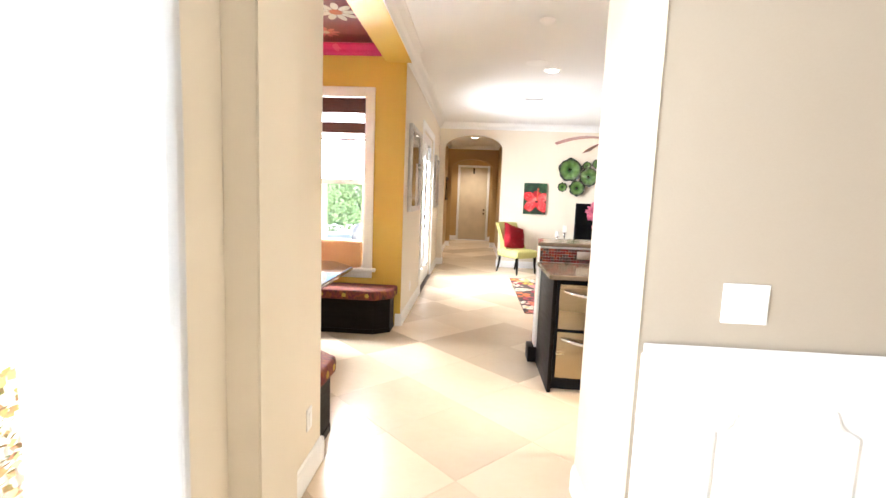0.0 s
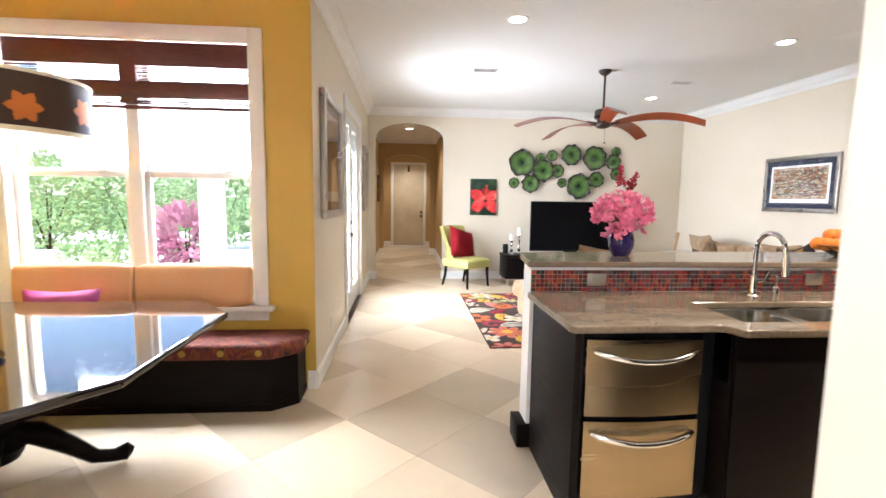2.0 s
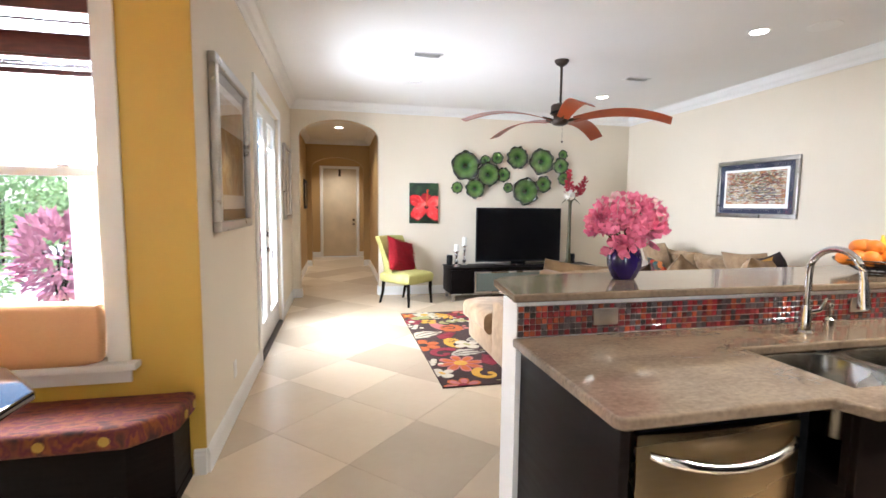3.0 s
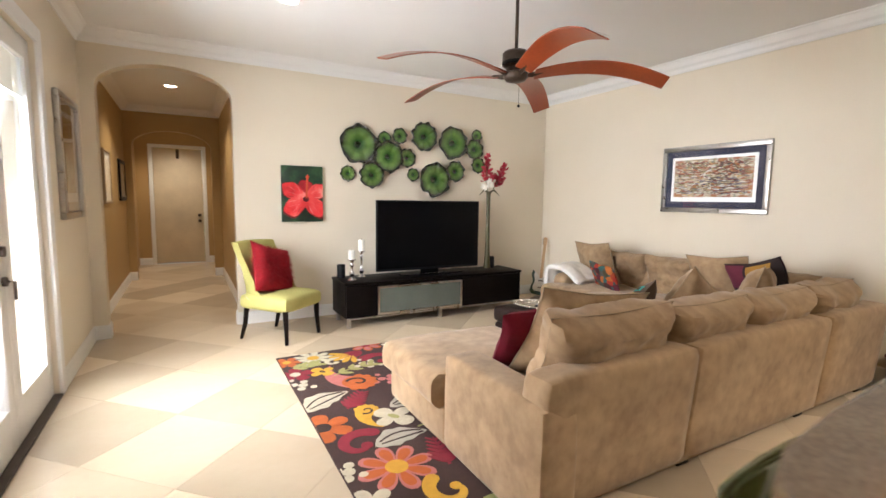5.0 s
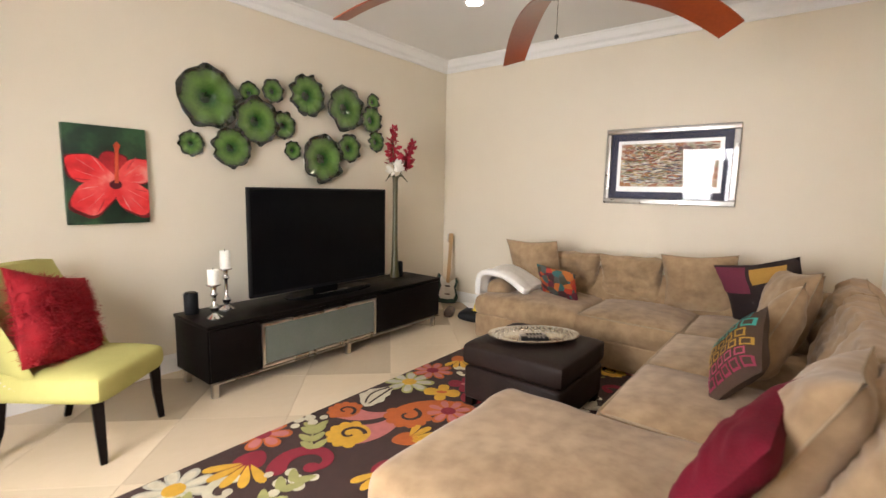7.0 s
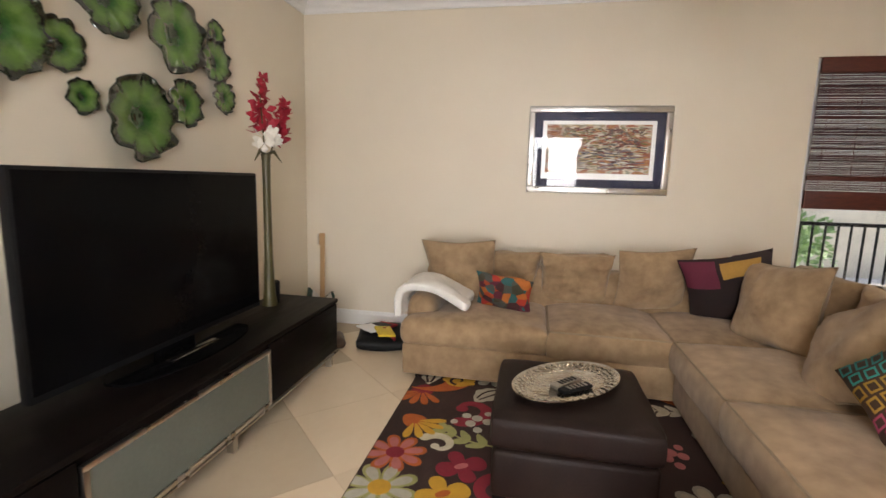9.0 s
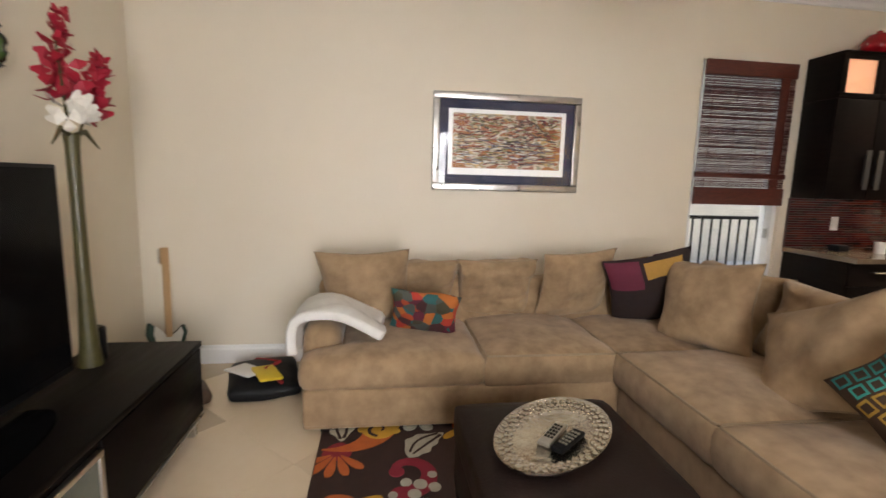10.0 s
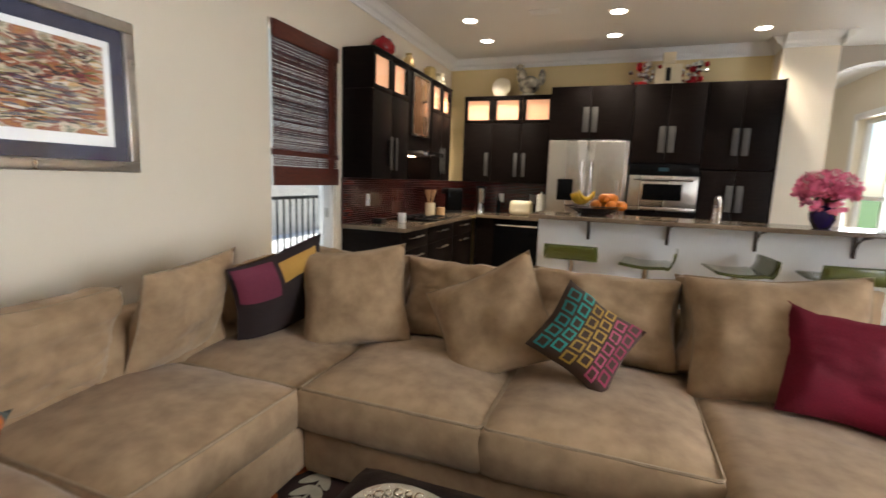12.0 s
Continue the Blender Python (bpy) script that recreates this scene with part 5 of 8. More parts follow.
NAVY = surf("navy_mount", (0.030, 0.032, 0.065), None, 0.8, scale=6)
STREAM = ramp_art("autumn_stream", [(0.28, (0.05, 0.05, 0.03)), (0.38, (0.40, 0.16, 0.04)), (0.45, (0.22, 0.05, 0.03)), (0.50, (0.62, 0.52, 0.38)), (0.55, (0.15, 0.16, 0.12)), (0.60, (0.52, 0.30, 0.10)), (0.66, (0.62, 0.58, 0.50)), (0.75, (0.08, 0.05, 0.03))], 5.0, (1.4, 1, 4.5), 0.5, 10)
stream = framed_picture(1.135, 0.715, pose(XR - 0.002, 8.448, 1.68, 0, 0, -90), SILVER, NAVY, STREAM, "autumn stream print in a wide silver frame with navy mount", 0.052, 0.066, 0.055)
CAFE = ramp_art("cafe_print", [(0.30, (0.10, 0.05, 0.03)), (0.40, (0.48, 0.30, 0.08)), (0.48, (0.30, 0.12, 0.05)), (0.54, (0.60, 0.48, 0.28)), (0.60, (0.18, 0.20, 0.16)), (0.70, (0.50, 0.22, 0.06))], 3.5, (1.5, 1, 1), 0.5, 9, dist=0.6)
framed_picture(0.98, 1.0, pose(XL + 0.002, 7.03, 1.765, 0, 0, 90), SILVER, NAVY, CAFE, "street scene print in a silver frame", 0.06, 0.07, 0.10, 0.045)
framed_picture(0.74, 0.98, pose(XL + 0.002, 10.36, 1.72, 0, 0, 90), SILVER, surf("tan_mount", (0.45, 0.33, 0.22), None, 0.8), CAFE, "tall narrow print in a pewter frame", 0.055, 0.08, 0.08, 0.04)
PALE = ramp_art("pale_print", [(0.35, (0.55, 0.46, 0.34)), (0.5, (0.66, 0.58, 0.45)), (0.65, (0.48, 0.38, 0.26))], 4, (1, 1, 1), 0.6, 6)
framed_picture(0.58, 0.66, pose(0.172, 12.62, 1.65, 0, 0, 90), surf("pine_frame", (0.40, 0.28, 0.16), None, 0.5), WHITE, PALE, "pale print in a light wood frame in the hall", 0.03, 0.05, 0.05)
framed_picture(0.72, 0.62, pose(0.172, 14.25, 1.65, 0, 0, 90), ESPRESSO, WHITE, PALE, "small print in a dark frame in the hall", 0.06, 0.05, 0.04)

# hibiscus canvas
hib = thing("canvas_painting", pose(2.216, YT - 0.002, 1.468), "unframed canvas painting of a red hibiscus on dark green", "painting")
part("canvas", bx(B(), -0.233, 0.233, -0.04, 0, -0.32, 0.32, 0.004), ramp_art("hibiscus_ground", [(0.3, (0.006, 0.010, 0.008)), (0.48, (0.010, 0.035, 0.018)), (0.58, (0.03, 0.09, 0.035)), (0.72, (0.008, 0.014, 0.010))], 4, (1, 1, 1), 0.45, 4), hib)
HIB = ramp_art("hibiscus_petal", [(0.30, (0.40, 0.010, 0.015)), (0.45, (0.68, 0.028, 0.034)), (0.58, (0.76, 0.085, 0.080)), (0.70, (0.82, 0.30, 0.26))], 6, (1, 1, 1), 0.45, 5)


def flat_blob(pts, y0, y1):
    bm = slab(B(), pts, 0, y1 - y0)
    bmesh.ops.rotate(bm, verts=bm.verts, cent=Z3, matrix=Matrix.Rotation(radians(90), 3, "X"))
    bmesh.ops.translate(bm, verts=bm.verts, vec=(0, y1, 0))
    return bm


# brush strokes of the stream print: autumn trees above, pale water below, a slanting fall between
INK = {"rust": (0.30, 0.075, 0.02), "wine": (0.14, 0.025, 0.02), "moss": (0.15, 0.13, 0.03), "bark": (0.035, 0.022, 0.02), "foam": (0.66, 0.62, 0.54), "sand": (0.42, 0.35, 0.20), "slate": (0.13, 0.12, 0.15)}
strokes = {k: B() for k in INK}
rs = random.Random(31)
for i in range(620):
    x, z = rs.uniform(-0.375, 0.375), rs.uniform(-0.155, 0.18)
    ln, wd = rs.uniform(0.010, 0.034), rs.uniform(0.003, 0.007)
    if z > 0.03:
        k = "foam" if abs(x + 0.02 - 1.3 * (z - 0.09)) < 0.022 and z < 0.13 else rs.choice(["rust", "rust", "wine", "wine", "moss", "bark", "bark"])
        rot = rs.uniform(-0.5, 0.5)
    else:
        k = rs.choice(["foam", "foam", "sand", "slate", "bark", "wine", "moss"] if x < 0.12 else ["foam", "sand", "slate", "wine", "wine", "bark"])
        rot, ln, wd = rs.uniform(-0.12, 0.12), ln * 1.5, wd * 0.85
    slab(strokes[k], polyclip(ellipse(x, z, ln, wd, rot, 8), -0.384, 0.384, -0.160, 0.185), 0, 0.0008 + 1.5e-6 * i)
for k, bm in strokes.items():
    bmesh.ops.rotate(bm, verts=bm.verts, cent=Z3, matrix=Matrix.Rotation(radians(90), 3, "X"))
    bmesh.ops.translate(bm, verts=bm.verts, vec=(0, -0.0174, 0))
    part("brush_stroke", bm, surf("ink_" + k, INK[k], tuple(0.7 * c for c in INK[k]), 0.6, scale=30), stream, k + " brush strokes", "stuff", False)
HIBD = ramp_art("hibiscus_petal_deep", [(0.30, (0.16, 0.003, 0.008)), (0.48, (0.38, 0.010, 0.018)), (0.60, (0.50, 0.022, 0.03)), (0.72, (0.55, 0.10, 0.10))], 6, (1, 1, 1), 0.45, 5)
HIBE = surf("hibiscus_edge", (0.17, 0.004, 0.008), (0.09, 0.003, 0.006), 0.45, scale=12)
HIBL = surf("hibiscus_highlight", (0.80, 0.42, 0.38), (0.70, 0.16, 0.15), 0.45, scale=20)
for k, (a0, ln, wd) in enumerate(((92, 0.19, 0.085), (30, 0.25, 0.082), (150, 0.27, 0.085), (218, 0.26, 0.095), (-40, 0.26, 0.095))):
    t = radians(a0)
    pts = []
    for i in range(28):
        q = 2 * math.pi * i / 28
        r = 1 + 0.06 * math.sin(5 * q + k)
        x, z = ln * 0.55 * r * math.cos(q), wd * r * math.sin(q) * (1 + 0.25 * math.cos(q))
        pts.append((0.03 + ln * 0.52 * math.cos(t) + x * math.cos(t) - z * math.sin(t), -0.05 + ln * 0.52 * math.sin(t) + x * math.sin(t) + z * math.cos(t)))
    rim = polyclip([(0.03 + (x - 0.03) * 1.07 + 0.004, -0.05 + (z + 0.05) * 1.07 - 0.006) for x, z in pts], -0.231, 0.231, -0.318, 0.318)
    part("painted_petal_edge", flat_blob(rim, -0.0415 - 0.0008 * k, -0.039), HIBE, hib)
    pts = polyclip(pts, -0.231, 0.231, -0.318, 0.318)
    part("painted_petal", flat_blob(pts, -0.0425 - 0.0008 * k, -0.039), (HIBD, HIB, HIB, HIB, HIB)[k], hib)
    for e, r0, r1 in ((-0.55, 0.35, 0.8), (-0.15, 0.5, 0.95), (0.2, 0.3, 0.85), (0.5, 0.45, 0.9)) if k else ():
        q = [(0.03 + r * ln * math.cos(t + e * s), -0.05 + r * ln * math.sin(t + e * s)) for r, s in ((r0, 0.75), ((r0 + r1) / 2, 0.86), (r1, 0.80), ((r0 + r1) / 2, 0.78))]
        q = polyclip(q, -0.231, 0.231, -0.318, 0.318)
        if q:
            part("painted_streak", flat_blob(q, -0.0465 - 0.0008 * k, -0.039), HIBL if int(10 * r0) % 2 else HIBD, hib)
part("painted_heart", flat_blob(ellipse(0.035, -0.06, 0.035, 0.03, 0, 16), -0.051, -0.039), surf("heart_dark", (0.10, 0.004, 0.010), None, 0.5), hib)
part("painted_stamen", flat_blob([(0.03, -0.05), (0.05, -0.05), (0.062, 0.17), (0.075, 0.20), (0.055, 0.225), (0.035, 0.20), (0.042, 0.17)], -0.052, -0.039), surf("stamen_red", (0.58, 0.08, 0.03), None, 0.5), hib)

# ruffled green glass plates
GREENP = bpy.data.materials.new("green_art_glass")
GREENP.use_nodes = True
_n, _l = GREENP.node_tree.nodes, GREENP.node_tree.links
_b = _n["Principled BSDF"]
_b.inputs["Roughness"].default_value, _b.inputs["Coat Weight"].default_value, _b.inputs["Coat Roughness"].default_value = 0.10, 0.8, 0.05
_tc, _vl, _sc, _nz, _ad, _rp = _n.new("ShaderNodeTexCoord"), _n.new("ShaderNodeVectorMath"), _n.new("ShaderNodeMath"), _n.new("ShaderNodeTexNoise"), _n.new("ShaderNodeMath"), _n.new("ShaderNodeValToRGB")
_vl.operation, _sc.operation, _ad.operation = "LENGTH", "MULTIPLY", "MULTIPLY_ADD"
_l.new(_tc.outputs["Object"], _vl.inputs[0])
_l.new(_vl.outputs["Value"], _sc.inputs[0])
_sc.inputs[1].default_value = 0.95
_nz.inputs["Scale"].default_value, _nz.inputs["Detail"].default_value = 14, 4
_l.new(_tc.outputs["Object"], _nz.inputs["Vector"])
_ad.inputs[1].default_value = 0.25
_l.new(_nz.outputs["Fac"], _ad.inputs[0])
_l.new(_sc.outputs[0], _ad.inputs[2])
_l.new(_ad.outputs[0], _rp.inputs[0])
_l.new(_rp.outputs[0], _b.inputs["Base Color"])
_e = _rp.color_ramp.elements
while len(_e) < 5:
    _e.new(0.5)
for k, (p, c) in zip(_e, ((0.18, (0.006, 0.018, 0.006)), (0.36, (0.020, 0.085, 0.012)), (0.66, (0.10, 0.20, 0.038)), (0.90, (0.075, 0.14, 0.038)), (1.10, (0.020, 0.026, 0.015)))):
    k.position, k.color = min(p, 1.0), (*c, 1)
PLATES = [(2.893, 2.08, 0.235), (3.276, 1.95, 0.195), (3.049, 1.716, 0.160), (2.762, 1.727, 0.095), (3.227, 2.17, 0.09), (3.425, 2.215, 0.10), (3.543, 1.95, 0.12), (3.775, 2.235, 0.185),
          (4.193, 2.18, 0.215), (4.606, 2.31, 0.085), (4.558, 2.12, 0.14), (4.61, 1.906, 0.11), (3.635, 1.743, 0.085), (3.932, 1.687, 0.225), (4.243, 1.807, 0.14)]
for i, (x, z, r) in enumerate(PLATES):
    ph = i * 1.7
    n = 5 + i % 4

    def wavy(a, rr, zz, ph=ph, n=n):
        return 1 + (0.05 * math.sin(n * a + ph) + 0.03 * math.sin((n + 4) * a - ph)) * rr ** 2, 0.12 * rr ** 3 * math.sin((n + 2) * a + ph) + 0.05 * rr ** 6 * math.sin((2 * n + 3) * a)
    bm = lathe(B(), [(0.0, 0.02), (0.12, 0.02), (0.2, 0.06), (0.30, 0.13), (0.55, 0.17), (0.80, 0.22), (0.97, 0.30), (1.0, 0.27), (0.80, 0.17), (0.4, 0.09), (0.12, 0.0), (0.0, 0.0)], 56, wavy)
    ob = solo("glass_plate", bm, GREENP, pose(x, YT - 0.004 - 0.02 * (i % 3), z, 90, 0, 0) @ pose(0, 0, 0, 0, 0, i * 40) @ Matrix.Diagonal((r, r, r * 0.75, 1)), "ruffled green art glass plate hung on the wall", "wall plate", "green glass plates")

# ceiling fan
fan = thing("ceiling_fan", pose(3.20, 8.37, 0), "bronze ceiling fan with five curved mahogany blades", "ceiling fan")
part("canopy", lathe(B(), [(0.0, 2.97), (0.075, 2.97), (0.075, 2.955), (0.05, 2.925), (0.02, 2.905), (0.0, 2.905)], 24), BRONZE, fan)
part("downrod", cyl(B(), 0.013, 0.013, 2.52, 2.92, 12), BRONZE, fan)
part("motor_housing", lathe(B(), [(0.0, 2.53), (0.03, 2.53), (0.085, 2.515), (0.10, 2.50), (0.10, 2.42), (0.085, 2.405), (0.07, 2.40), (0.07, 2.37), (0.09, 2.36), (0.09, 2.33), (0.07, 2.305), (0.03, 2.295), (0.0, 2.295)], 32), BRONZE, fan)
part("vent_band", lathe(B(), [(0.101, 2.415), (0.1035, 2.42), (0.1035, 2.435), (0.101, 2.44), (0.099, 2.43)], 32), BLACKM, fan)
part("pull_chain", cyl(B(), 0.0015, 0.0015, 2.13, 2.30, 6, 0.02, -0.02), BRONZE, fan)
b = B()
bmesh.ops.create_uvsphere(b, u_segments=10, v_segments=8, radius=0.011)
bmesh.ops.translate(b, verts=b.verts, vec=(0.02, -0.02, 2.125))
part("pull_knob", b, BLACKM, fan)
for k in range(5):
    bm = B()
    rows = []
    for i in range(15):
        s = i / 14
        x = 0.14 + 0.94 * s
        z = 2.36 + 0.085 * math.sin(s * 2.35) - 0.125 * s * s - 0.01
        w = 0.060 + 0.022 * math.sin(s * math.pi * 0.8)
        rows.append([bm.verts.new((x, y, z - 0.30 * y + dz)) for y, dz in ((-w, 0), (w, 0), (w, 0.007), (-w, 0.007))])
    for p, q in zip(rows, rows[1:]):
        for j in range(4):
            bm.faces.new((p[j], p[(j + 1) % 4], q[(j + 1) % 4], q[j]))
    bm.faces.new(rows[0])
    bm.faces.new(rows[-1])
    blade = part("blade", bm, MAHOG, fan, "curved mahogany blade")
    blade.matrix_basis = pose(0, 0, 0, 0, 0, -33 + 72 * k)
    bm = B()
    tube(bm, [(0.06, 0, 2.345), (0.12, 0, 2.352), (0.20, 0, 2.372)], [0.014, 0.018, 0.010], 8)
    part("blade_bracket", bm, BRONZE, blade)

# ceiling fittings
for cx, cy in CANS + HALL_CANS:
    zc2 = CE if cy < 11 else 2.90
    c = thing("recessed_light", pose(cx, cy, zc2), "lit recessed ceiling light with a white trim ring", "ceiling light", "recessed lights")
    part("trim_ring", lathe(B(), [(0.072, -0.001), (0.098, -0.001), (0.10, -0.006), (0.085, -0.010), (0.072, -0.004)], 28), WHITE, c)
    part("lens", lathe(B(), [(0.0, -0.006), (0.07, -0.006), (0.07, -0.0035), (0.0, -0.0035)], 24), CANL, c, "glowing lens")
for cx, cy in ((1.585, 6.64), (4.88, 6.96)):
    c = thing("ceiling_speaker", pose(cx, cy, CE), "round white flush ceiling speaker", "speaker", "ceiling speakers")
    part("grille", lathe(B(), [(0.0, -0.006), (0.10, -0.006), (0.115, -0.001), (0.0, -0.001)], 32), surf("grille_white", (0.66, 0.65, 0.63), None, 0.7, scale=30, fine=300, bump=0.8), c)
    part("rim", lathe(B(), [(0.115, -0.001), (0.125, -0.001), (0.125, -0.006), (0.115, -0.007)], 32), WHITE, c)
for cx, cy in ((1.79, 8.54), (4.39, 8.79), (0.66, 4.88), (4.35, 4.83)):
    v = thing("ceiling_vent", pose(cx, cy, CE), "white ceiling air vent with slats", "vent", "ceiling vents")
    part("backing", bx(B(), -0.13, 0.13, -0.05, 0.05, -0.004, -0.001), BLACKM, v)
    bm = B()
    for a in ((-0.15, 0.15, 0.05, 0.07), (-0.15, 0.15, -0.07, -0.05), (-0.15, -0.13, -0.05, 0.05), (0.13, 0.15, -0.05, 0.05)):
        bx(bm, a[0], a[1], a[2], a[3], -0.010, -0.001, 0.003)
    part("frame", bm, WHITE, v)
    for i in range(6):
        b = bx(B(), -0.13, 0.13, -0.006, 0.006, -0.001, 0.001)
        bmesh.ops.rotate(b, verts=b.verts, cent=Z3, matrix=Matrix.Rotation(radians(35), 3, "X"))
        bmesh.ops.translate(b, verts=b.verts, vec=(0, -0.042 + 0.0168 * i, -0.007))
        part("slat", b, WHITE, v)
solo("smoke_detector", lathe(B(), [(0.0, -0.04), (0.03, -0.04), (0.05, -0.03), (0.065, -0.012), (0.065, -0.001), (0.0, -0.001)], 28), WHITE, pose(1.505, 5.37, CE), "round white smoke detector on the ceiling", "smoke detector")


def wall_plate(m, label, w=0.075, h=0.12, rockers=1, mat2=None):
    p = thing("wall_plate", m, label, "wall plate")
    part("plate", bx(B(), -w / 2, w / 2, -0.007, 0, -h / 2, h / 2, 0.003), mat2 or WHITE, p)
    for i in range(rockers):
        x = (i - (rockers - 1) / 2) * 0.046
        part("rocker", bx(B(), x - 0.016, x + 0.016, -0.011, -0.006, -0.033, 0.033, 0.002), mat2 or WHITE, p)


wall_plate(pose(1.755, 2.62, 1.195), "white three-gang light switch on the tan wall", 0.13, 0.118, 3)
wall_plate(pose(1.525, 3.27, 1.206, 0, 0, -90), "white light switch on the wall end", 0.075, 0.12, 1)
wall_plate(pose(1.525, 3.125, 1.205, 0, 0, -90), "white wall control beside the switch", 0.075, 0.16, 1)
wall_plate(pose(XL, 6.98, 0.32, 0, 0, 90), "white outlet low on the wall", 0.07, 0.115, 1)
wall_plate(pose(XL - 0.02, 3.42, 0.33, 0, 0, 90), "white outlet near the nook", 0.07, 0.115, 1)


# ---- bamboo shades ----
def shade(x0, x1, zt, zb, bands, m, label, gap):
    """A woven shade in its own xz plane; bands are solid stretches (z0, z1)."""
    s = thing("bamboo_shade", m, label, "window shade")
    for za, zb2 in bands:
        part("valance", bx(B(), x0, x1, -0.018, 0.010, za, zb2, 0.003), BAMBOOD, s)
    z = zt
    rs = random.Random(4)
    me = None
    while z > zb:
        if not any(a - 0.004 < z < b + 0.004 for a, b in bands):
            if me is None:
                bm = B()
                tube(bm, [(x0, 0, 0), ((x0 + x1) / 2, 0.001, 0), (x1, 0, 0)], 0.0038, 6)
                me = finish(bm, "slat")
                me.materials.append(BAMBOO)
            o = new("slat", me)
            o.parent = s
            o.location = (0, rs.uniform(-0.003, 0.003), z)
            o.rotation_euler = (0, rs.uniform(-0.0016, 0.0016), 0)
        z -= gap * rs.uniform(0.75, 1.3)
    for k in range(4):
        x = x0 + (x1 - x0) * (0.1 + 0.8 * k / 3)
        part("cord", bx(B(), x - 0.002, x + 0.002, -0.006, -0.004, zb, zt), BAMBOOD, s)
    return s


sh = shade(-1.84, -0.225, 2.47, 2.02, [(2.31, 2.47), (2.095, 2.195), (2.02, 2.045)], pose(0, 6.25, 0) @ pose(0, 0.04, 0), "raised dark red woven bamboo shade over the nook window", 0.0088)
part("fold", bx(B(), -1.84, -0.225, -0.035, -0.018, 2.105, 2.20, 0.006), BAMBOOD, sh)
part("fold", bx(B(), -1.10, -0.99, -0.02, 0.012, 2.06, 2.47, 0.003), BAMBOOD, sh)
sh = shade(-0.40, 0.40, 2.385, 1.26, [(2.27, 2.385), (1.26, 1.40), (1.475, 1.515)], pose(XR - 0.016, 6.485, 0, 0, 0, -90), "dark red woven bamboo shade, half lowered", 0.0084)
part("tape", bx(B(), 0.26, 0.34, -0.012, -0.006, 1.27, 2.30, 0.002), BAMBOOD, sh)

# ---- bar and sink run ----
bar = fixed("wall_bar", bx(B(), 1.557, 4.17, 5.37, 5.52, 0, 1.060), WHITE, "white half-height bar wall", "wall")
part("bar_base", bx(B(), 1.502, 1.66, 5.355, 5.535, 0, 0.14, 0.006), ESPRESSO, bar, "dark baseboard wrapping the bar end")
part("bar_skirting", bx(B(), 1.70, 4.17, 5.52, 5.535, 0, 0.13, 0.004), WHITE, bar)
top = solo("countertop", slab(B(), [(1.535, 5.345), (4.20, 5.345), (4.20, 5.90), (3.2, 5.895), (2.4, 5.87), (1.95, 5.84), (1.73, 5.815), (1.63, 5.78), (1.58, 5.72)], 1.062, 1.095), GRANITE, Matrix(), "polished brown granite bar top", "countertop", smooth=False)
bv = top.modifiers.new("edge", "BEVEL")
bv.width, bv.segments, bv.limit_method = 0.008, 3, "ANGLE"
bm = B()
vs = {}
west = [(2.75, 5.366), (1.54, 5.366), (1.54, 4.68), (1.56, 4.66), (2.20, 4.66), (2.24, 4.575), (2.75, 4.575), (2.75, 4.71), (2.335, 4.71), (2.335, 5.09), (2.75, 5.09)]
east = [(2.75, 5.09), (3.165, 5.09), (3.165, 4.71), (2.75, 4.71), (2.75, 4.575), (3.40, 4.575), (3.44, 4.66), (4.17, 4.66), (4.17, 5.366), (2.75, 5.366)]
for z in (0.885, 0.92):
    for p in west + east:
        if (p, z) not in vs:
            vs[p, z] = bm.verts.new((*p, z))
    for ring in (west, east):
        bm.faces.new([vs[p, z] for p in ring])
for ring in (west, east):
    for p, q in zip(ring, ring[1:] + ring[:1]):
        if not (p[0] == 2.75 and q[0] == 2.75):
            bm.faces.new((vs[p, 0.885], vs[q, 0.885], vs[q, 0.92], vs[p, 0.92]))
ctr = solo("countertop", bm, GRANITE, Matrix(), "polished brown granite sink counter", "countertop", smooth=False)
bv = ctr.modifiers.new("edge", "BEVEL")
bv.width, bv.segments, bv.limit_method = 0.008, 3, "ANGLE"
MOSAIC = [surf("mosaic_a", (0.16, 0.014, 0.016), (0.09, 0.008, 0.012), 0.12, scale=9, coat=0.5, rand=0.6), surf("mosaic_b", (0.055, 0.040, 0.040), (0.035, 0.028, 0.030), 0.12, scale=9, coat=0.5, rand=0.6), surf("mosaic_c", (0.22, 0.045, 0.020), None, 0.12, scale=9, coat=0.5, rand=0.5)]
part("mosaic_bed", bx(B(), 1.559, 4.17, 5.3645, 5.3698, 0.922, 1.044), surf("mosaic_grout", (0.36, 0.32, 0.28), None, 0.8), bar)
ms = []
for mt in MOSAIC:
    me = finish(bx(B(), -0.0108, 0.0108, -0.003, 0.003, -0.0108, 0.0108, 0.0015, 1), "mosaic_tile", False)
    me.materials.append(mt)
    ms.append(me)
rs = random.Random(11)
rest = [B() for _ in MOSAIC]
for i in range(105):
    for j in range(5):
        x, z, q = 1.572 + 0.0246 * i, 0.934 + 0.0246 * j, rs.choice((0, 0, 1, 1, 2))
        if i < 60:
            o = new("mosaic_tile", ms[q])
            o.parent = bar
            o.location = (x, 5.3625, z)
        else:
            bx(rest[q], x - 0.0108, x + 0.0108, 5.3595, 5.3655, z - 0.0108, z + 0.0108)
for mt, bm in zip(MOSAIC, rest):
    part("mosaic_rest", bm, mt, bar, "far mosaic tiles", "stuff", False)
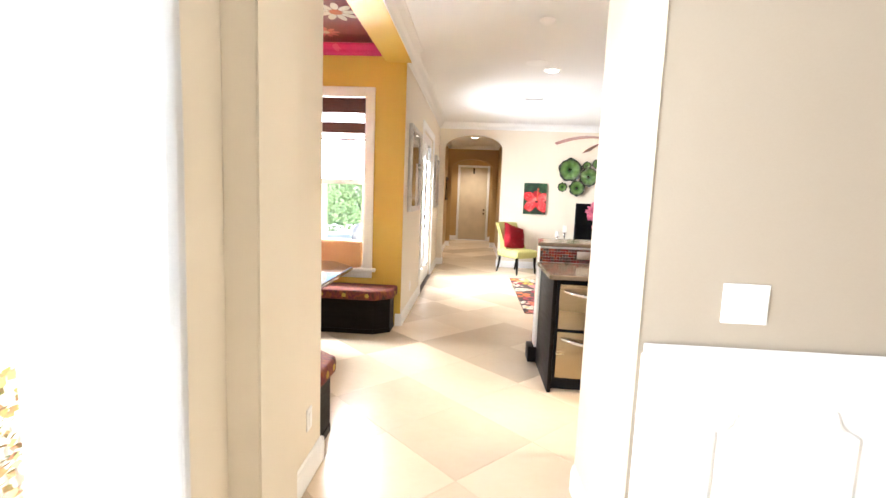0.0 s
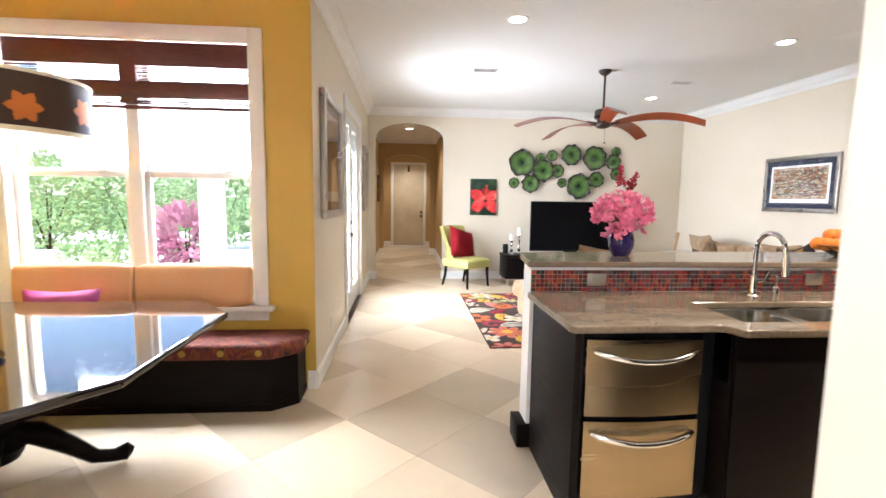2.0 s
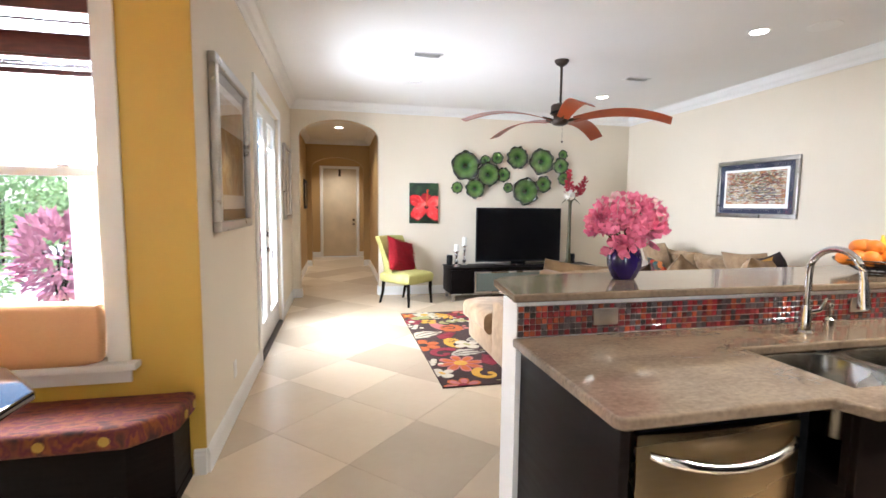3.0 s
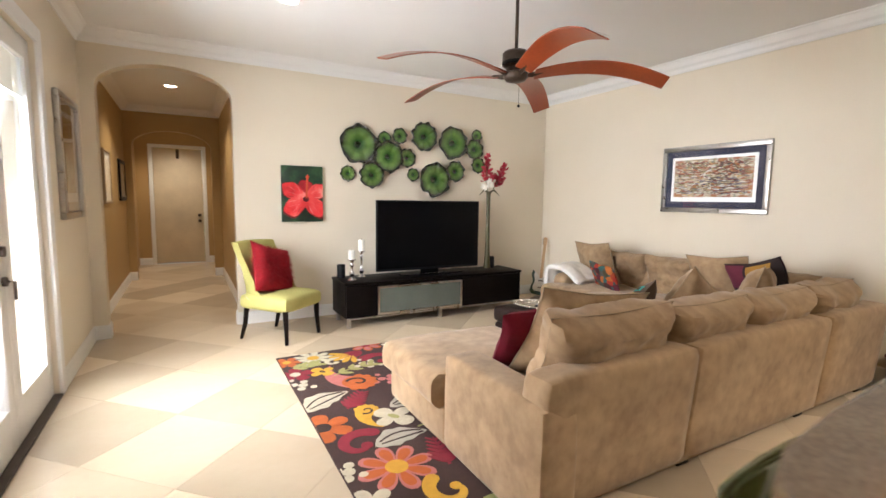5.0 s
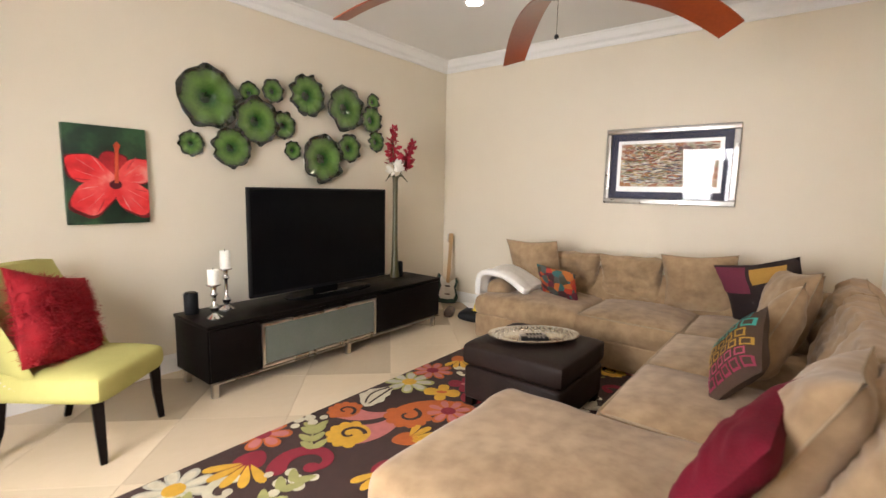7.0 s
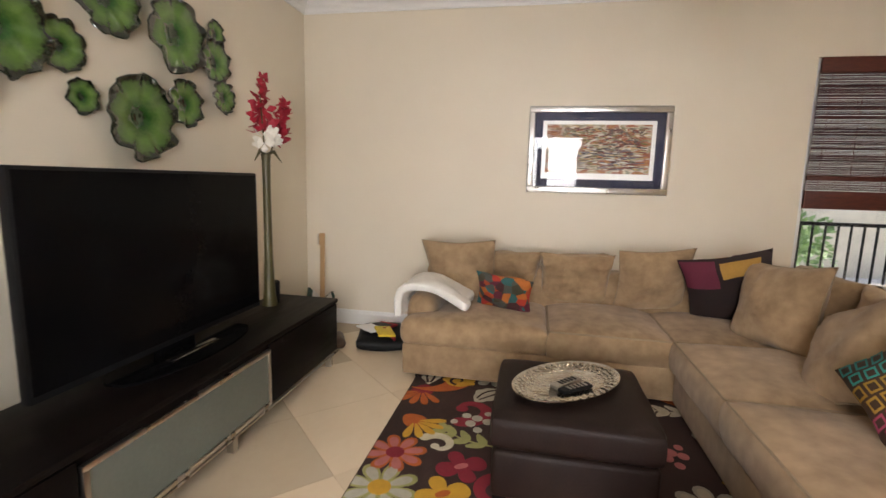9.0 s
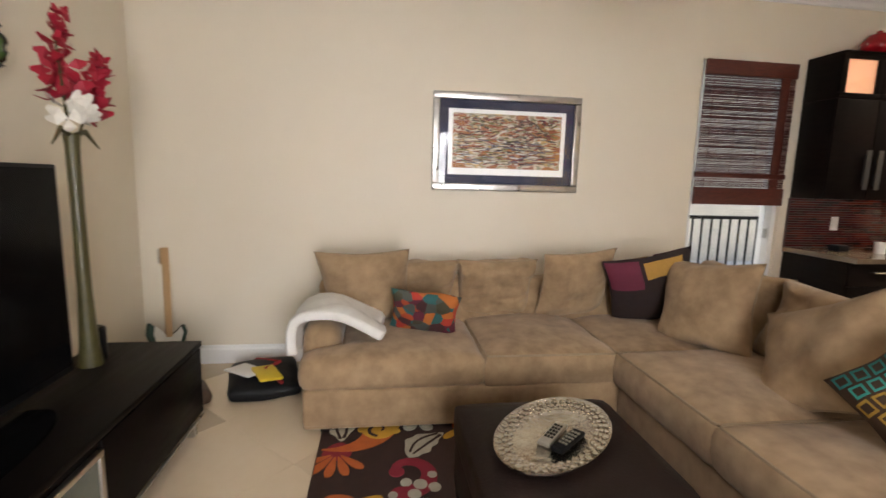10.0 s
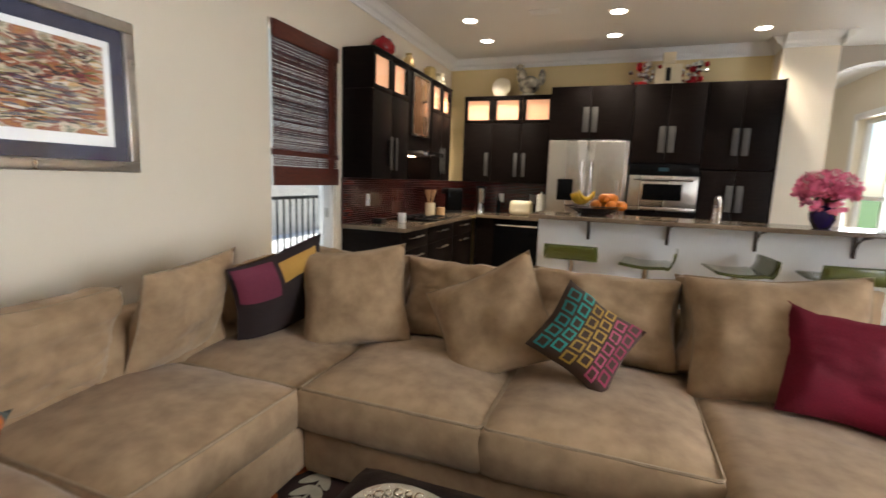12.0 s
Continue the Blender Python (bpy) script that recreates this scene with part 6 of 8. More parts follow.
for x in (1.935, 3.25):
    o = thing("outlet", pose(x, 5.359, 0.992), "steel outlet plate set in the mosaic", "outlet", "bar outlets")
    part("plate", bx(B(), -0.055, 0.055, -0.008, 0, -0.034, 0.034, 0.003), STEEL, o)
    part("socket", bx(B(), -0.03, 0.03, -0.010, -0.007, -0.016, 0.016, 0.002), SILVER, o)
# iron brackets under the bar's overhang
for x in (1.95, 2.55, 3.15, 3.75):
    k = thing("bar_bracket", pose(x, 5.52, 0.015), "dark scrolled iron bracket under the bar top", "bracket", "bar brackets")
    part("arm", bx(B(), -0.012, 0.012, 0, 0.22, 1.030, 1.046, 0.002), BRONZE, k)
    part("upright", bx(B(), -0.012, 0.012, 0, 0.012, 0.87, 1.03, 0.002), BRONZE, k)
    part("scroll", tube(B(), [(0, 0.012 + 0.17 * (1 - math.cos(radians(9 * i))), 0.885 + 0.145 * math.sin(radians(9 * i))) for i in range(11)], 0.008, 6), BRONZE, k)

# end panel, drawer dishwasher, sink cabinet
solo("cabinet_panel", bx(B(), 1.575, 1.605, 4.70, 5.36, 0, 0.884, 0.003), ESPRESSO, Matrix(), "espresso end panel of the sink run", "cabinet panel")
dw = thing("drawer_dishwasher", pose(1.885, 4.715, 0), "two-drawer stainless dishwasher under the counter", "dishwasher")
part("carcass", bx(B(), -0.275, 0.345, 0.03, 0.60, 0.09, 0.884, 0.003), BLACKM, dw)
part("toe_kick", bx(B(), -0.275, 0.345, 0.07, 0.5, 0, 0.09), BLACKM, dw)
part("control_strip", bx(B(), -0.255, 0.265, -0.004, 0.03, 0.848, 0.879, 0.004), BLACKG, dw)
for z0, z1 in ((0.505, 0.846), (0.125, 0.480)):
    bm = B()
    for i in range(13):
        bow = 0.016 * math.sin(math.pi * i / 12)
        for z in (z0, z1):
            bm.verts.new((-0.255 + 0.52 * i / 12, -0.008 - bow, z))
    bm.verts.ensure_lookup_table()
    skin = [bm.faces.new((bm.verts[2 * i], bm.verts[2 * i + 2], bm.verts[2 * i + 3], bm.verts[2 * i + 1])) for i in range(12)]
    r = bmesh.ops.extrude_face_region(bm, geom=skin)
    for e in r["geom"]:
        if isinstance(e, bmesh.types.BMVert):
            e.co.y = 0.03
    d = part("drawer_front", bm, STEELW, dw, "brushed stainless drawer with a bowed face")
    pts = [(-0.225 + 0.46 * i / 14, -0.020 - 0.052 * math.sin(math.pi * i / 14) ** 0.6, z1 - 0.050 - 0.030 * math.sin(math.pi * i / 14)) for i in range(15)]
    part("handle", tube(B(), pts, [0.010] + [0.0135] * 13 + [0.010], 10), CHROME, d, "bowed steel handle")
part("gap_strip", bx(B(), -0.25, 0.26, -0.002, 0.03, 0.483, 0.502), BLACKG, dw)


PLATEH = surf("brushed_plate", (0.10, 0.095, 0.09), (0.07, 0.066, 0.063), 0.5, 0.5, scale=6, fine=80)


def base_cabinet(x0, x1, y0, y1, label, handles=2, m=Matrix(), zt=0.884, box_top=None):
    c = thing("base_cabinet", m @ pose((x0 + x1) / 2, y0, 0), label, "cabinet", "espresso base cabinets")
    w, d = (x1 - x0) / 2, y1 - y0
    part("body", bx(B(), -w, w, 0.02, d, 0.10, box_top or zt, 0.002), ESPRESSO, c)
    if box_top:
        part("face_rail", bx(B(), -w, w, 0.02, 0.04, box_top, zt), ESPRESSO, c)
    part("toe_kick", bx(B(), -w, w, 0.07, d, 0, 0.10), BLACKM, c)
    for k in range(handles):
        a, b = -w + 2 * w * k / handles + 0.003, -w + 2 * w * (k + 1) / handles - 0.003
        dr = part("door", bx(B(), a, b, 0, 0.02, 0.105, zt - 0.006, 0.003), ESPRESSO, c)
        hx = b - 0.05 if k % 2 == 0 else a + 0.05
        part("handle", tube(B(), [(hx, 0, 0.62), (hx, -0.03, 0.62), (hx, -0.03, 0.78), (hx, 0, 0.78)], 0.006, 6), STEEL, dr, "brushed steel bar handle")
    return c


base_cabinet(2.24, 3.40, 4.62, 5.36, "espresso sink cabinet with bar handles", 2, box_top=0.66)
base_cabinet(3.41, 4.16, 4.70, 5.36, "espresso base cabinet at the end of the sink run", 1)

sink = thing("sink", pose(2.75, 4.90, 0.92), "double-bowl stainless sink in the granite counter", "sink")
for cx, rx, ry in ((-0.225, 0.19, 0.19), (0.20, 0.215, 0.19)):
    bm = B()
    rings = []
    for r, z in ((1.22, -0.038 - 0.003 * (cx > 0)), (1.01, -0.036), (0.985, -0.045), (0.95, -0.19), (0.88, -0.205), (0.15, -0.21), (0.0, 0.0)):
        pts = []
        for i in range(40):
            a = 2 * math.pi * i / 40
            c, s = math.cos(a), math.sin(a)
            p = 2 / 3.2
            pts.append(bm.verts.new((cx + r * rx * math.copysign(abs(c) ** p, c), r * ry * math.copysign(abs(s) ** p, s), z)) if r else None)
        rings.append(pts)
    for p, q in zip(rings[:-1], rings[1:-1]):
        for i in range(40):
            bm.faces.new((p[i], p[(i + 1) % 40], q[(i + 1) % 40], q[i]))
    bm.faces.new(rings[-2])
    part("bowl", bm, surf("sink_steel", (0.30, 0.28, 0.25), (0.20, 0.19, 0.17), 0.25, 1.0, scale=4, fine=60), sink, "stainless bowl")
tap = thing("faucet", pose(2.75, 5.20, 0.92), "chrome pull-down gooseneck faucet", "faucet")
part("base", lathe(B(), [(0.0, 0), (0.032, 0), (0.032, 0.012), (0.024, 0.02), (0.020, 0.10), (0.017, 0.12), (0.0, 0.12)], 20), CHROME, tap)
pts = [(0, 0, 0.11), (0, 0, 0.26)] + [(0.0, -0.10 + 0.10 * math.cos(radians(a)), 0.26 + 0.10 * math.sin(radians(a))) for a in range(15, 166, 15)] + [(0, -0.203, 0.25)]
part("neck", tube(B(), pts, 0.013, 12), CHROME, tap)
part("spray_head", tube(B(), [(0, -0.203, 0.255), (0, -0.207, 0.20), (0, -0.212, 0.15)], [0.014, 0.018, 0.021], 12), CHROME, tap)
part("lever", tube(B(), [(0.02, 0, 0.09), (0.06, -0.01, 0.10), (0.085, -0.012, 0.15)], [0.010, 0.008, 0.006], 8), CHROME, tap)
solo("soap_dispenser", lathe(B(), [(0.0, 0), (0.02, 0), (0.02, 0.05), (0.009, 0.06), (0.009, 0.10), (0.014, 0.105), (0.014, 0.12), (0.0, 0.12)], 16), CHROME, pose(2.90, 5.22, 0.92), "small chrome soap dispenser by the faucet", "soap dispenser")

# flowers and fruit on the bar
fl = thing("flower_vase", pose(2.20, 5.64, 1.095), "cobalt glass vase full of pink flowers on the bar", "vase")
part("vase", lathe(B(), [(0.0, 0), (0.045, 0), (0.055, 0.01), (0.076, 0.06), (0.080, 0.10), (0.070, 0.14), (0.052, 0.16), (0.060, 0.175), (0.053, 0.175), (0.045, 0.155), (0.0, 0.15)], 32), BLUEGL, fl)
rs = random.Random(9)
bmp, bmw, bms = B(), B(), B()
for i in range(330):
    a, e = rs.uniform(0, 6.283), math.asin(rs.uniform(-0.25, 1.0))
    r = rs.uniform(0.75, 1.05)
    c = Vector((0.168 * r * math.cos(a) * math.cos(e), 0.165 * r * math.sin(a) * math.cos(e), 0.255 + 0.125 * r * math.sin(e)))
    blossom(bmw if rs.random() < 0.28 and c.z > 0.28 else bmp, c, rs.uniform(0.026, 0.045), rs)
    if i % 6 == 0:
        tube(bms, [(0, 0, 0.15), tuple(c * 0.6 + Vector((0, 0, 0.08))), tuple(c)], 0.003, 5)
for i in range(14):
    a = rs.uniform(0, 6.283)
    blossom(bmp, Vector((0.12 * math.cos(a), 0.10 * math.sin(a), 0.14 + rs.uniform(0, 0.05))), 0.05, rs)
part("pink_bouquet", bmp, PETALP, fl, "pink silk blooms", "stuff", False)
part("pale_bouquet", bmw, PETALW, fl, "pale pink blooms", "stuff", False)
part("stems", bms, STEMG, fl)

bowl = thing("fruit_bowl", pose(3.72, 5.60, 1.095), "dark wire fruit bowl on the bar", "bowl")
bm = B()
for r, z in ((0.10, 0.008), (0.17, 0.045), (0.235, 0.075)):
    tube(bm, [(r * math.cos(2 * math.pi * i / 32), 0.75 * r * math.sin(2 * math.pi * i / 32), z) for i in range(32)], 0.005, 6, True)
for i in range(20):
    a = 2 * math.pi * i / 20
    tube(bm, [(r * math.cos(a), 0.75 * r * math.sin(a), z) for r, z in ((0.10, 0.008), (0.17, 0.045), (0.235, 0.075))], 0.003, 5)
part("wire_basket", bm, BRONZE, bowl)
part("platter", lathe(B(), [(0.0, 0.02), (0.10, 0.02), (0.20, 0.06), (0.205, 0.064), (0.10, 0.028), (0.0, 0.028)], 32), BRONZE, bowl)
rs = random.Random(2)
for i in range(11):
    b = B()
    bmesh.ops.create_uvsphere(b, u_segments=16, v_segments=10, radius=0.044)
    bmesh.ops.scale(b, vec=(1, 1, 0.93), verts=b.verts)
    a = i * 2.4
    r = 0.035 * math.sqrt(i)
    solo("orange_fruit", b, ORANGE, pose(3.64 - 0.03 + r * math.cos(a), 5.60 + 0.7 * r * math.sin(a), 1.180 + (0.055 if i < 4 else 0)), "ripe orange in the fruit bowl", "fruit", "oranges")
for i in range(4):
    pts = [(0.09 * math.cos(radians(200 + 14 * k)), 0.02 * i, 0.11 + 0.10 * math.sin(radians(200 + 14 * k)) + 0.01 * i) for k in range(11)]
    solo("banana", tube(B(), pts, [0.006, 0.013, 0.018, 0.019, 0.019, 0.019, 0.019, 0.018, 0.016, 0.011, 0.006], 8), BANANA, pose(3.83, 5.58, 1.185, 0, 0, 25 + 8 * i), "yellow banana in the fruit bowl", "fruit", "bananas")


# bar stools
def stool(x, y, rz):
    s = thing("bar_stool", pose(x, y, 0, 0, 0, rz), "chrome bar stool with a low olive acrylic back", "bar stool", "bar stools")
    part("base", lathe(B(), [(0.0, 0), (0.21, 0), (0.21, 0.008), (0.05, 0.03), (0.03, 0.05), (0.0, 0.05)], 32), CHROME, s)
    part("column", cyl(B(), 0.026, 0.022, 0.04, 0.765, 16), CHROME, s)
    part("footrest", tube(B(), [(0.14 * math.cos(2 * math.pi * i / 24), 0.14 * math.sin(2 * math.pi * i / 24), 0.26) for i in range(24)], 0.010, 8, True), CHROME, s)
    bm = B()
    rows = []
    for i in range(17):
        t = i / 16
        if t < 0.62:
            y2, z2 = -0.17 + 0.33 * t / 0.62, 0.775 - 0.015 * math.sin(math.pi * t / 0.62)
        else:
            a = (t - 0.62) / 0.38
            y2, z2 = 0.16 + 0.05 * math.sin(a * 1.6), 0.765 + 0.12 * a ** 1.3
        rows.append([bm.verts.new((0.20 * math.copysign(1, u) * abs(u) ** 0.9 * (1 - 0.12 * max(0, t - 0.8)), y2 - 0.03 * u * u * max(0, t - 0.62), z2)) for u in (-1, -0.6, 0, 0.6, 1)])
    for p, q in zip(rows, rows[1:]):
        for k in range(4):
            bm.faces.new((p[k], p[k + 1], q[k + 1], q[k]))
    st = part("seat_shell", bm, OLIVEG, s, "olive acrylic seat shell")
    sl = st.modifiers.new("thickness", "SOLIDIFY")
    sl.thickness = 0.014
    return s


for x, y, rz in ((3.85, 5.80, 0), (3.31, 5.86, 82), (2.73, 5.86, 95), (2.10, 5.80, 4)):
    stool(x, y, rz)

# ---- kitchen ----
def tall_unit(x0, x1, z0, z1, label, doors, hz, y0=3.84, y1=3.20):
    c = thing("wall_cabinet", pose((x0 + x1) / 2, y0, z0), label, "cabinet", "espresso tall cabinets")
    w, h = (x1 - x0) / 2, z1 - z0
    part("body", bx(B(), -w, w, y1 - y0 + 0.003, -0.02, 0, h, 0.002), ESPRESSO, c)
    for k in range(doors):
        a, b = -w + 2 * w * k / doors + 0.002, -w + 2 * w * (k + 1) / doors - 0.002
        d = part("door", bx(B(), a, b, -0.02, 0, 0.003, h - 0.003, 0.003), ESPRESSO, c)
        hx = (b - 0.045) if (doors > 1 and k == 0) else (a + 0.045)
        part("handle", bx(bx(B(), hx - 0.032, hx + 0.032, 0.022, 0.032, hz, hz + 0.28, 0.002), hx - 0.012, hx + 0.012, 0.0, 0.024, hz + 0.03, hz + 0.25), PLATEH, d, "flat brushed plate handle")
    return c


tall_unit(3.455, 4.37, 1.86, 2.46, "espresso cabinet over the refrigerator", 2, 0.08)
tall_unit(2.735, 3.45, 1.60, 2.46, "espresso cabinet over the wall oven", 2, 0.12)
tall_unit(2.735, 3.45, 0.0, 1.07, "espresso cabinet under the wall oven", 2, 0.6)
tall_unit(2.05, 2.73, 1.545, 2.46, "tall espresso pantry cabinet, upper part", 2, 0.15)
tall_unit(2.05, 2.73, 0.0, 1.54, "tall espresso pantry cabinet, lower part", 2, 1.10)
solo("cabinet_panel", bx(B(), 2.036, 2.049, 3.21, 3.85, 0, 2.47, 0.002), ESPRESSO, Matrix(), "espresso end panel of the pantry", "cabinet panel")

fr = thing("refrigerator", pose(3.91, 3.87, 0), "stainless french-door refrigerator between dark cabinets", "refrigerator")
part("case", bx(B(), -0.44, 0.44, -0.65, -0.06, 0.01, 1.845, 0.005), BLACKM, fr)
for x0, x1, z0, z1 in ((-0.445, -0.002, 0.72, 1.845), (0.002, 0.445, 0.72, 1.845), (-0.445, 0.445, 0.06, 0.71)):
    d = part("door", bx(B(), x0, x1, -0.06, 0.0, z0, z1, 0.012, 3), STEEL, fr, "brushed steel door")
    if z0 > 0.5:
        hx = -0.05 if x0 < -0.1 else 0.05
        part("handle", tube(B(), [(hx, 0, 0.85), (hx, 0.05, 0.87), (hx, 0.05, 1.60), (hx, 0, 1.62)], 0.012, 8), STEEL, d)
    else:
        part("handle", tube(B(), [(-0.36, 0, 0.64), (-0.34, 0.05, 0.64), (0.34, 0.05, 0.64), (0.36, 0, 0.64)], 0.012, 8), STEEL, d)
part("dispenser", bx(B(), 0.14, 0.32, -0.002, 0.004, 1.15, 1.40, 0.003), BLACKG, fr, "dark water dispenser")

ov = thing("wall_oven", pose(3.09, 3.86, 1.075), "stainless wall oven with a dark control strip", "oven")
part("face", bx(B(), -0.352, 0.352, -0.35, -0.005, 0.0, 0.52, 0.004), BLACKM, ov)
part("control_panel", bx(B(), -0.352, 0.352, -0.005, 0.006, 0.40, 0.52, 0.003), BLACKG, ov)
d = part("oven_door", bx(B(), -0.352, 0.352, -0.005, 0.02, 0.05, 0.39, 0.006), STEEL, ov)
part("oven_window", bx(B(), -0.20, 0.20, 0.0205, 0.024, 0.12, 0.30, 0.003), BLACKG, d)
part("handle", tube(B(), [(-0.30, 0.02, 0.345), (-0.29, 0.06, 0.345), (0.29, 0.06, 0.345), (0.30, 0.02, 0.345)], 0.011, 8), CHROME, d)
part("vent_strip", bx(B(), -0.352, 0.352, -0.005, 0.004, 0.0, 0.045, 0.002), STEEL, ov)
part("display", bx(B(), -0.05, 0.05, 0.0065, 0.008, 0.44, 0.48), surf("display", (0.02, 0.05, 0.07), None, 0.1), ov)


def glazed_upper(m, w, label, panes, glow=True, hood=False):
    """A wall cabinet with lit glass at the top; local +y is the front, 0.33 deep, 1.10 high."""
    c = thing("wall_cabinet", m, label, "cabinet", "lit wall cabinets")
    bm = bx(B(), -w, w, -0.30, -0.02, 0, 0.76, 0.002)
    bx(bm, -w, w, -0.30, -0.29, 0.76, 1.08)
    bx(bm, -w, -w + 0.018, -0.29, -0.02, 0.76, 1.08)
    bx(bm, w - 0.018, w, -0.29, -0.02, 0.76, 1.08)
    bx(bm, -w, w, -0.30, 0.01, 1.08, 1.10, 0.002)
    part("body", bm, ESPRESSO, c)
    # an emissive sheet just behind the panes stands in for lamps inside
    part("glow_sheet", bx(B(), -w + 0.02, w - 0.02, -0.060, -0.050, 0.77, 1.07), GLOW, c, "warm glowing sheet behind the panes, in place of cabinet lights")
    for k in range(panes):
        a, b = -w + 2 * w * k / panes + 0.002, -w + 2 * w * (k + 1) / panes - 0.002
        d = part("door", bx(B(), a, b, -0.02, 0, 0.003, 0.755, 0.003), ESPRESSO, c)
        hx = (b - 0.05) if k == 0 else (a + 0.05)
        part("handle", bx(bx(B(), hx - 0.022, hx + 0.022, 0.022, 0.030, 0.08, 0.38, 0.002), hx - 0.008, hx + 0.008, 0.0, 0.024, 0.11, 0.35), PLATEH, d, "flat brushed plate handle")
        bm = B()
        for e in ((a, b, 0.76, 0.80), (a, b, 1.045, 1.08), (a, a + 0.05, 0.80, 1.045), (b - 0.05, b, 0.80, 1.045)):
            bx(bm, e[0], e[1], -0.02, 0, e[2], e[3], 0.002)
        f = part("glass_door", bm, ESPRESSO, c)
        g = part("pane", bx(B(), a + 0.05, b - 0.05, -0.012, -0.008, 0.80, 1.045), CLEAR, f)
        g.visible_shadow = False
    return c


glazed_upper(pose(5.55, 5.63, 1.33, 0, 0, 90), 0.365, "espresso wall cabinet with lit glass tops beside the hood", 2)
glazed_upper(pose(5.55, 4.33, 1.33, 0, 0, 90), 0.315, "espresso wall cabinet with lit glass tops in the corner", 2)
glazed_upper(pose(4.96, 3.53, 1.33), 0.58, "espresso wall cabinet with three lit panes", 3)

hood = thing("range_hood", pose(5.86, 4.955, 0), "dark hood bay with a bronze glass panel and steel canopy", "range hood")
part("cabinet_body", bx(B(), -0.30, -0.003, -0.30, 0.30, 1.62, 2.41, 0.003), ESPRESSO, hood)
part("cabinet_top", bx(B(), -0.32, -0.003, -0.305, 0.305, 2.41, 2.43, 0.002), ESPRESSO, hood)
gp = part("glass_panel", bx(B(), -0.312, -0.301, -0.20, 0.20, 1.80, 2.37, 0.002), surf("bronze_glass", (0.16, 0.085, 0.045), (0.11, 0.058, 0.032), 0.14, scale=2, bump=0.0, coat=0.4), hood, "bronze glass panel in a steel frame")
bm = B()
for a in ((-0.22, 0.22, 2.37, 2.39), (-0.22, 0.22, 1.78, 1.80), (-0.22, -0.20, 1.80, 2.37), (0.20, 0.22, 1.80, 2.37)):
    bx(bm, -0.318, -0.300, a[0], a[1], a[2], a[3], 0.003)
part("panel_frame", bm, STEEL, gp)
part("canopy", bx(B(), -0.46, -0.003, -0.29, 0.29, 1.585, 1.618, 0.006), STEEL, hood, "slim steel canopy")
part("canopy_lip", bx(B(), -0.475, -0.462, -0.29, 0.29, 1.578, 1.622, 0.003), CHROME, hood)
part("hood_light", bx(B(), -0.16, -0.10, 0.10, 0.20, 1.580, 1.584), lit("hood_lamp", (1.0, 0.62, 0.40), 16.0), hood, "glowing hood light")
part("hood_light", bx(B(), -0.16, -0.10, -0.20, -0.10, 1.580, 1.584), lit("hood_lamp", (1.0, 0.62, 0.40), 16.0), hood, "glowing hood light")

# range run under the east uppers


def range_cabinet(y0, y1, label, drawers):
    c = thing("base_cabinet", pose(5.27, (y0 + y1) / 2, 0, 0, 0, -90), label, "cabinet", "espresso range cabinets")
    w = (y1 - y0) / 2
    part("body", bx(B(), -w, w, 0.02, 0.585, 0.10, 0.876, 0.002), ESPRESSO, c)
    part("toe_kick", bx(B(), -w, w, 0.08, 0.585, 0, 0.10), BLACKM, c)
    hs = [(0.70, 0.87), (0.41, 0.695), (0.105, 0.405)] if drawers else [(0.70, 0.87), (0.105, 0.695)]
    for z0, z1 in hs:
        d = part("drawer" if z1 - z0 < 0.4 else "door", bx(B(), -w + 0.003, w - 0.003, 0, 0.02, z0, z1, 0.003), ESPRESSO, c)
        zc3 = z1 - 0.06
        part("handle", tube(B(), [(-0.14, 0, zc3), (-0.14, -0.03, zc3), (0.14, -0.03, zc3), (0.14, 0, zc3)], 0.008, 6), STEEL, d)


for y0, y1, dr in ((5.36, 5.99, False), (4.60, 5.355, True), (3.86, 4.595, False)):
    range_cabinet(y0, y1, "espresso base cabinet of the range run with steel pulls", dr)
base = thing("base_cabinet", pose(4.81, 3.83, 0), "espresso base cabinet with a dark appliance front", "cabinet", "espresso range cabinets")
part("body", bx(B(), -0.43, 0.44, -0.62, -0.03, 0.10, 0.876, 0.002), ESPRESSO, base)
part("appliance_front", bx(B(), -0.42, 0.18, -0.03, 0.0, 0.12, 0.87, 0.004), BLACKG, base)
part("handle", tube(B(), [(-0.37, 0, 0.80), (-0.37, 0.04, 0.80), (0.13, 0.04, 0.80), (0.13, 0, 0.80)], 0.010, 8), STEEL, base)
kt = solo("countertop", slab(B(), [(5.22, 6.0), (5.22, 3.86), (4.375, 3.86), (4.375, 3.205), (5.855, 3.205), (5.855, 6.0)], 0.88, 0.915), GRANITE, Matrix(), "brown granite corner counter", "countertop", smooth=False)
bs = fixed("backsplash", bx(B(), 5.846, 5.858, 3.21, 6.0, 0.915, 1.33), surf("backsplash_bed", (0.10, 0.06, 0.055), None, 0.6), "dark red glass strip backsplash", "backsplash")
part("backsplash_bed", bx(B(), 4.38, 5.846, 3.203, 3.213, 0.915, 1.33), surf("backsplash_bed", (0.10, 0.06, 0.055), None, 0.6), bs)
BACKS = [surf("strip_glass_" + n, c, None, 0.15, scale=9, coat=0.4) for n, c in (("wine", (0.075, 0.012, 0.013)), ("brown", (0.055, 0.020, 0.017)), ("rust", (0.105, 0.020, 0.014)))]
strips = [B() for _ in BACKS]
rs = random.Random(17)
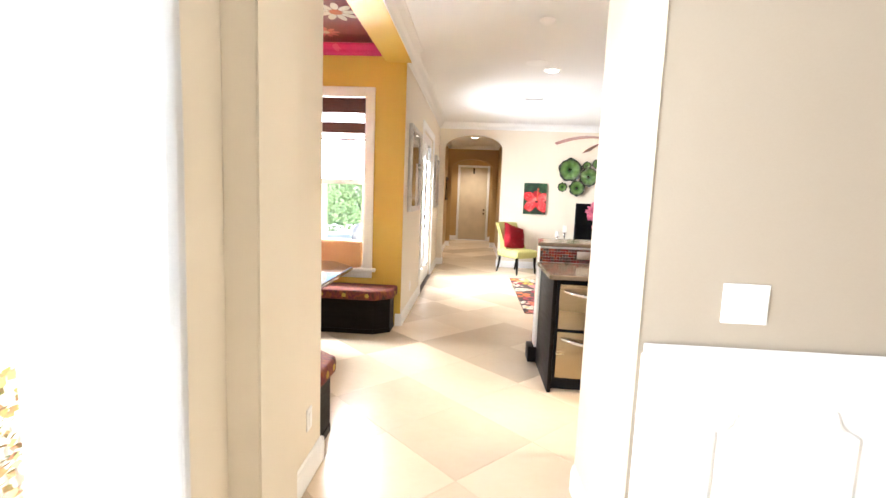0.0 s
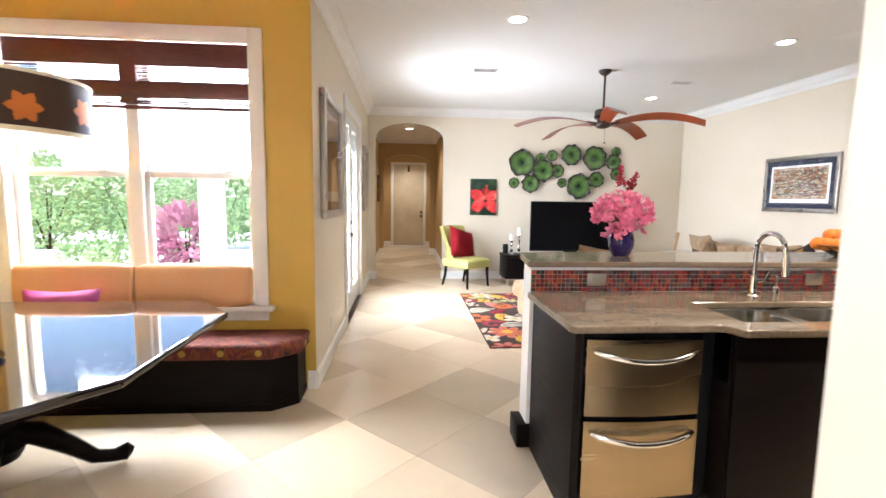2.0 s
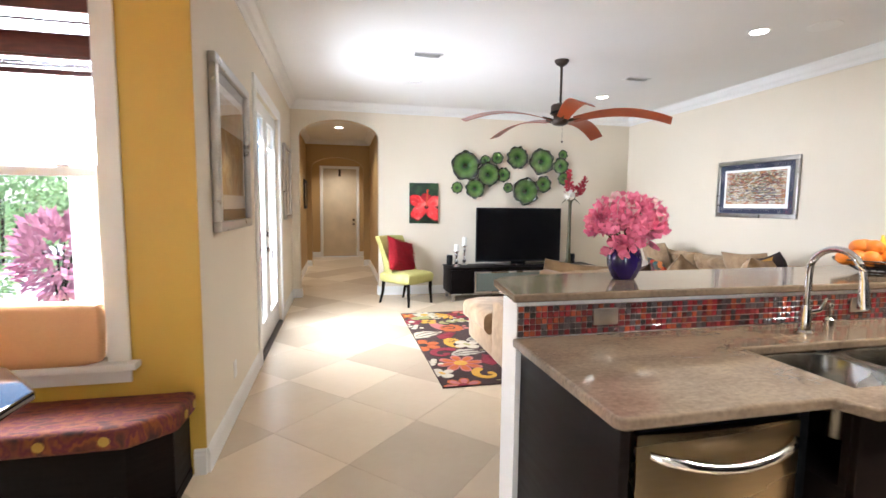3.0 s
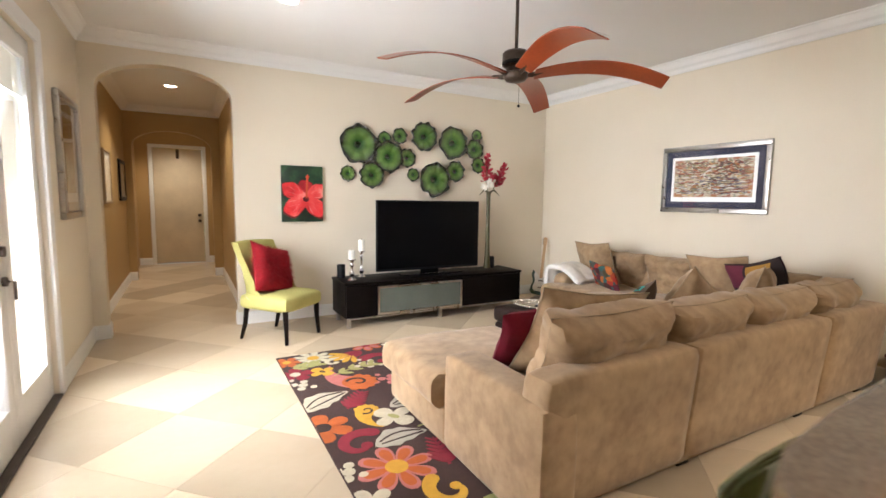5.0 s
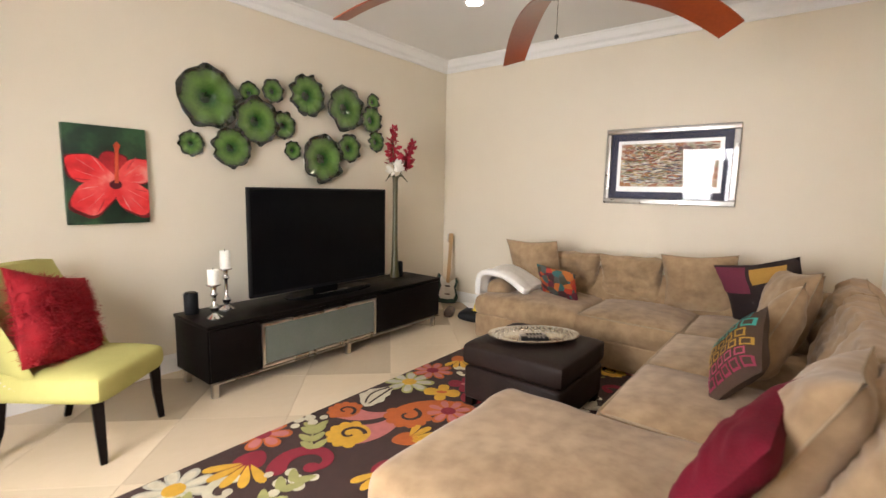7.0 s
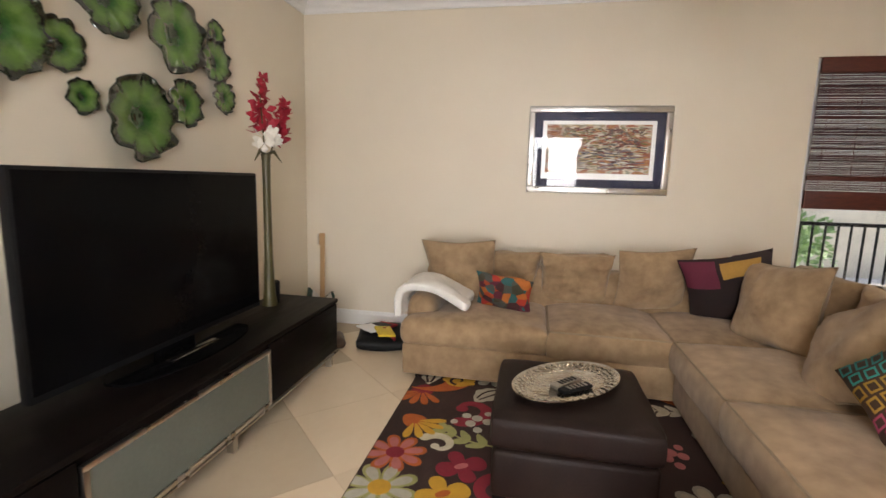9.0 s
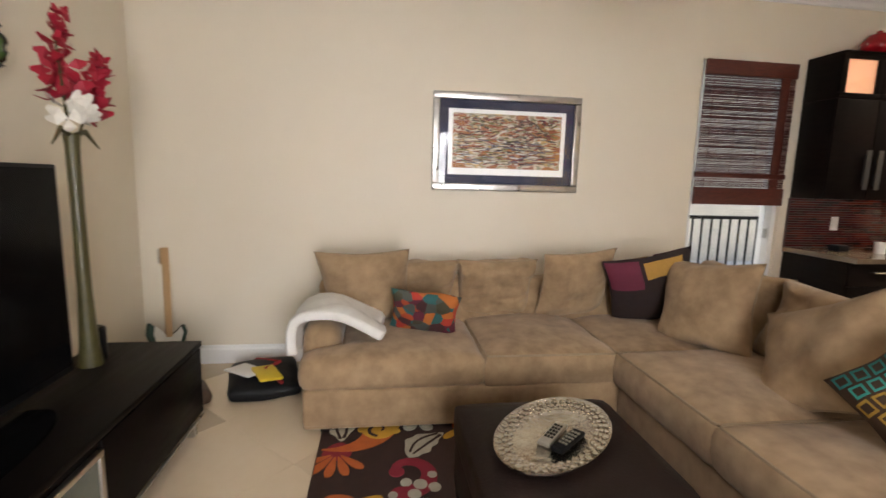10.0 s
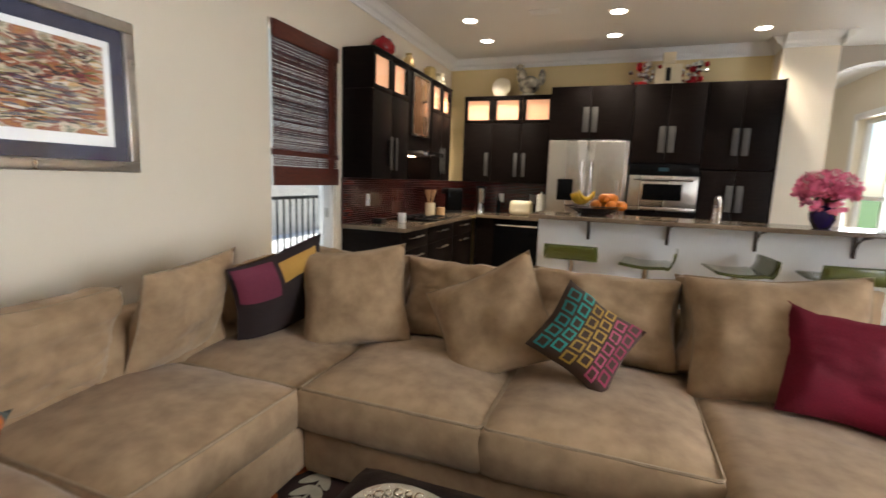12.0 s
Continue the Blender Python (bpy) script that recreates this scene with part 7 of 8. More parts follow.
for j in range(20):
    z0 = 0.920 + 0.0204 * j
    y = 3.22
    while y < 5.98:
        ln = rs.uniform(0.06, 0.16)
        bx(rs.choice(strips), 5.842, 5.848, y, min(y + ln, 5.99), z0, z0 + 0.0165)
        y += ln + 0.003
    x = 4.39
    while x < 5.84:
        ln = rs.uniform(0.06, 0.16)
        bx(rs.choice(strips), x, min(x + ln, 5.84), 3.211, 3.217, z0, z0 + 0.0165)
        x += ln + 0.003
for mt, bm in zip(BACKS, strips):
    part("glass_strips", bm, mt, bs, "glossy red and black glass strips", "stuff", False)

# counter clutter
ck = thing("cooktop", pose(5.52, 4.95, 0.915), "black glass gas cooktop on the counter", "cooktop")
part("glass_top", bx(B(), -0.24, 0.24, -0.36, 0.36, 0, 0.008, 0.003), BLACKG, ck)
for x in (-0.11, 0.11):
    for y in (-0.2, 0.0, 0.2):
        part("burner", tube(B(), [(x + 0.07 * math.cos(2 * math.pi * i / 16), y + 0.07 * math.sin(2 * math.pi * i / 16), 0.022) for i in range(16)], 0.007, 6, True), BLACKM, ck)
crock = thing("utensil_crock", pose(5.62, 4.45, 0.915), "white crock of wooden spoons by the cooktop", "crock")
part("crock", lathe(B(), [(0.0, 0), (0.055, 0), (0.06, 0.02), (0.06, 0.15), (0.055, 0.15), (0.05, 0.03), (0.0, 0.03)], 20), CREAMC, crock)
for i in range(5):
    a = i * 1.3
    part("wooden_spoon", tube(B(), [(0, 0, 0.03), (0.03 * math.cos(a), 0.03 * math.sin(a), 0.18), (0.06 * math.cos(a), 0.06 * math.sin(a), 0.30)], [0.005, 0.006, 0.018], 6), MAPLE, crock)
solo("wooden_canister", lathe(B(), [(0.0, 0), (0.05, 0), (0.05, 0.09), (0.0, 0.09)], 20), MAPLE, pose(5.55, 4.28, 0.915), "small wooden canister beside the crock", "canister")
cm = thing("coffee_maker", pose(5.60, 3.75, 0.915, 0, 0, 45), "black coffee maker in the corner", "coffee maker")
part("base", bx(B(), -0.11, 0.11, -0.12, 0.12, 0, 0.03, 0.01), BLACKM, cm)
part("tower", bx(B(), -0.11, 0.11, 0.03, 0.12, 0.03, 0.30, 0.015), BLACKG, cm)
part("head", bx(B(), -0.11, 0.11, -0.10, 0.12, 0.24, 0.32, 0.02), BLACKM, cm)
part("carafe", lathe(B(), [(0.0, 0.03), (0.06, 0.03), (0.075, 0.08), (0.06, 0.16), (0.0, 0.16)], 20), BLACKG, cm)
bl = thing("blender", pose(5.30, 3.42, 0.915), "chrome blender on the counter", "blender")
part("base", lathe(B(), [(0.0, 0), (0.08, 0), (0.075, 0.06), (0.05, 0.13), (0.0, 0.13)], 20), CHROME, bl)
part("jug", lathe(B(), [(0.0, 0.13), (0.05, 0.13), (0.07, 0.33), (0.0, 0.33)], 20), STEEL, bl)
part("lid", lathe(B(), [(0.0, 0.331), (0.07, 0.331), (0.05, 0.36), (0.0, 0.36)], 20), BLACKM, bl)
to = thing("toaster", pose(4.72, 3.45, 0.915), "cream two-slot toaster on the counter", "toaster")
part("shell", softbox(B(), 0.30, 0.17, 0.19, 0.05, 0.0, 6, 0.0), CREAMC, to)
part("slots", bx(B(), -0.11, 0.11, -0.03, 0.03, 0.188, 0.192), BLACKM, to)
solo("paper_towel", lathe(B(), [(0.0, 0), (0.07, 0), (0.07, 0.01), (0.06, 0.012), (0.06, 0.28), (0.01, 0.28), (0.01, 0.31), (0.0, 0.31)], 20), WAX, pose(4.46, 3.50, 0.915), "roll of paper towel on a stand", "paper towel")
solo("black_bottle", lathe(B(), [(0.0, 0), (0.03, 0), (0.03, 0.16), (0.012, 0.20), (0.012, 0.24), (0.0, 0.24)], 16), BLACKG, pose(5.05, 3.38, 0.915), "dark bottle on the counter", "bottle")
solo("cordless_phone", bx(B(), -0.05, 0.05, -0.05, 0.05, 0, 0.05, 0.012), BLACKM, pose(5.62, 5.72, 0.915), "black cordless phone base on the counter", "telephone")
solo("white_mug", lathe(B(), [(0.0, 0), (0.035, 0), (0.04, 0.09), (0.035, 0.09), (0.0, 0.015)], 20), WHITE, pose(5.50, 5.48, 0.915), "white mug on the counter", "mug")
for x, y, z, rz in ((5.842, 5.55, 1.12, -90), (5.05, 3.218, 1.12, 180), (4.62, 3.218, 1.12, 180)):
    wall_plate(pose(x, y, z, 0, 0, rz), "white outlet set in the backsplash", 0.07, 0.115, 1)

# ornaments on top of the cabinets
tr = thing("red_teapot", pose(5.70, 5.55, 2.43), "glossy red round pot on the cabinet", "pot")
part("pot", lathe(B(), [(0.0, 0), (0.06, 0), (0.115, 0.06), (0.12, 0.11), (0.08, 0.17), (0.03, 0.185), (0.0, 0.185)], 28), REDC, tr)
part("knob", lathe(B(), [(0.0, 0.186), (0.02, 0.186), (0.024, 0.20), (0.0, 0.215)], 14), REDC, tr)
solo("gilt_vase", lathe(B(), [(0.0, 0), (0.04, 0), (0.065, 0.07), (0.05, 0.14), (0.03, 0.17), (0.04, 0.19), (0.0, 0.185)], 20), GOLDC, pose(5.70, 4.97, 2.43), "small gilt vase on the cabinet", "vase")
solo("amber_canister", lathe(B(), [(0.0, 0), (0.07, 0), (0.07, 0.17), (0.05, 0.19), (0.0, 0.19)], 20), GOLDC, pose(5.70, 4.38, 2.43), "amber canister on the cabinet", "canister")
solo("ivory_jug", lathe(B(), [(0.0, 0), (0.05, 0), (0.08, 0.07), (0.05, 0.14), (0.06, 0.17), (0.0, 0.165)], 20), CREAMC, pose(5.68, 4.12, 2.43), "ivory jug on the cabinet", "jug")
pl = thing("ornamental_plate", pose(5.08, 3.40, 2.43 + 0.125, 80, 0, 180), "pale decorative plate standing on the cabinet", "plate")
part("plate", lathe(B(), [(0.0, 0), (0.07, 0.0), (0.125, 0.018), (0.125, 0.023), (0.07, 0.008), (0.0, 0.008)], 32), CREAMC, pl)
st = thing("rooster_statue", pose(4.72, 3.42, 2.43) @ Matrix.Diagonal((1.3, 1.3, 1.3, 1)), "black and white rooster figurine on the cabinet", "figurine")
bm = B()
for c, r, s in (((0, 0, 0.11), 0.09, (1.2, 0.8, 1)), ((0.08, 0, 0.20), 0.05, (1, 0.8, 1.5)), ((0.10, 0, 0.28), 0.035, (1.2, 0.8, 1)), ((-0.12, 0, 0.18), 0.05, (0.7, 0.5, 1.6))):
    k = bmesh.ops.create_icosphere(bm, subdivisions=2, radius=r)
    bmesh.ops.scale(bm, vec=s, verts=k["verts"])
    bmesh.ops.translate(bm, vec=c, verts=k["verts"])
bx(bm, -0.06, 0.06, -0.05, 0.05, 0, 0.03, 0.01)
part("figure", bm, surf("rooster_glaze", (0.62, 0.56, 0.44), (0.05, 0.04, 0.035), 0.3, scale=14, mixf=0.1), st)
ch2 = thing("ceramic_chapel", pose(3.12, 3.50, 2.46) @ Matrix.Diagonal((1.3, 1.3, 1.3, 1)), "white ceramic arch ornament on the cabinet", "ornament")
part("wall", bx(B(), -0.11, 0.11, -0.05, 0.05, 0, 0.20, 0.006), CREAMC, ch2)
part("tower", bx(B(), -0.05, 0.05, -0.05, 0.05, 0.20, 0.30, 0.006), CREAMC, ch2)
part("niche", bx(B(), -0.02, 0.02, 0.0505, 0.054, 0.06, 0.17, 0.002), BLACKM, ch2)
for x in (3.37, 2.87):
    f = thing("ornament", pose(x, 3.50, 2.46) @ Matrix.Diagonal((1.3, 1.3, 1.3, 1)), "red and silver berry arrangement on the cabinet", "ornament", "berry arrangements")
    rs = random.Random(int(x * 100))
    b1, b2 = B(), B()
    for i in range(26):
        k = bmesh.ops.create_icosphere(b1 if i % 3 == 0 else b2, subdivisions=1, radius=rs.uniform(0.018, 0.035))
        bmesh.ops.translate(b1 if i % 3 == 0 else b2, verts=k["verts"], vec=(rs.gauss(0, 0.06), rs.gauss(0, 0.04), 0.05 + rs.uniform(0, 0.17)))
    cyl(b1, 0.04, 0.05, 0, 0.06, 16)
    part("berry_cluster", b1, REDC, f, "glossy red berries", "stuff")
    part("silver_cluster", b2, CHROME, f, "silver balls", "stuff")

# ---- breakfast nook ----
CUSH = ramp_art("bench_cloth", [(0.30, (0.03, 0.010, 0.010)), (0.40, (0.10, 0.022, 0.010)), (0.47, (0.20, 0.050, 0.010)), (0.53, (0.085, 0.008, 0.022)), (0.60, (0.15, 0.032, 0.013)), (0.70, (0.04, 0.013, 0.010))], 7, (1.5, 5, 1), 0.85, 4)
DOT = surf("bench_dot", (0.42, 0.26, 0.04), None, 0.85)


def bench(pts, cpts, m, label, dots):
    b = thing("banquette", m, label, "bench", "nook banquettes")
    part("base", slab(B(), pts, 0.0, 0.36), ESPRESSO, b, smooth=False)
    bm = slab(B(), cpts, 0.362, 0.47)
    bmesh.ops.bevel(bm, geom=list(bm.edges), offset=0.03, segments=4, profile=0.5, affect="EDGES")
    c = part("seat_cushion", bm, CUSH, b, "patterned rust and plum seat cushion")
    for x, y, nx, ny in dots:
        d = cyl(B(), 0.022, 0.022, 0, 0.003, 14)
        bmesh.ops.rotate(d, verts=d.verts, cent=Z3, matrix=Vector((0, 0, 1)).rotation_difference(Vector((nx, ny, 0))).to_matrix())
        bmesh.ops.translate(d, verts=d.verts, vec=(x, y, 0.415))
        part("woven_dot", d, DOT, c)
    part("trim_band", slab(B(), [(x * 1.0 + (0.006 if x > 0.05 else 0), y - 0.006) for x, y in pts], 0.0, 0.05), ESPRESSO, b, smooth=False)
    return b


bench([(-2.33, YN - 0.01), (-2.33, 5.90), (-0.04, 5.90), (0.115, 6.02), (0.115, YN - 0.01)], [(-2.33, YN - 0.02), (-2.33, 5.86), (-0.02, 5.86), (0.15, 6.0), (0.16, YN - 0.02)], Matrix(), "espresso banquette with a patterned cushion under the window",
      [(-0.10 - 0.24 * i, 5.858, 0, -1) for i in range(5)] + [(0.155, 6.08, 1, 0), (0.158, 6.20, 1, 0)])
bench([(-2.33, 3.61), (0.02, 3.61), (0.125, 3.70), (0.125, 3.92), (0.02, 4.01), (-2.33, 4.01)], [(-2.33, 3.615), (0.03, 3.615), (0.15, 3.70), (0.155, 3.96), (0.03, 4.06), (-2.33, 4.06)], Matrix(), "espresso banquette with a patterned cushion by the doorway", [(0.152, 3.78, 1, 0), (0.152, 3.90, 1, 0)])
for x0, x1 in ((-1.86, -1.06), (-1.05, -0.25)):
    c = solo("back_cushion", softbox(B(), x1 - x0 - 0.01, 0.10, 0.30, 0.035, 0.01, 9, 0.003, x0, 0), PEACH, pose((x0 + x1) / 2, 6.24, 0.641, -4, 0, 0), "peach vinyl back cushion standing on the window sill", "cushion", "nook back cushions")
solo("throw_pillow", pillow(B(), 0.46, 0.34, 0.14, 14, 31, 0.01), PURPLE, pose(-1.42, 6.02, 0.63, -16, 0, 4), "plum pillow on the nook banquette", "pillow")

tb = thing("dining_table", pose(-1.075, 5.06, 0), "dark polished pedestal dining table with clipped corners", "table")
tp = part("tabletop", slab(B(), [(-0.62, -0.86), (0.62, -0.86), (0.90, -0.50), (0.90, 0.52), (0.64, 0.82), (-0.64, 0.82), (-0.90, 0.52), (-0.90, -0.50)], 0.725, 0.76), surf("table_lacquer", (0.022, 0.015, 0.012), (0.014, 0.010, 0.008), 0.07, coat=0.6, scale=5, bump=0.02, rvar=0.04), tb, "mirror-polished dark top", smooth=False)
bv = tp.modifiers.new("edge", "BEVEL")
bv.width, bv.segments, bv.limit_method = 0.012, 3, "ANGLE"
part("apron", slab(B(), [(-0.52, -0.74), (0.52, -0.74), (0.76, -0.44), (0.76, 0.46), (0.54, 0.70), (-0.54, 0.70), (-0.76, 0.46), (-0.76, -0.44)], 0.66, 0.725), ESPRESSO, tb, smooth=False)
part("pedestal", lathe(B(), [(0.0, 0.18), (0.10, 0.18), (0.13, 0.24), (0.09, 0.32), (0.12, 0.42), (0.14, 0.50), (0.10, 0.60), (0.16, 0.66), (0.0, 0.66)], 28), ESPRESSO, tb)
for k in range(4):
    pts = [(0.06, 0, 0.30), (0.16, 0, 0.27), (0.28, 0, 0.17), (0.38, 0, 0.075), (0.46, 0, 0.055), (0.52, 0, 0.06), (0.535, 0, 0.05)]
    lg = part("scroll_leg", tube(B(), pts, [0.055, 0.055, 0.045, 0.036, 0.034, 0.046, 0.03], 10), ESPRESSO, tb, "carved scroll leg")
    lg.matrix_basis = pose(0, 0, 0, 0, 0, 32 + 90 * k)
for x, y in ((-0.92, 4.72), (-1.65, 5.5), (-1.60, 4.7)):
    p = thing("place_setting", pose(x, y, 0.76), "dark charger with stacked white plates on the table", "plate", "place settings")
    part("charger", lathe(B(), [(0.0, 0.001), (0.12, 0.001), (0.17, 0.014), (0.17, 0.018), (0.12, 0.008), (0.0, 0.008)], 36), BLACKG, p)
    part("plate", lathe(B(), [(0.0, 0.01), (0.09, 0.01), (0.135, 0.024), (0.135, 0.028), (0.09, 0.016), (0.0, 0.016)], 36), WHITE, p)
    part("napkin", softbox(B(), 0.10, 0.16, 0.03, 0.012, 0.01, 6, 0.006, 3, 0.018), GOLDC, p)
cf = thing("centrepiece", pose(-1.42, 5.16, 0.76), "red flower centrepiece on the table", "flowers")
part("bowl", lathe(B(), [(0.0, 0), (0.06, 0), (0.10, 0.07), (0.09, 0.07), (0.0, 0.02)], 24), CHROME, cf)
bm = B()
rs = random.Random(8)
for i in range(46):
    blossom(bm, Vector((rs.gauss(0, 0.06), rs.gauss(0, 0.06), 0.10 + rs.uniform(0, 0.14))), 0.045, rs)
part("blooms", bm, PETALR, cf, "red blooms", "stuff", False)

# drum chandelier
lp = thing("pendant_lamp", pose(-0.99, 5.10, -0.11), "brown drum pendant lamp with bright flowers over the table", "pendant lamp")
DRUM = surf("drum_brown", (0.060, 0.030, 0.016), (0.040, 0.022, 0.014), 0.8, scale=6, fine=120)
part("shade", lathe(B(), [(0.368, 1.80), (0.372, 1.80), (0.372, 2.04), (0.368, 2.04)], 56), DRUM, lp, "brown fabric drum shade")
part("shade_band", lathe(B(), [(0.370, 1.795), (0.376, 1.795), (0.376, 1.815), (0.370, 1.815)], 56), CREAMC, lp)
part("shade_band", lathe(B(), [(0.370, 2.03), (0.376, 2.03), (0.376, 2.045), (0.370, 2.045)], 56), CREAMC, lp)
for i in range(9):
    a0, z0, r0 = 2 * math.pi * i / 9 + 0.1, 1.91 + 0.04 * math.sin(i * 2.3), 0.055 + 0.015 * (i % 2)
    bm = B()
    c = bm.verts.new((0.376 * math.cos(a0), 0.376 * math.sin(a0), z0))
    ring = []
    for k in range(24):
        q = 2 * math.pi * k / 24
        r = r0 * (1 + 0.22 * math.cos(6 * q))
        a = a0 + r * math.cos(q) / 0.376
        ring.append(bm.verts.new((0.376 * math.cos(a), 0.376 * math.sin(a), z0 + r * math.sin(q))))
    for k in range(24):
        bm.faces.new((c, ring[k], ring[(k + 1) % 24]))
    part("shade_flower", bm, (surf("magenta_print", (0.48, 0.02, 0.16), None, 0.7) if i % 2 else surf("orange_print", (0.52, 0.14, 0.015), None, 0.7)), lp)
part("diffuser", lathe(B(), [(0.0, 1.803), (0.36, 1.803), (0.36, 1.806), (0.0, 1.806)], 40), lit("lamp_diffuser", (1.0, 0.78, 0.45), 3.0), lp, "glowing diffuser")
part("stem", cyl(B(), 0.009, 0.009, 2.03, 3.10, 10), BRONZE, lp)
part("canopy", lathe(B(), [(0.0, 3.11), (0.06, 3.11), (0.05, 3.08), (0.0, 3.075)], 24), BRONZE, lp)
part("finial", lathe(B(), [(0.0, 1.80), (0.02, 1.80), (0.012, 1.775), (0.018, 1.76), (0.0, 1.745)], 14), BRONZE, lp)

# flowers painted on the nook ceiling
for i, (x, y, r, mt, core) in enumerate(((-0.30, 5.35, 0.20, "cream", "orange"), (-0.95, 4.6, 0.22, "yellow", "red"), (-1.5, 5.5, 0.25, "pink", "orange"), (-0.42, 4.35, 0.16, "orange", "yellow"), (-0.55, 5.85, 0.14, "pink", "cream"), (-1.7, 4.3, 0.2, "cream", "orange"))):
    f = thing("painted_flower", pose(x, y, 2.9975), "large flower painted on the dark red ceiling", "mural", "ceiling flowers")
    for k in range(9):
        a = 2 * math.pi * k / 9
        part("petal", slab(B(), ellipse(0.62 * r * math.cos(a), 0.62 * r * math.sin(a), 0.36 * r, 0.17 * r, a, 14), -0.0015, 0.0), surf("mural_" + mt, RUGC[mt], None, 0.5), f)
    part("heart", slab(B(), ellipse(0, 0, 0.28 * r, 0.28 * r, 0, 18), -0.003, -0.0005), surf("mural_" + core, RUGC[core], None, 0.5), f)

# ---- outdoors ----
def leafy(name, w, d, h, n, r, material, m, label, category, seed, trunk=True, blade=False):
    """A shrub: a few stems and a crown of many small leaves with gaps."""
    s = thing(name, m, label, category)
    rs = random.Random(seed)
    bm = B()
    for i in range(n):
        while True:
            p = Vector((rs.uniform(-1, 1), rs.uniform(-1, 1), rs.uniform(-1, 1)))
            if 0.45 < p.length < 1.0 + 0.2 * noise.noise(p * 2 + Vector((seed, 0, 0))):
                break
        c = Vector((p.x * w / 2, p.y * d / 2, h * 0.54 + p.z * h * 0.46))
        ax = (p + Vector((rs.uniform(-0.6, 0.6), rs.uniform(-0.6, 0.6), rs.uniform(-0.3, 0.8)))).normalized()
        e = ax.orthogonal().normalized()
        ln = r * rs.uniform(0.7, 1.4) * (2.4 if blade else 1.3)
        wd = r * rs.uniform(0.35, 0.6)
        bm.faces.new([bm.verts.new(q) for q in (c, c + ax * ln * 0.5 + e * wd, c + ax * ln, c + ax * ln * 0.5 - e * wd)])
    part("crown", bm, material, s, smooth=False)
    if trunk:
        b = B()
        for i in range(4):
            a = i * 1.7
            tube(b, [(0, 0, 0), (0.1 * w * math.cos(a), 0.1 * d * math.sin(a), h * 0.35), (0.25 * w * math.cos(a), 0.25 * d * math.sin(a), h * 0.7)], [0.03, 0.02, 0.008], 6)
        part("stem", b, ESPRESSO, s)
    return s


for i in range(6):
    leafy("hedge", 2.6, 1.4, 2.6, 2600, 0.085, LEAF, pose(-12.5 + 2.05 * i, 15.8 + 0.2 * math.sin(i * 2), -0.16), "tall clipped green hedge behind the patio", "hedge", 40 + i)
for x, y, h in ((-2.95, 11.2, 1.25), (-0.75, 12.6, 1.3)):
    leafy("pink_shrub", 0.85, 0.85, h, 800, 0.070, TI, pose(x, y, -0.03), "pink-leaved shrub beside the patio", "shrub", int(h * 100), True, True)
for x, y in ((-4.2, 11.5), (-5.0, 11.9), (-3.4, 12.6)):
    leafy("green_shrub", 1.1, 0.9, 0.6, 600, 0.06, LEAF, pose(x, y, -0.03), "low light green shrub by the patio", "shrub", int(10 * y), False)
gr = thing("covered_grill", pose(-0.55, 8.6, -0.03, 0, 0, 20), "barbecue grill under a grey cover on the patio", "grill")
part("cover", softbox(B(), 0.80, 0.60, 1.0, 0.12, 0.03, 9, 0.02, 3), surf("grill_cover", (0.16, 0.16, 0.17), None, 0.7, scale=6, fine=60), gr)
part("skirt", softbox(B(), 0.84, 0.64, 0.5, 0.06, 0.02, 8, 0.02, 6), surf("grill_cover", (0.16, 0.16, 0.17), None, 0.7, scale=6, fine=60), gr)
cl = fixed("patio_column", bx(B(), -2.3, -2.0, 10.2, 10.5, -0.03, 3.2, 0.01), STUCCO, "pale stucco patio column", "column")
leafy("flower_bush", 1.0, 0.9, 1.15, 1500, 0.032, surf("garden_bloom", (0.42, 0.10, 0.08), (0.16, 0.28, 0.07), 0.6, scale=9, fine=40), pose(-0.75, 2.35, -0.16), "red and green flowering bush outside the dining window", "shrub", 77)
leafy("green_shrub", 1.2, 1.6, 1.5, 1200, 0.07, LEAF, pose(-2.4, 1.0, -0.16), "green shrub outside the dining window", "shrub", 78)
# railing and foliage past the narrow window
rl = thing("balcony_railing", pose(7.4, 6.4, -0.03), "dark metal railing outside the narrow window", "railing")
part("top_rail", bx(B(), -0.02, 0.02, -2.5, 2.5, 1.06, 1.10, 0.004), BLACKM, rl)
part("bottom_rail", bx(B(), -0.015, 0.015, -2.5, 2.5, 0.10, 0.13, 0.004), BLACKM, rl)
for i in range(42):
    part("baluster", bx(B(), -0.009, 0.009, -2.5 + 0.122 * i - 0.009, -2.5 + 0.122 * i + 0.009, 0.0, 1.06), BLACKM, rl, smooth=False)
fixed("pavement_side", bx(B(), 6.05, 11.0, -9.0, 12.5, -0.158, -0.10), OUTW, "pale concrete side yard", "pavement")
fixed("wall_neighbour", bx(B(), 11.0, 11.2, -9.0, 12.5, -0.16, 5.2), STUCCO, "pale stucco wall of the next house", "wall")
for y, hh in ((5.1, 1.3), (8.3, 1.7)):
    leafy("green_shrub", 1.3, 1.3, hh, 900, 0.08, LEAF, pose(10.0, y, -0.16), "green garden shrub beyond the railing", "shrub", int(y * 10))

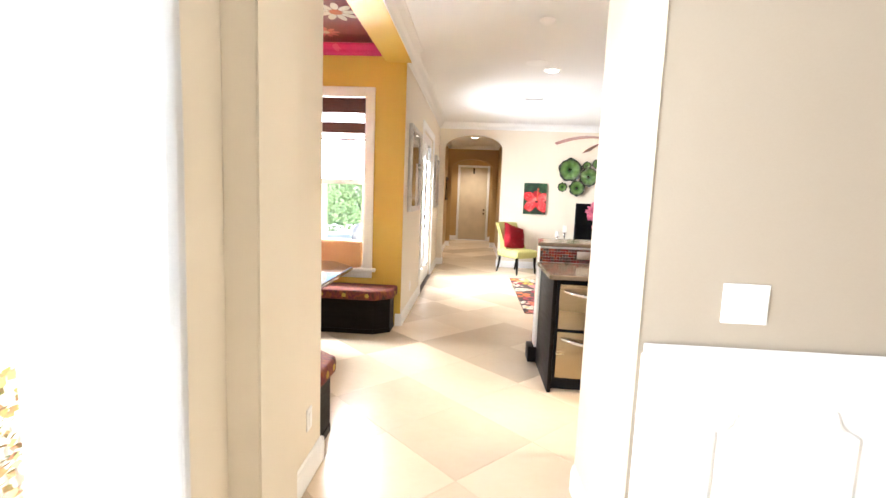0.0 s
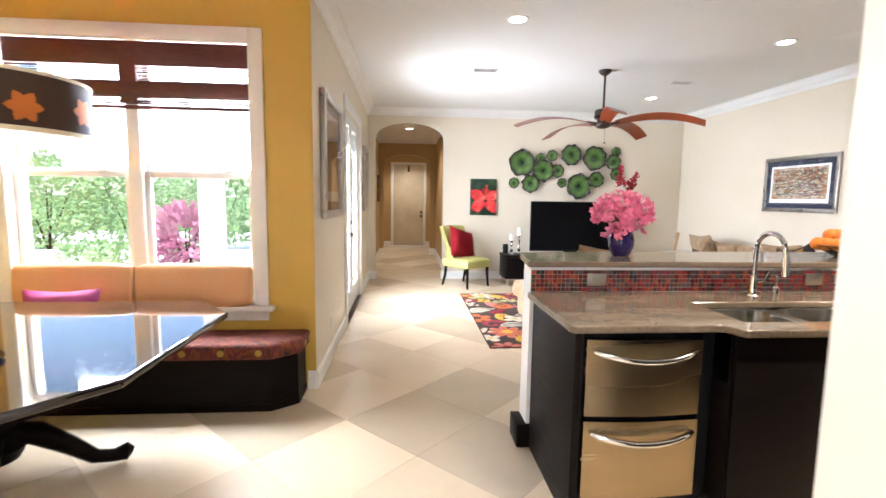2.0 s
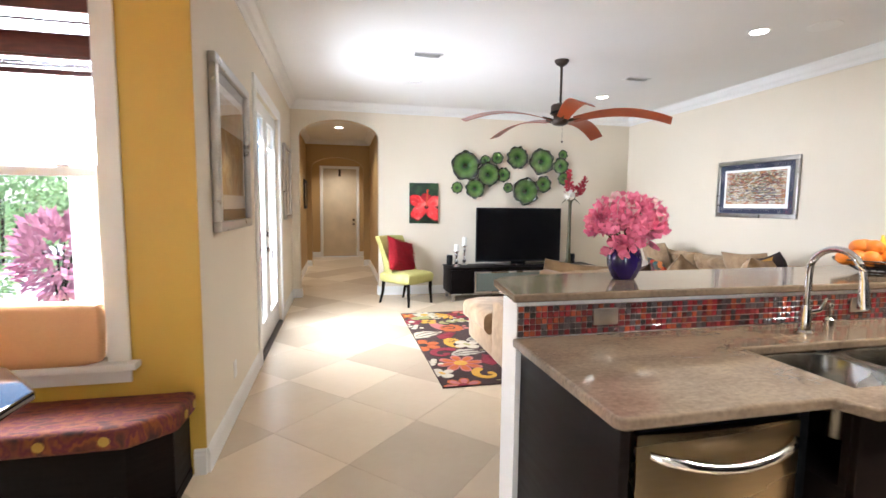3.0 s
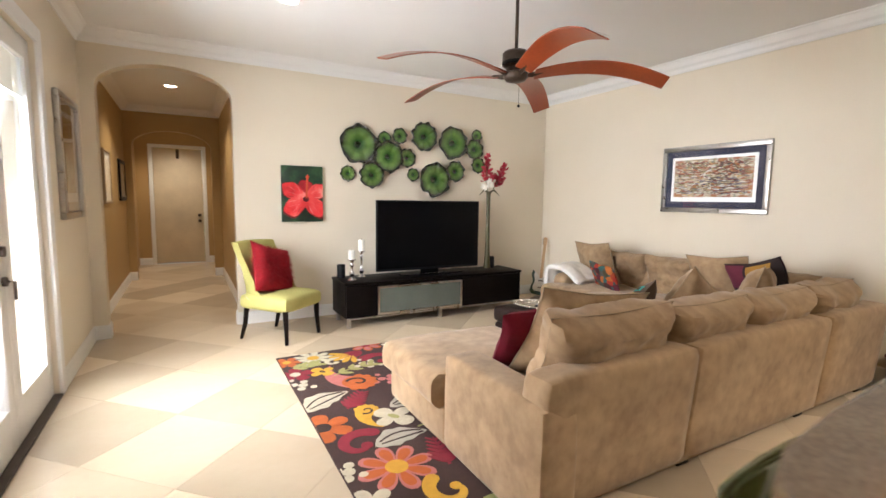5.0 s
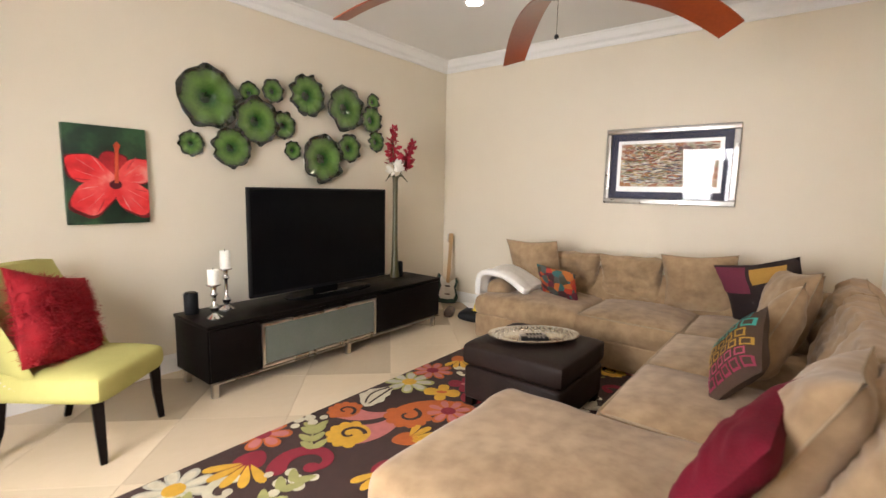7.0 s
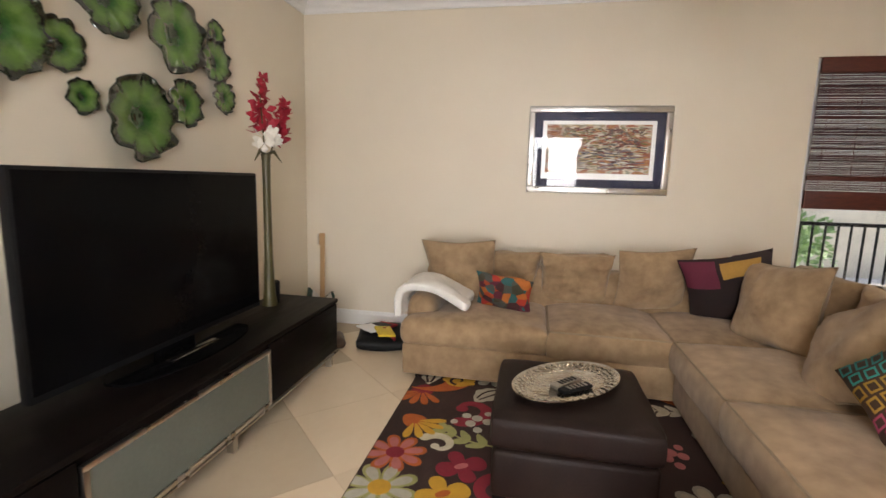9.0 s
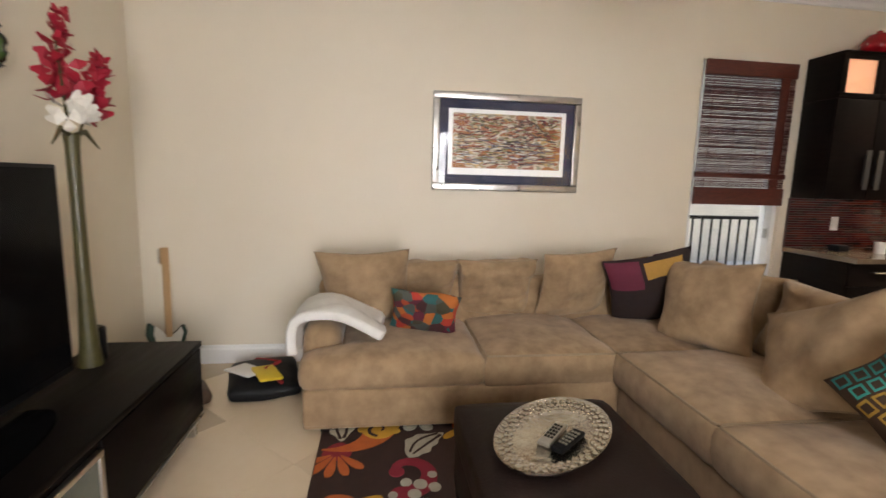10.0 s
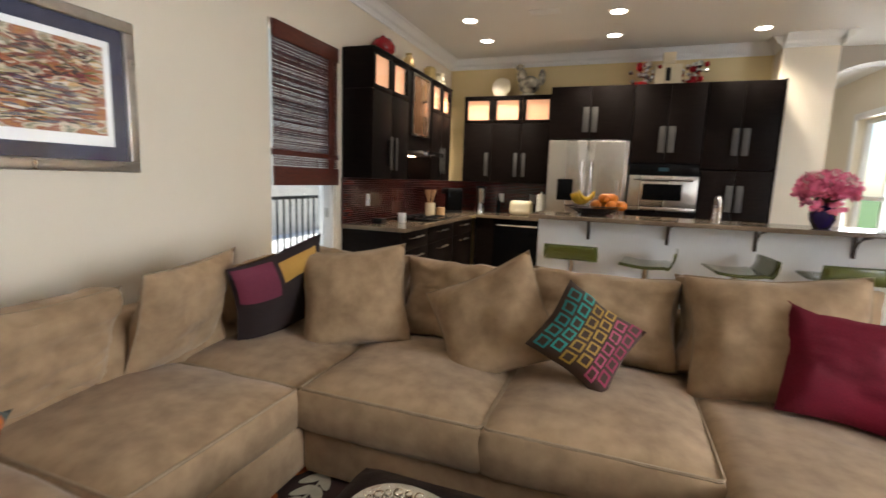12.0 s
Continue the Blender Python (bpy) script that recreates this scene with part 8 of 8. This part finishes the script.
# low chest under the narrow window
st = thing("storage_chest", pose(5.69, 6.60, 0), "low dark red wooden chest on the tile floor by the wall", "chest")
part("body", bx(B(), -0.13, 0.13, -0.24, 0.24, 0.06, 0.30, 0.004), BAMBOOD, st)
part("lid", bx(B(), -0.145, 0.145, -0.255, 0.255, 0.30, 0.325, 0.005), BAMBOOD, st)
for sx in (-0.105, 0.105):
    for sy in (-0.215, 0.215):
        part("foot", bx(B(), sx - 0.025, sx + 0.025, sy - 0.025, sy + 0.025, 0, 0.06, 0.003), BAMBOOD, st)

# ---- floor tiles ----
H = 0.45
TX, TY = 0.475, 4.85
REGIONS = [(-2.34, XL, 3.6, YN), (XL, XR, 2.92, YT), (0.30, 1.46, 2.62, 2.92), (XL, 5.05, -1.6, 2.62), (0.31, 1.50, YT, YT + 0.15), (0.17, 1.60, YT + 0.15, 14.82), (0.28, 1.46, 14.82, 14.98), (0.17, 1.60, 14.98, 16.8)]
g = 0.0010


def tile_mesh(pts):
    bm = slab(B(), pts, -0.012, 0.0)
    return finish(bm, "tile", False)


tones = random.Random(23)
wholes = []
for tile_material in TILES:
    wholes.append(tile_mesh([(H - g * 1.4, 0), (0, H - g * 1.4), (-H + g * 1.4, 0), (0, -H + g * 1.4)]))
    wholes[-1].materials.append(tile_material)
for i in range(-9, 16):
    for j in range(-17, 30):
        if (i + j) % 2 == 0:
            continue
        cx, cy = TX + H * i, TY + H * j
        k = H - g * 1.4
        tone = tones.randrange(len(TILES))
        d = [(cx + k, cy), (cx, cy + k), (cx - k, cy), (cx, cy - k)]
        for x0, x1, y0, y1 in REGIONS:
            c = polyclip(d, x0, x1, y0, y1)
            if not c:
                continue
            area = 0.5 * abs(sum(c[a][0] * c[(a + 1) % len(c)][1] - c[(a + 1) % len(c)][0] * c[a][1] for a in range(len(c))))
            if area < 0.004:
                continue
            if area > 2 * k * k - 1e-4:
                me = wholes[tone]
            else:
                me = tile_mesh([(x - cx, y - cy) for x, y in c])
                me.materials.append(TILES[tone])
            ob = new("tile", me)
            ob.parent = floor
            ob.location = (cx, cy, 0)
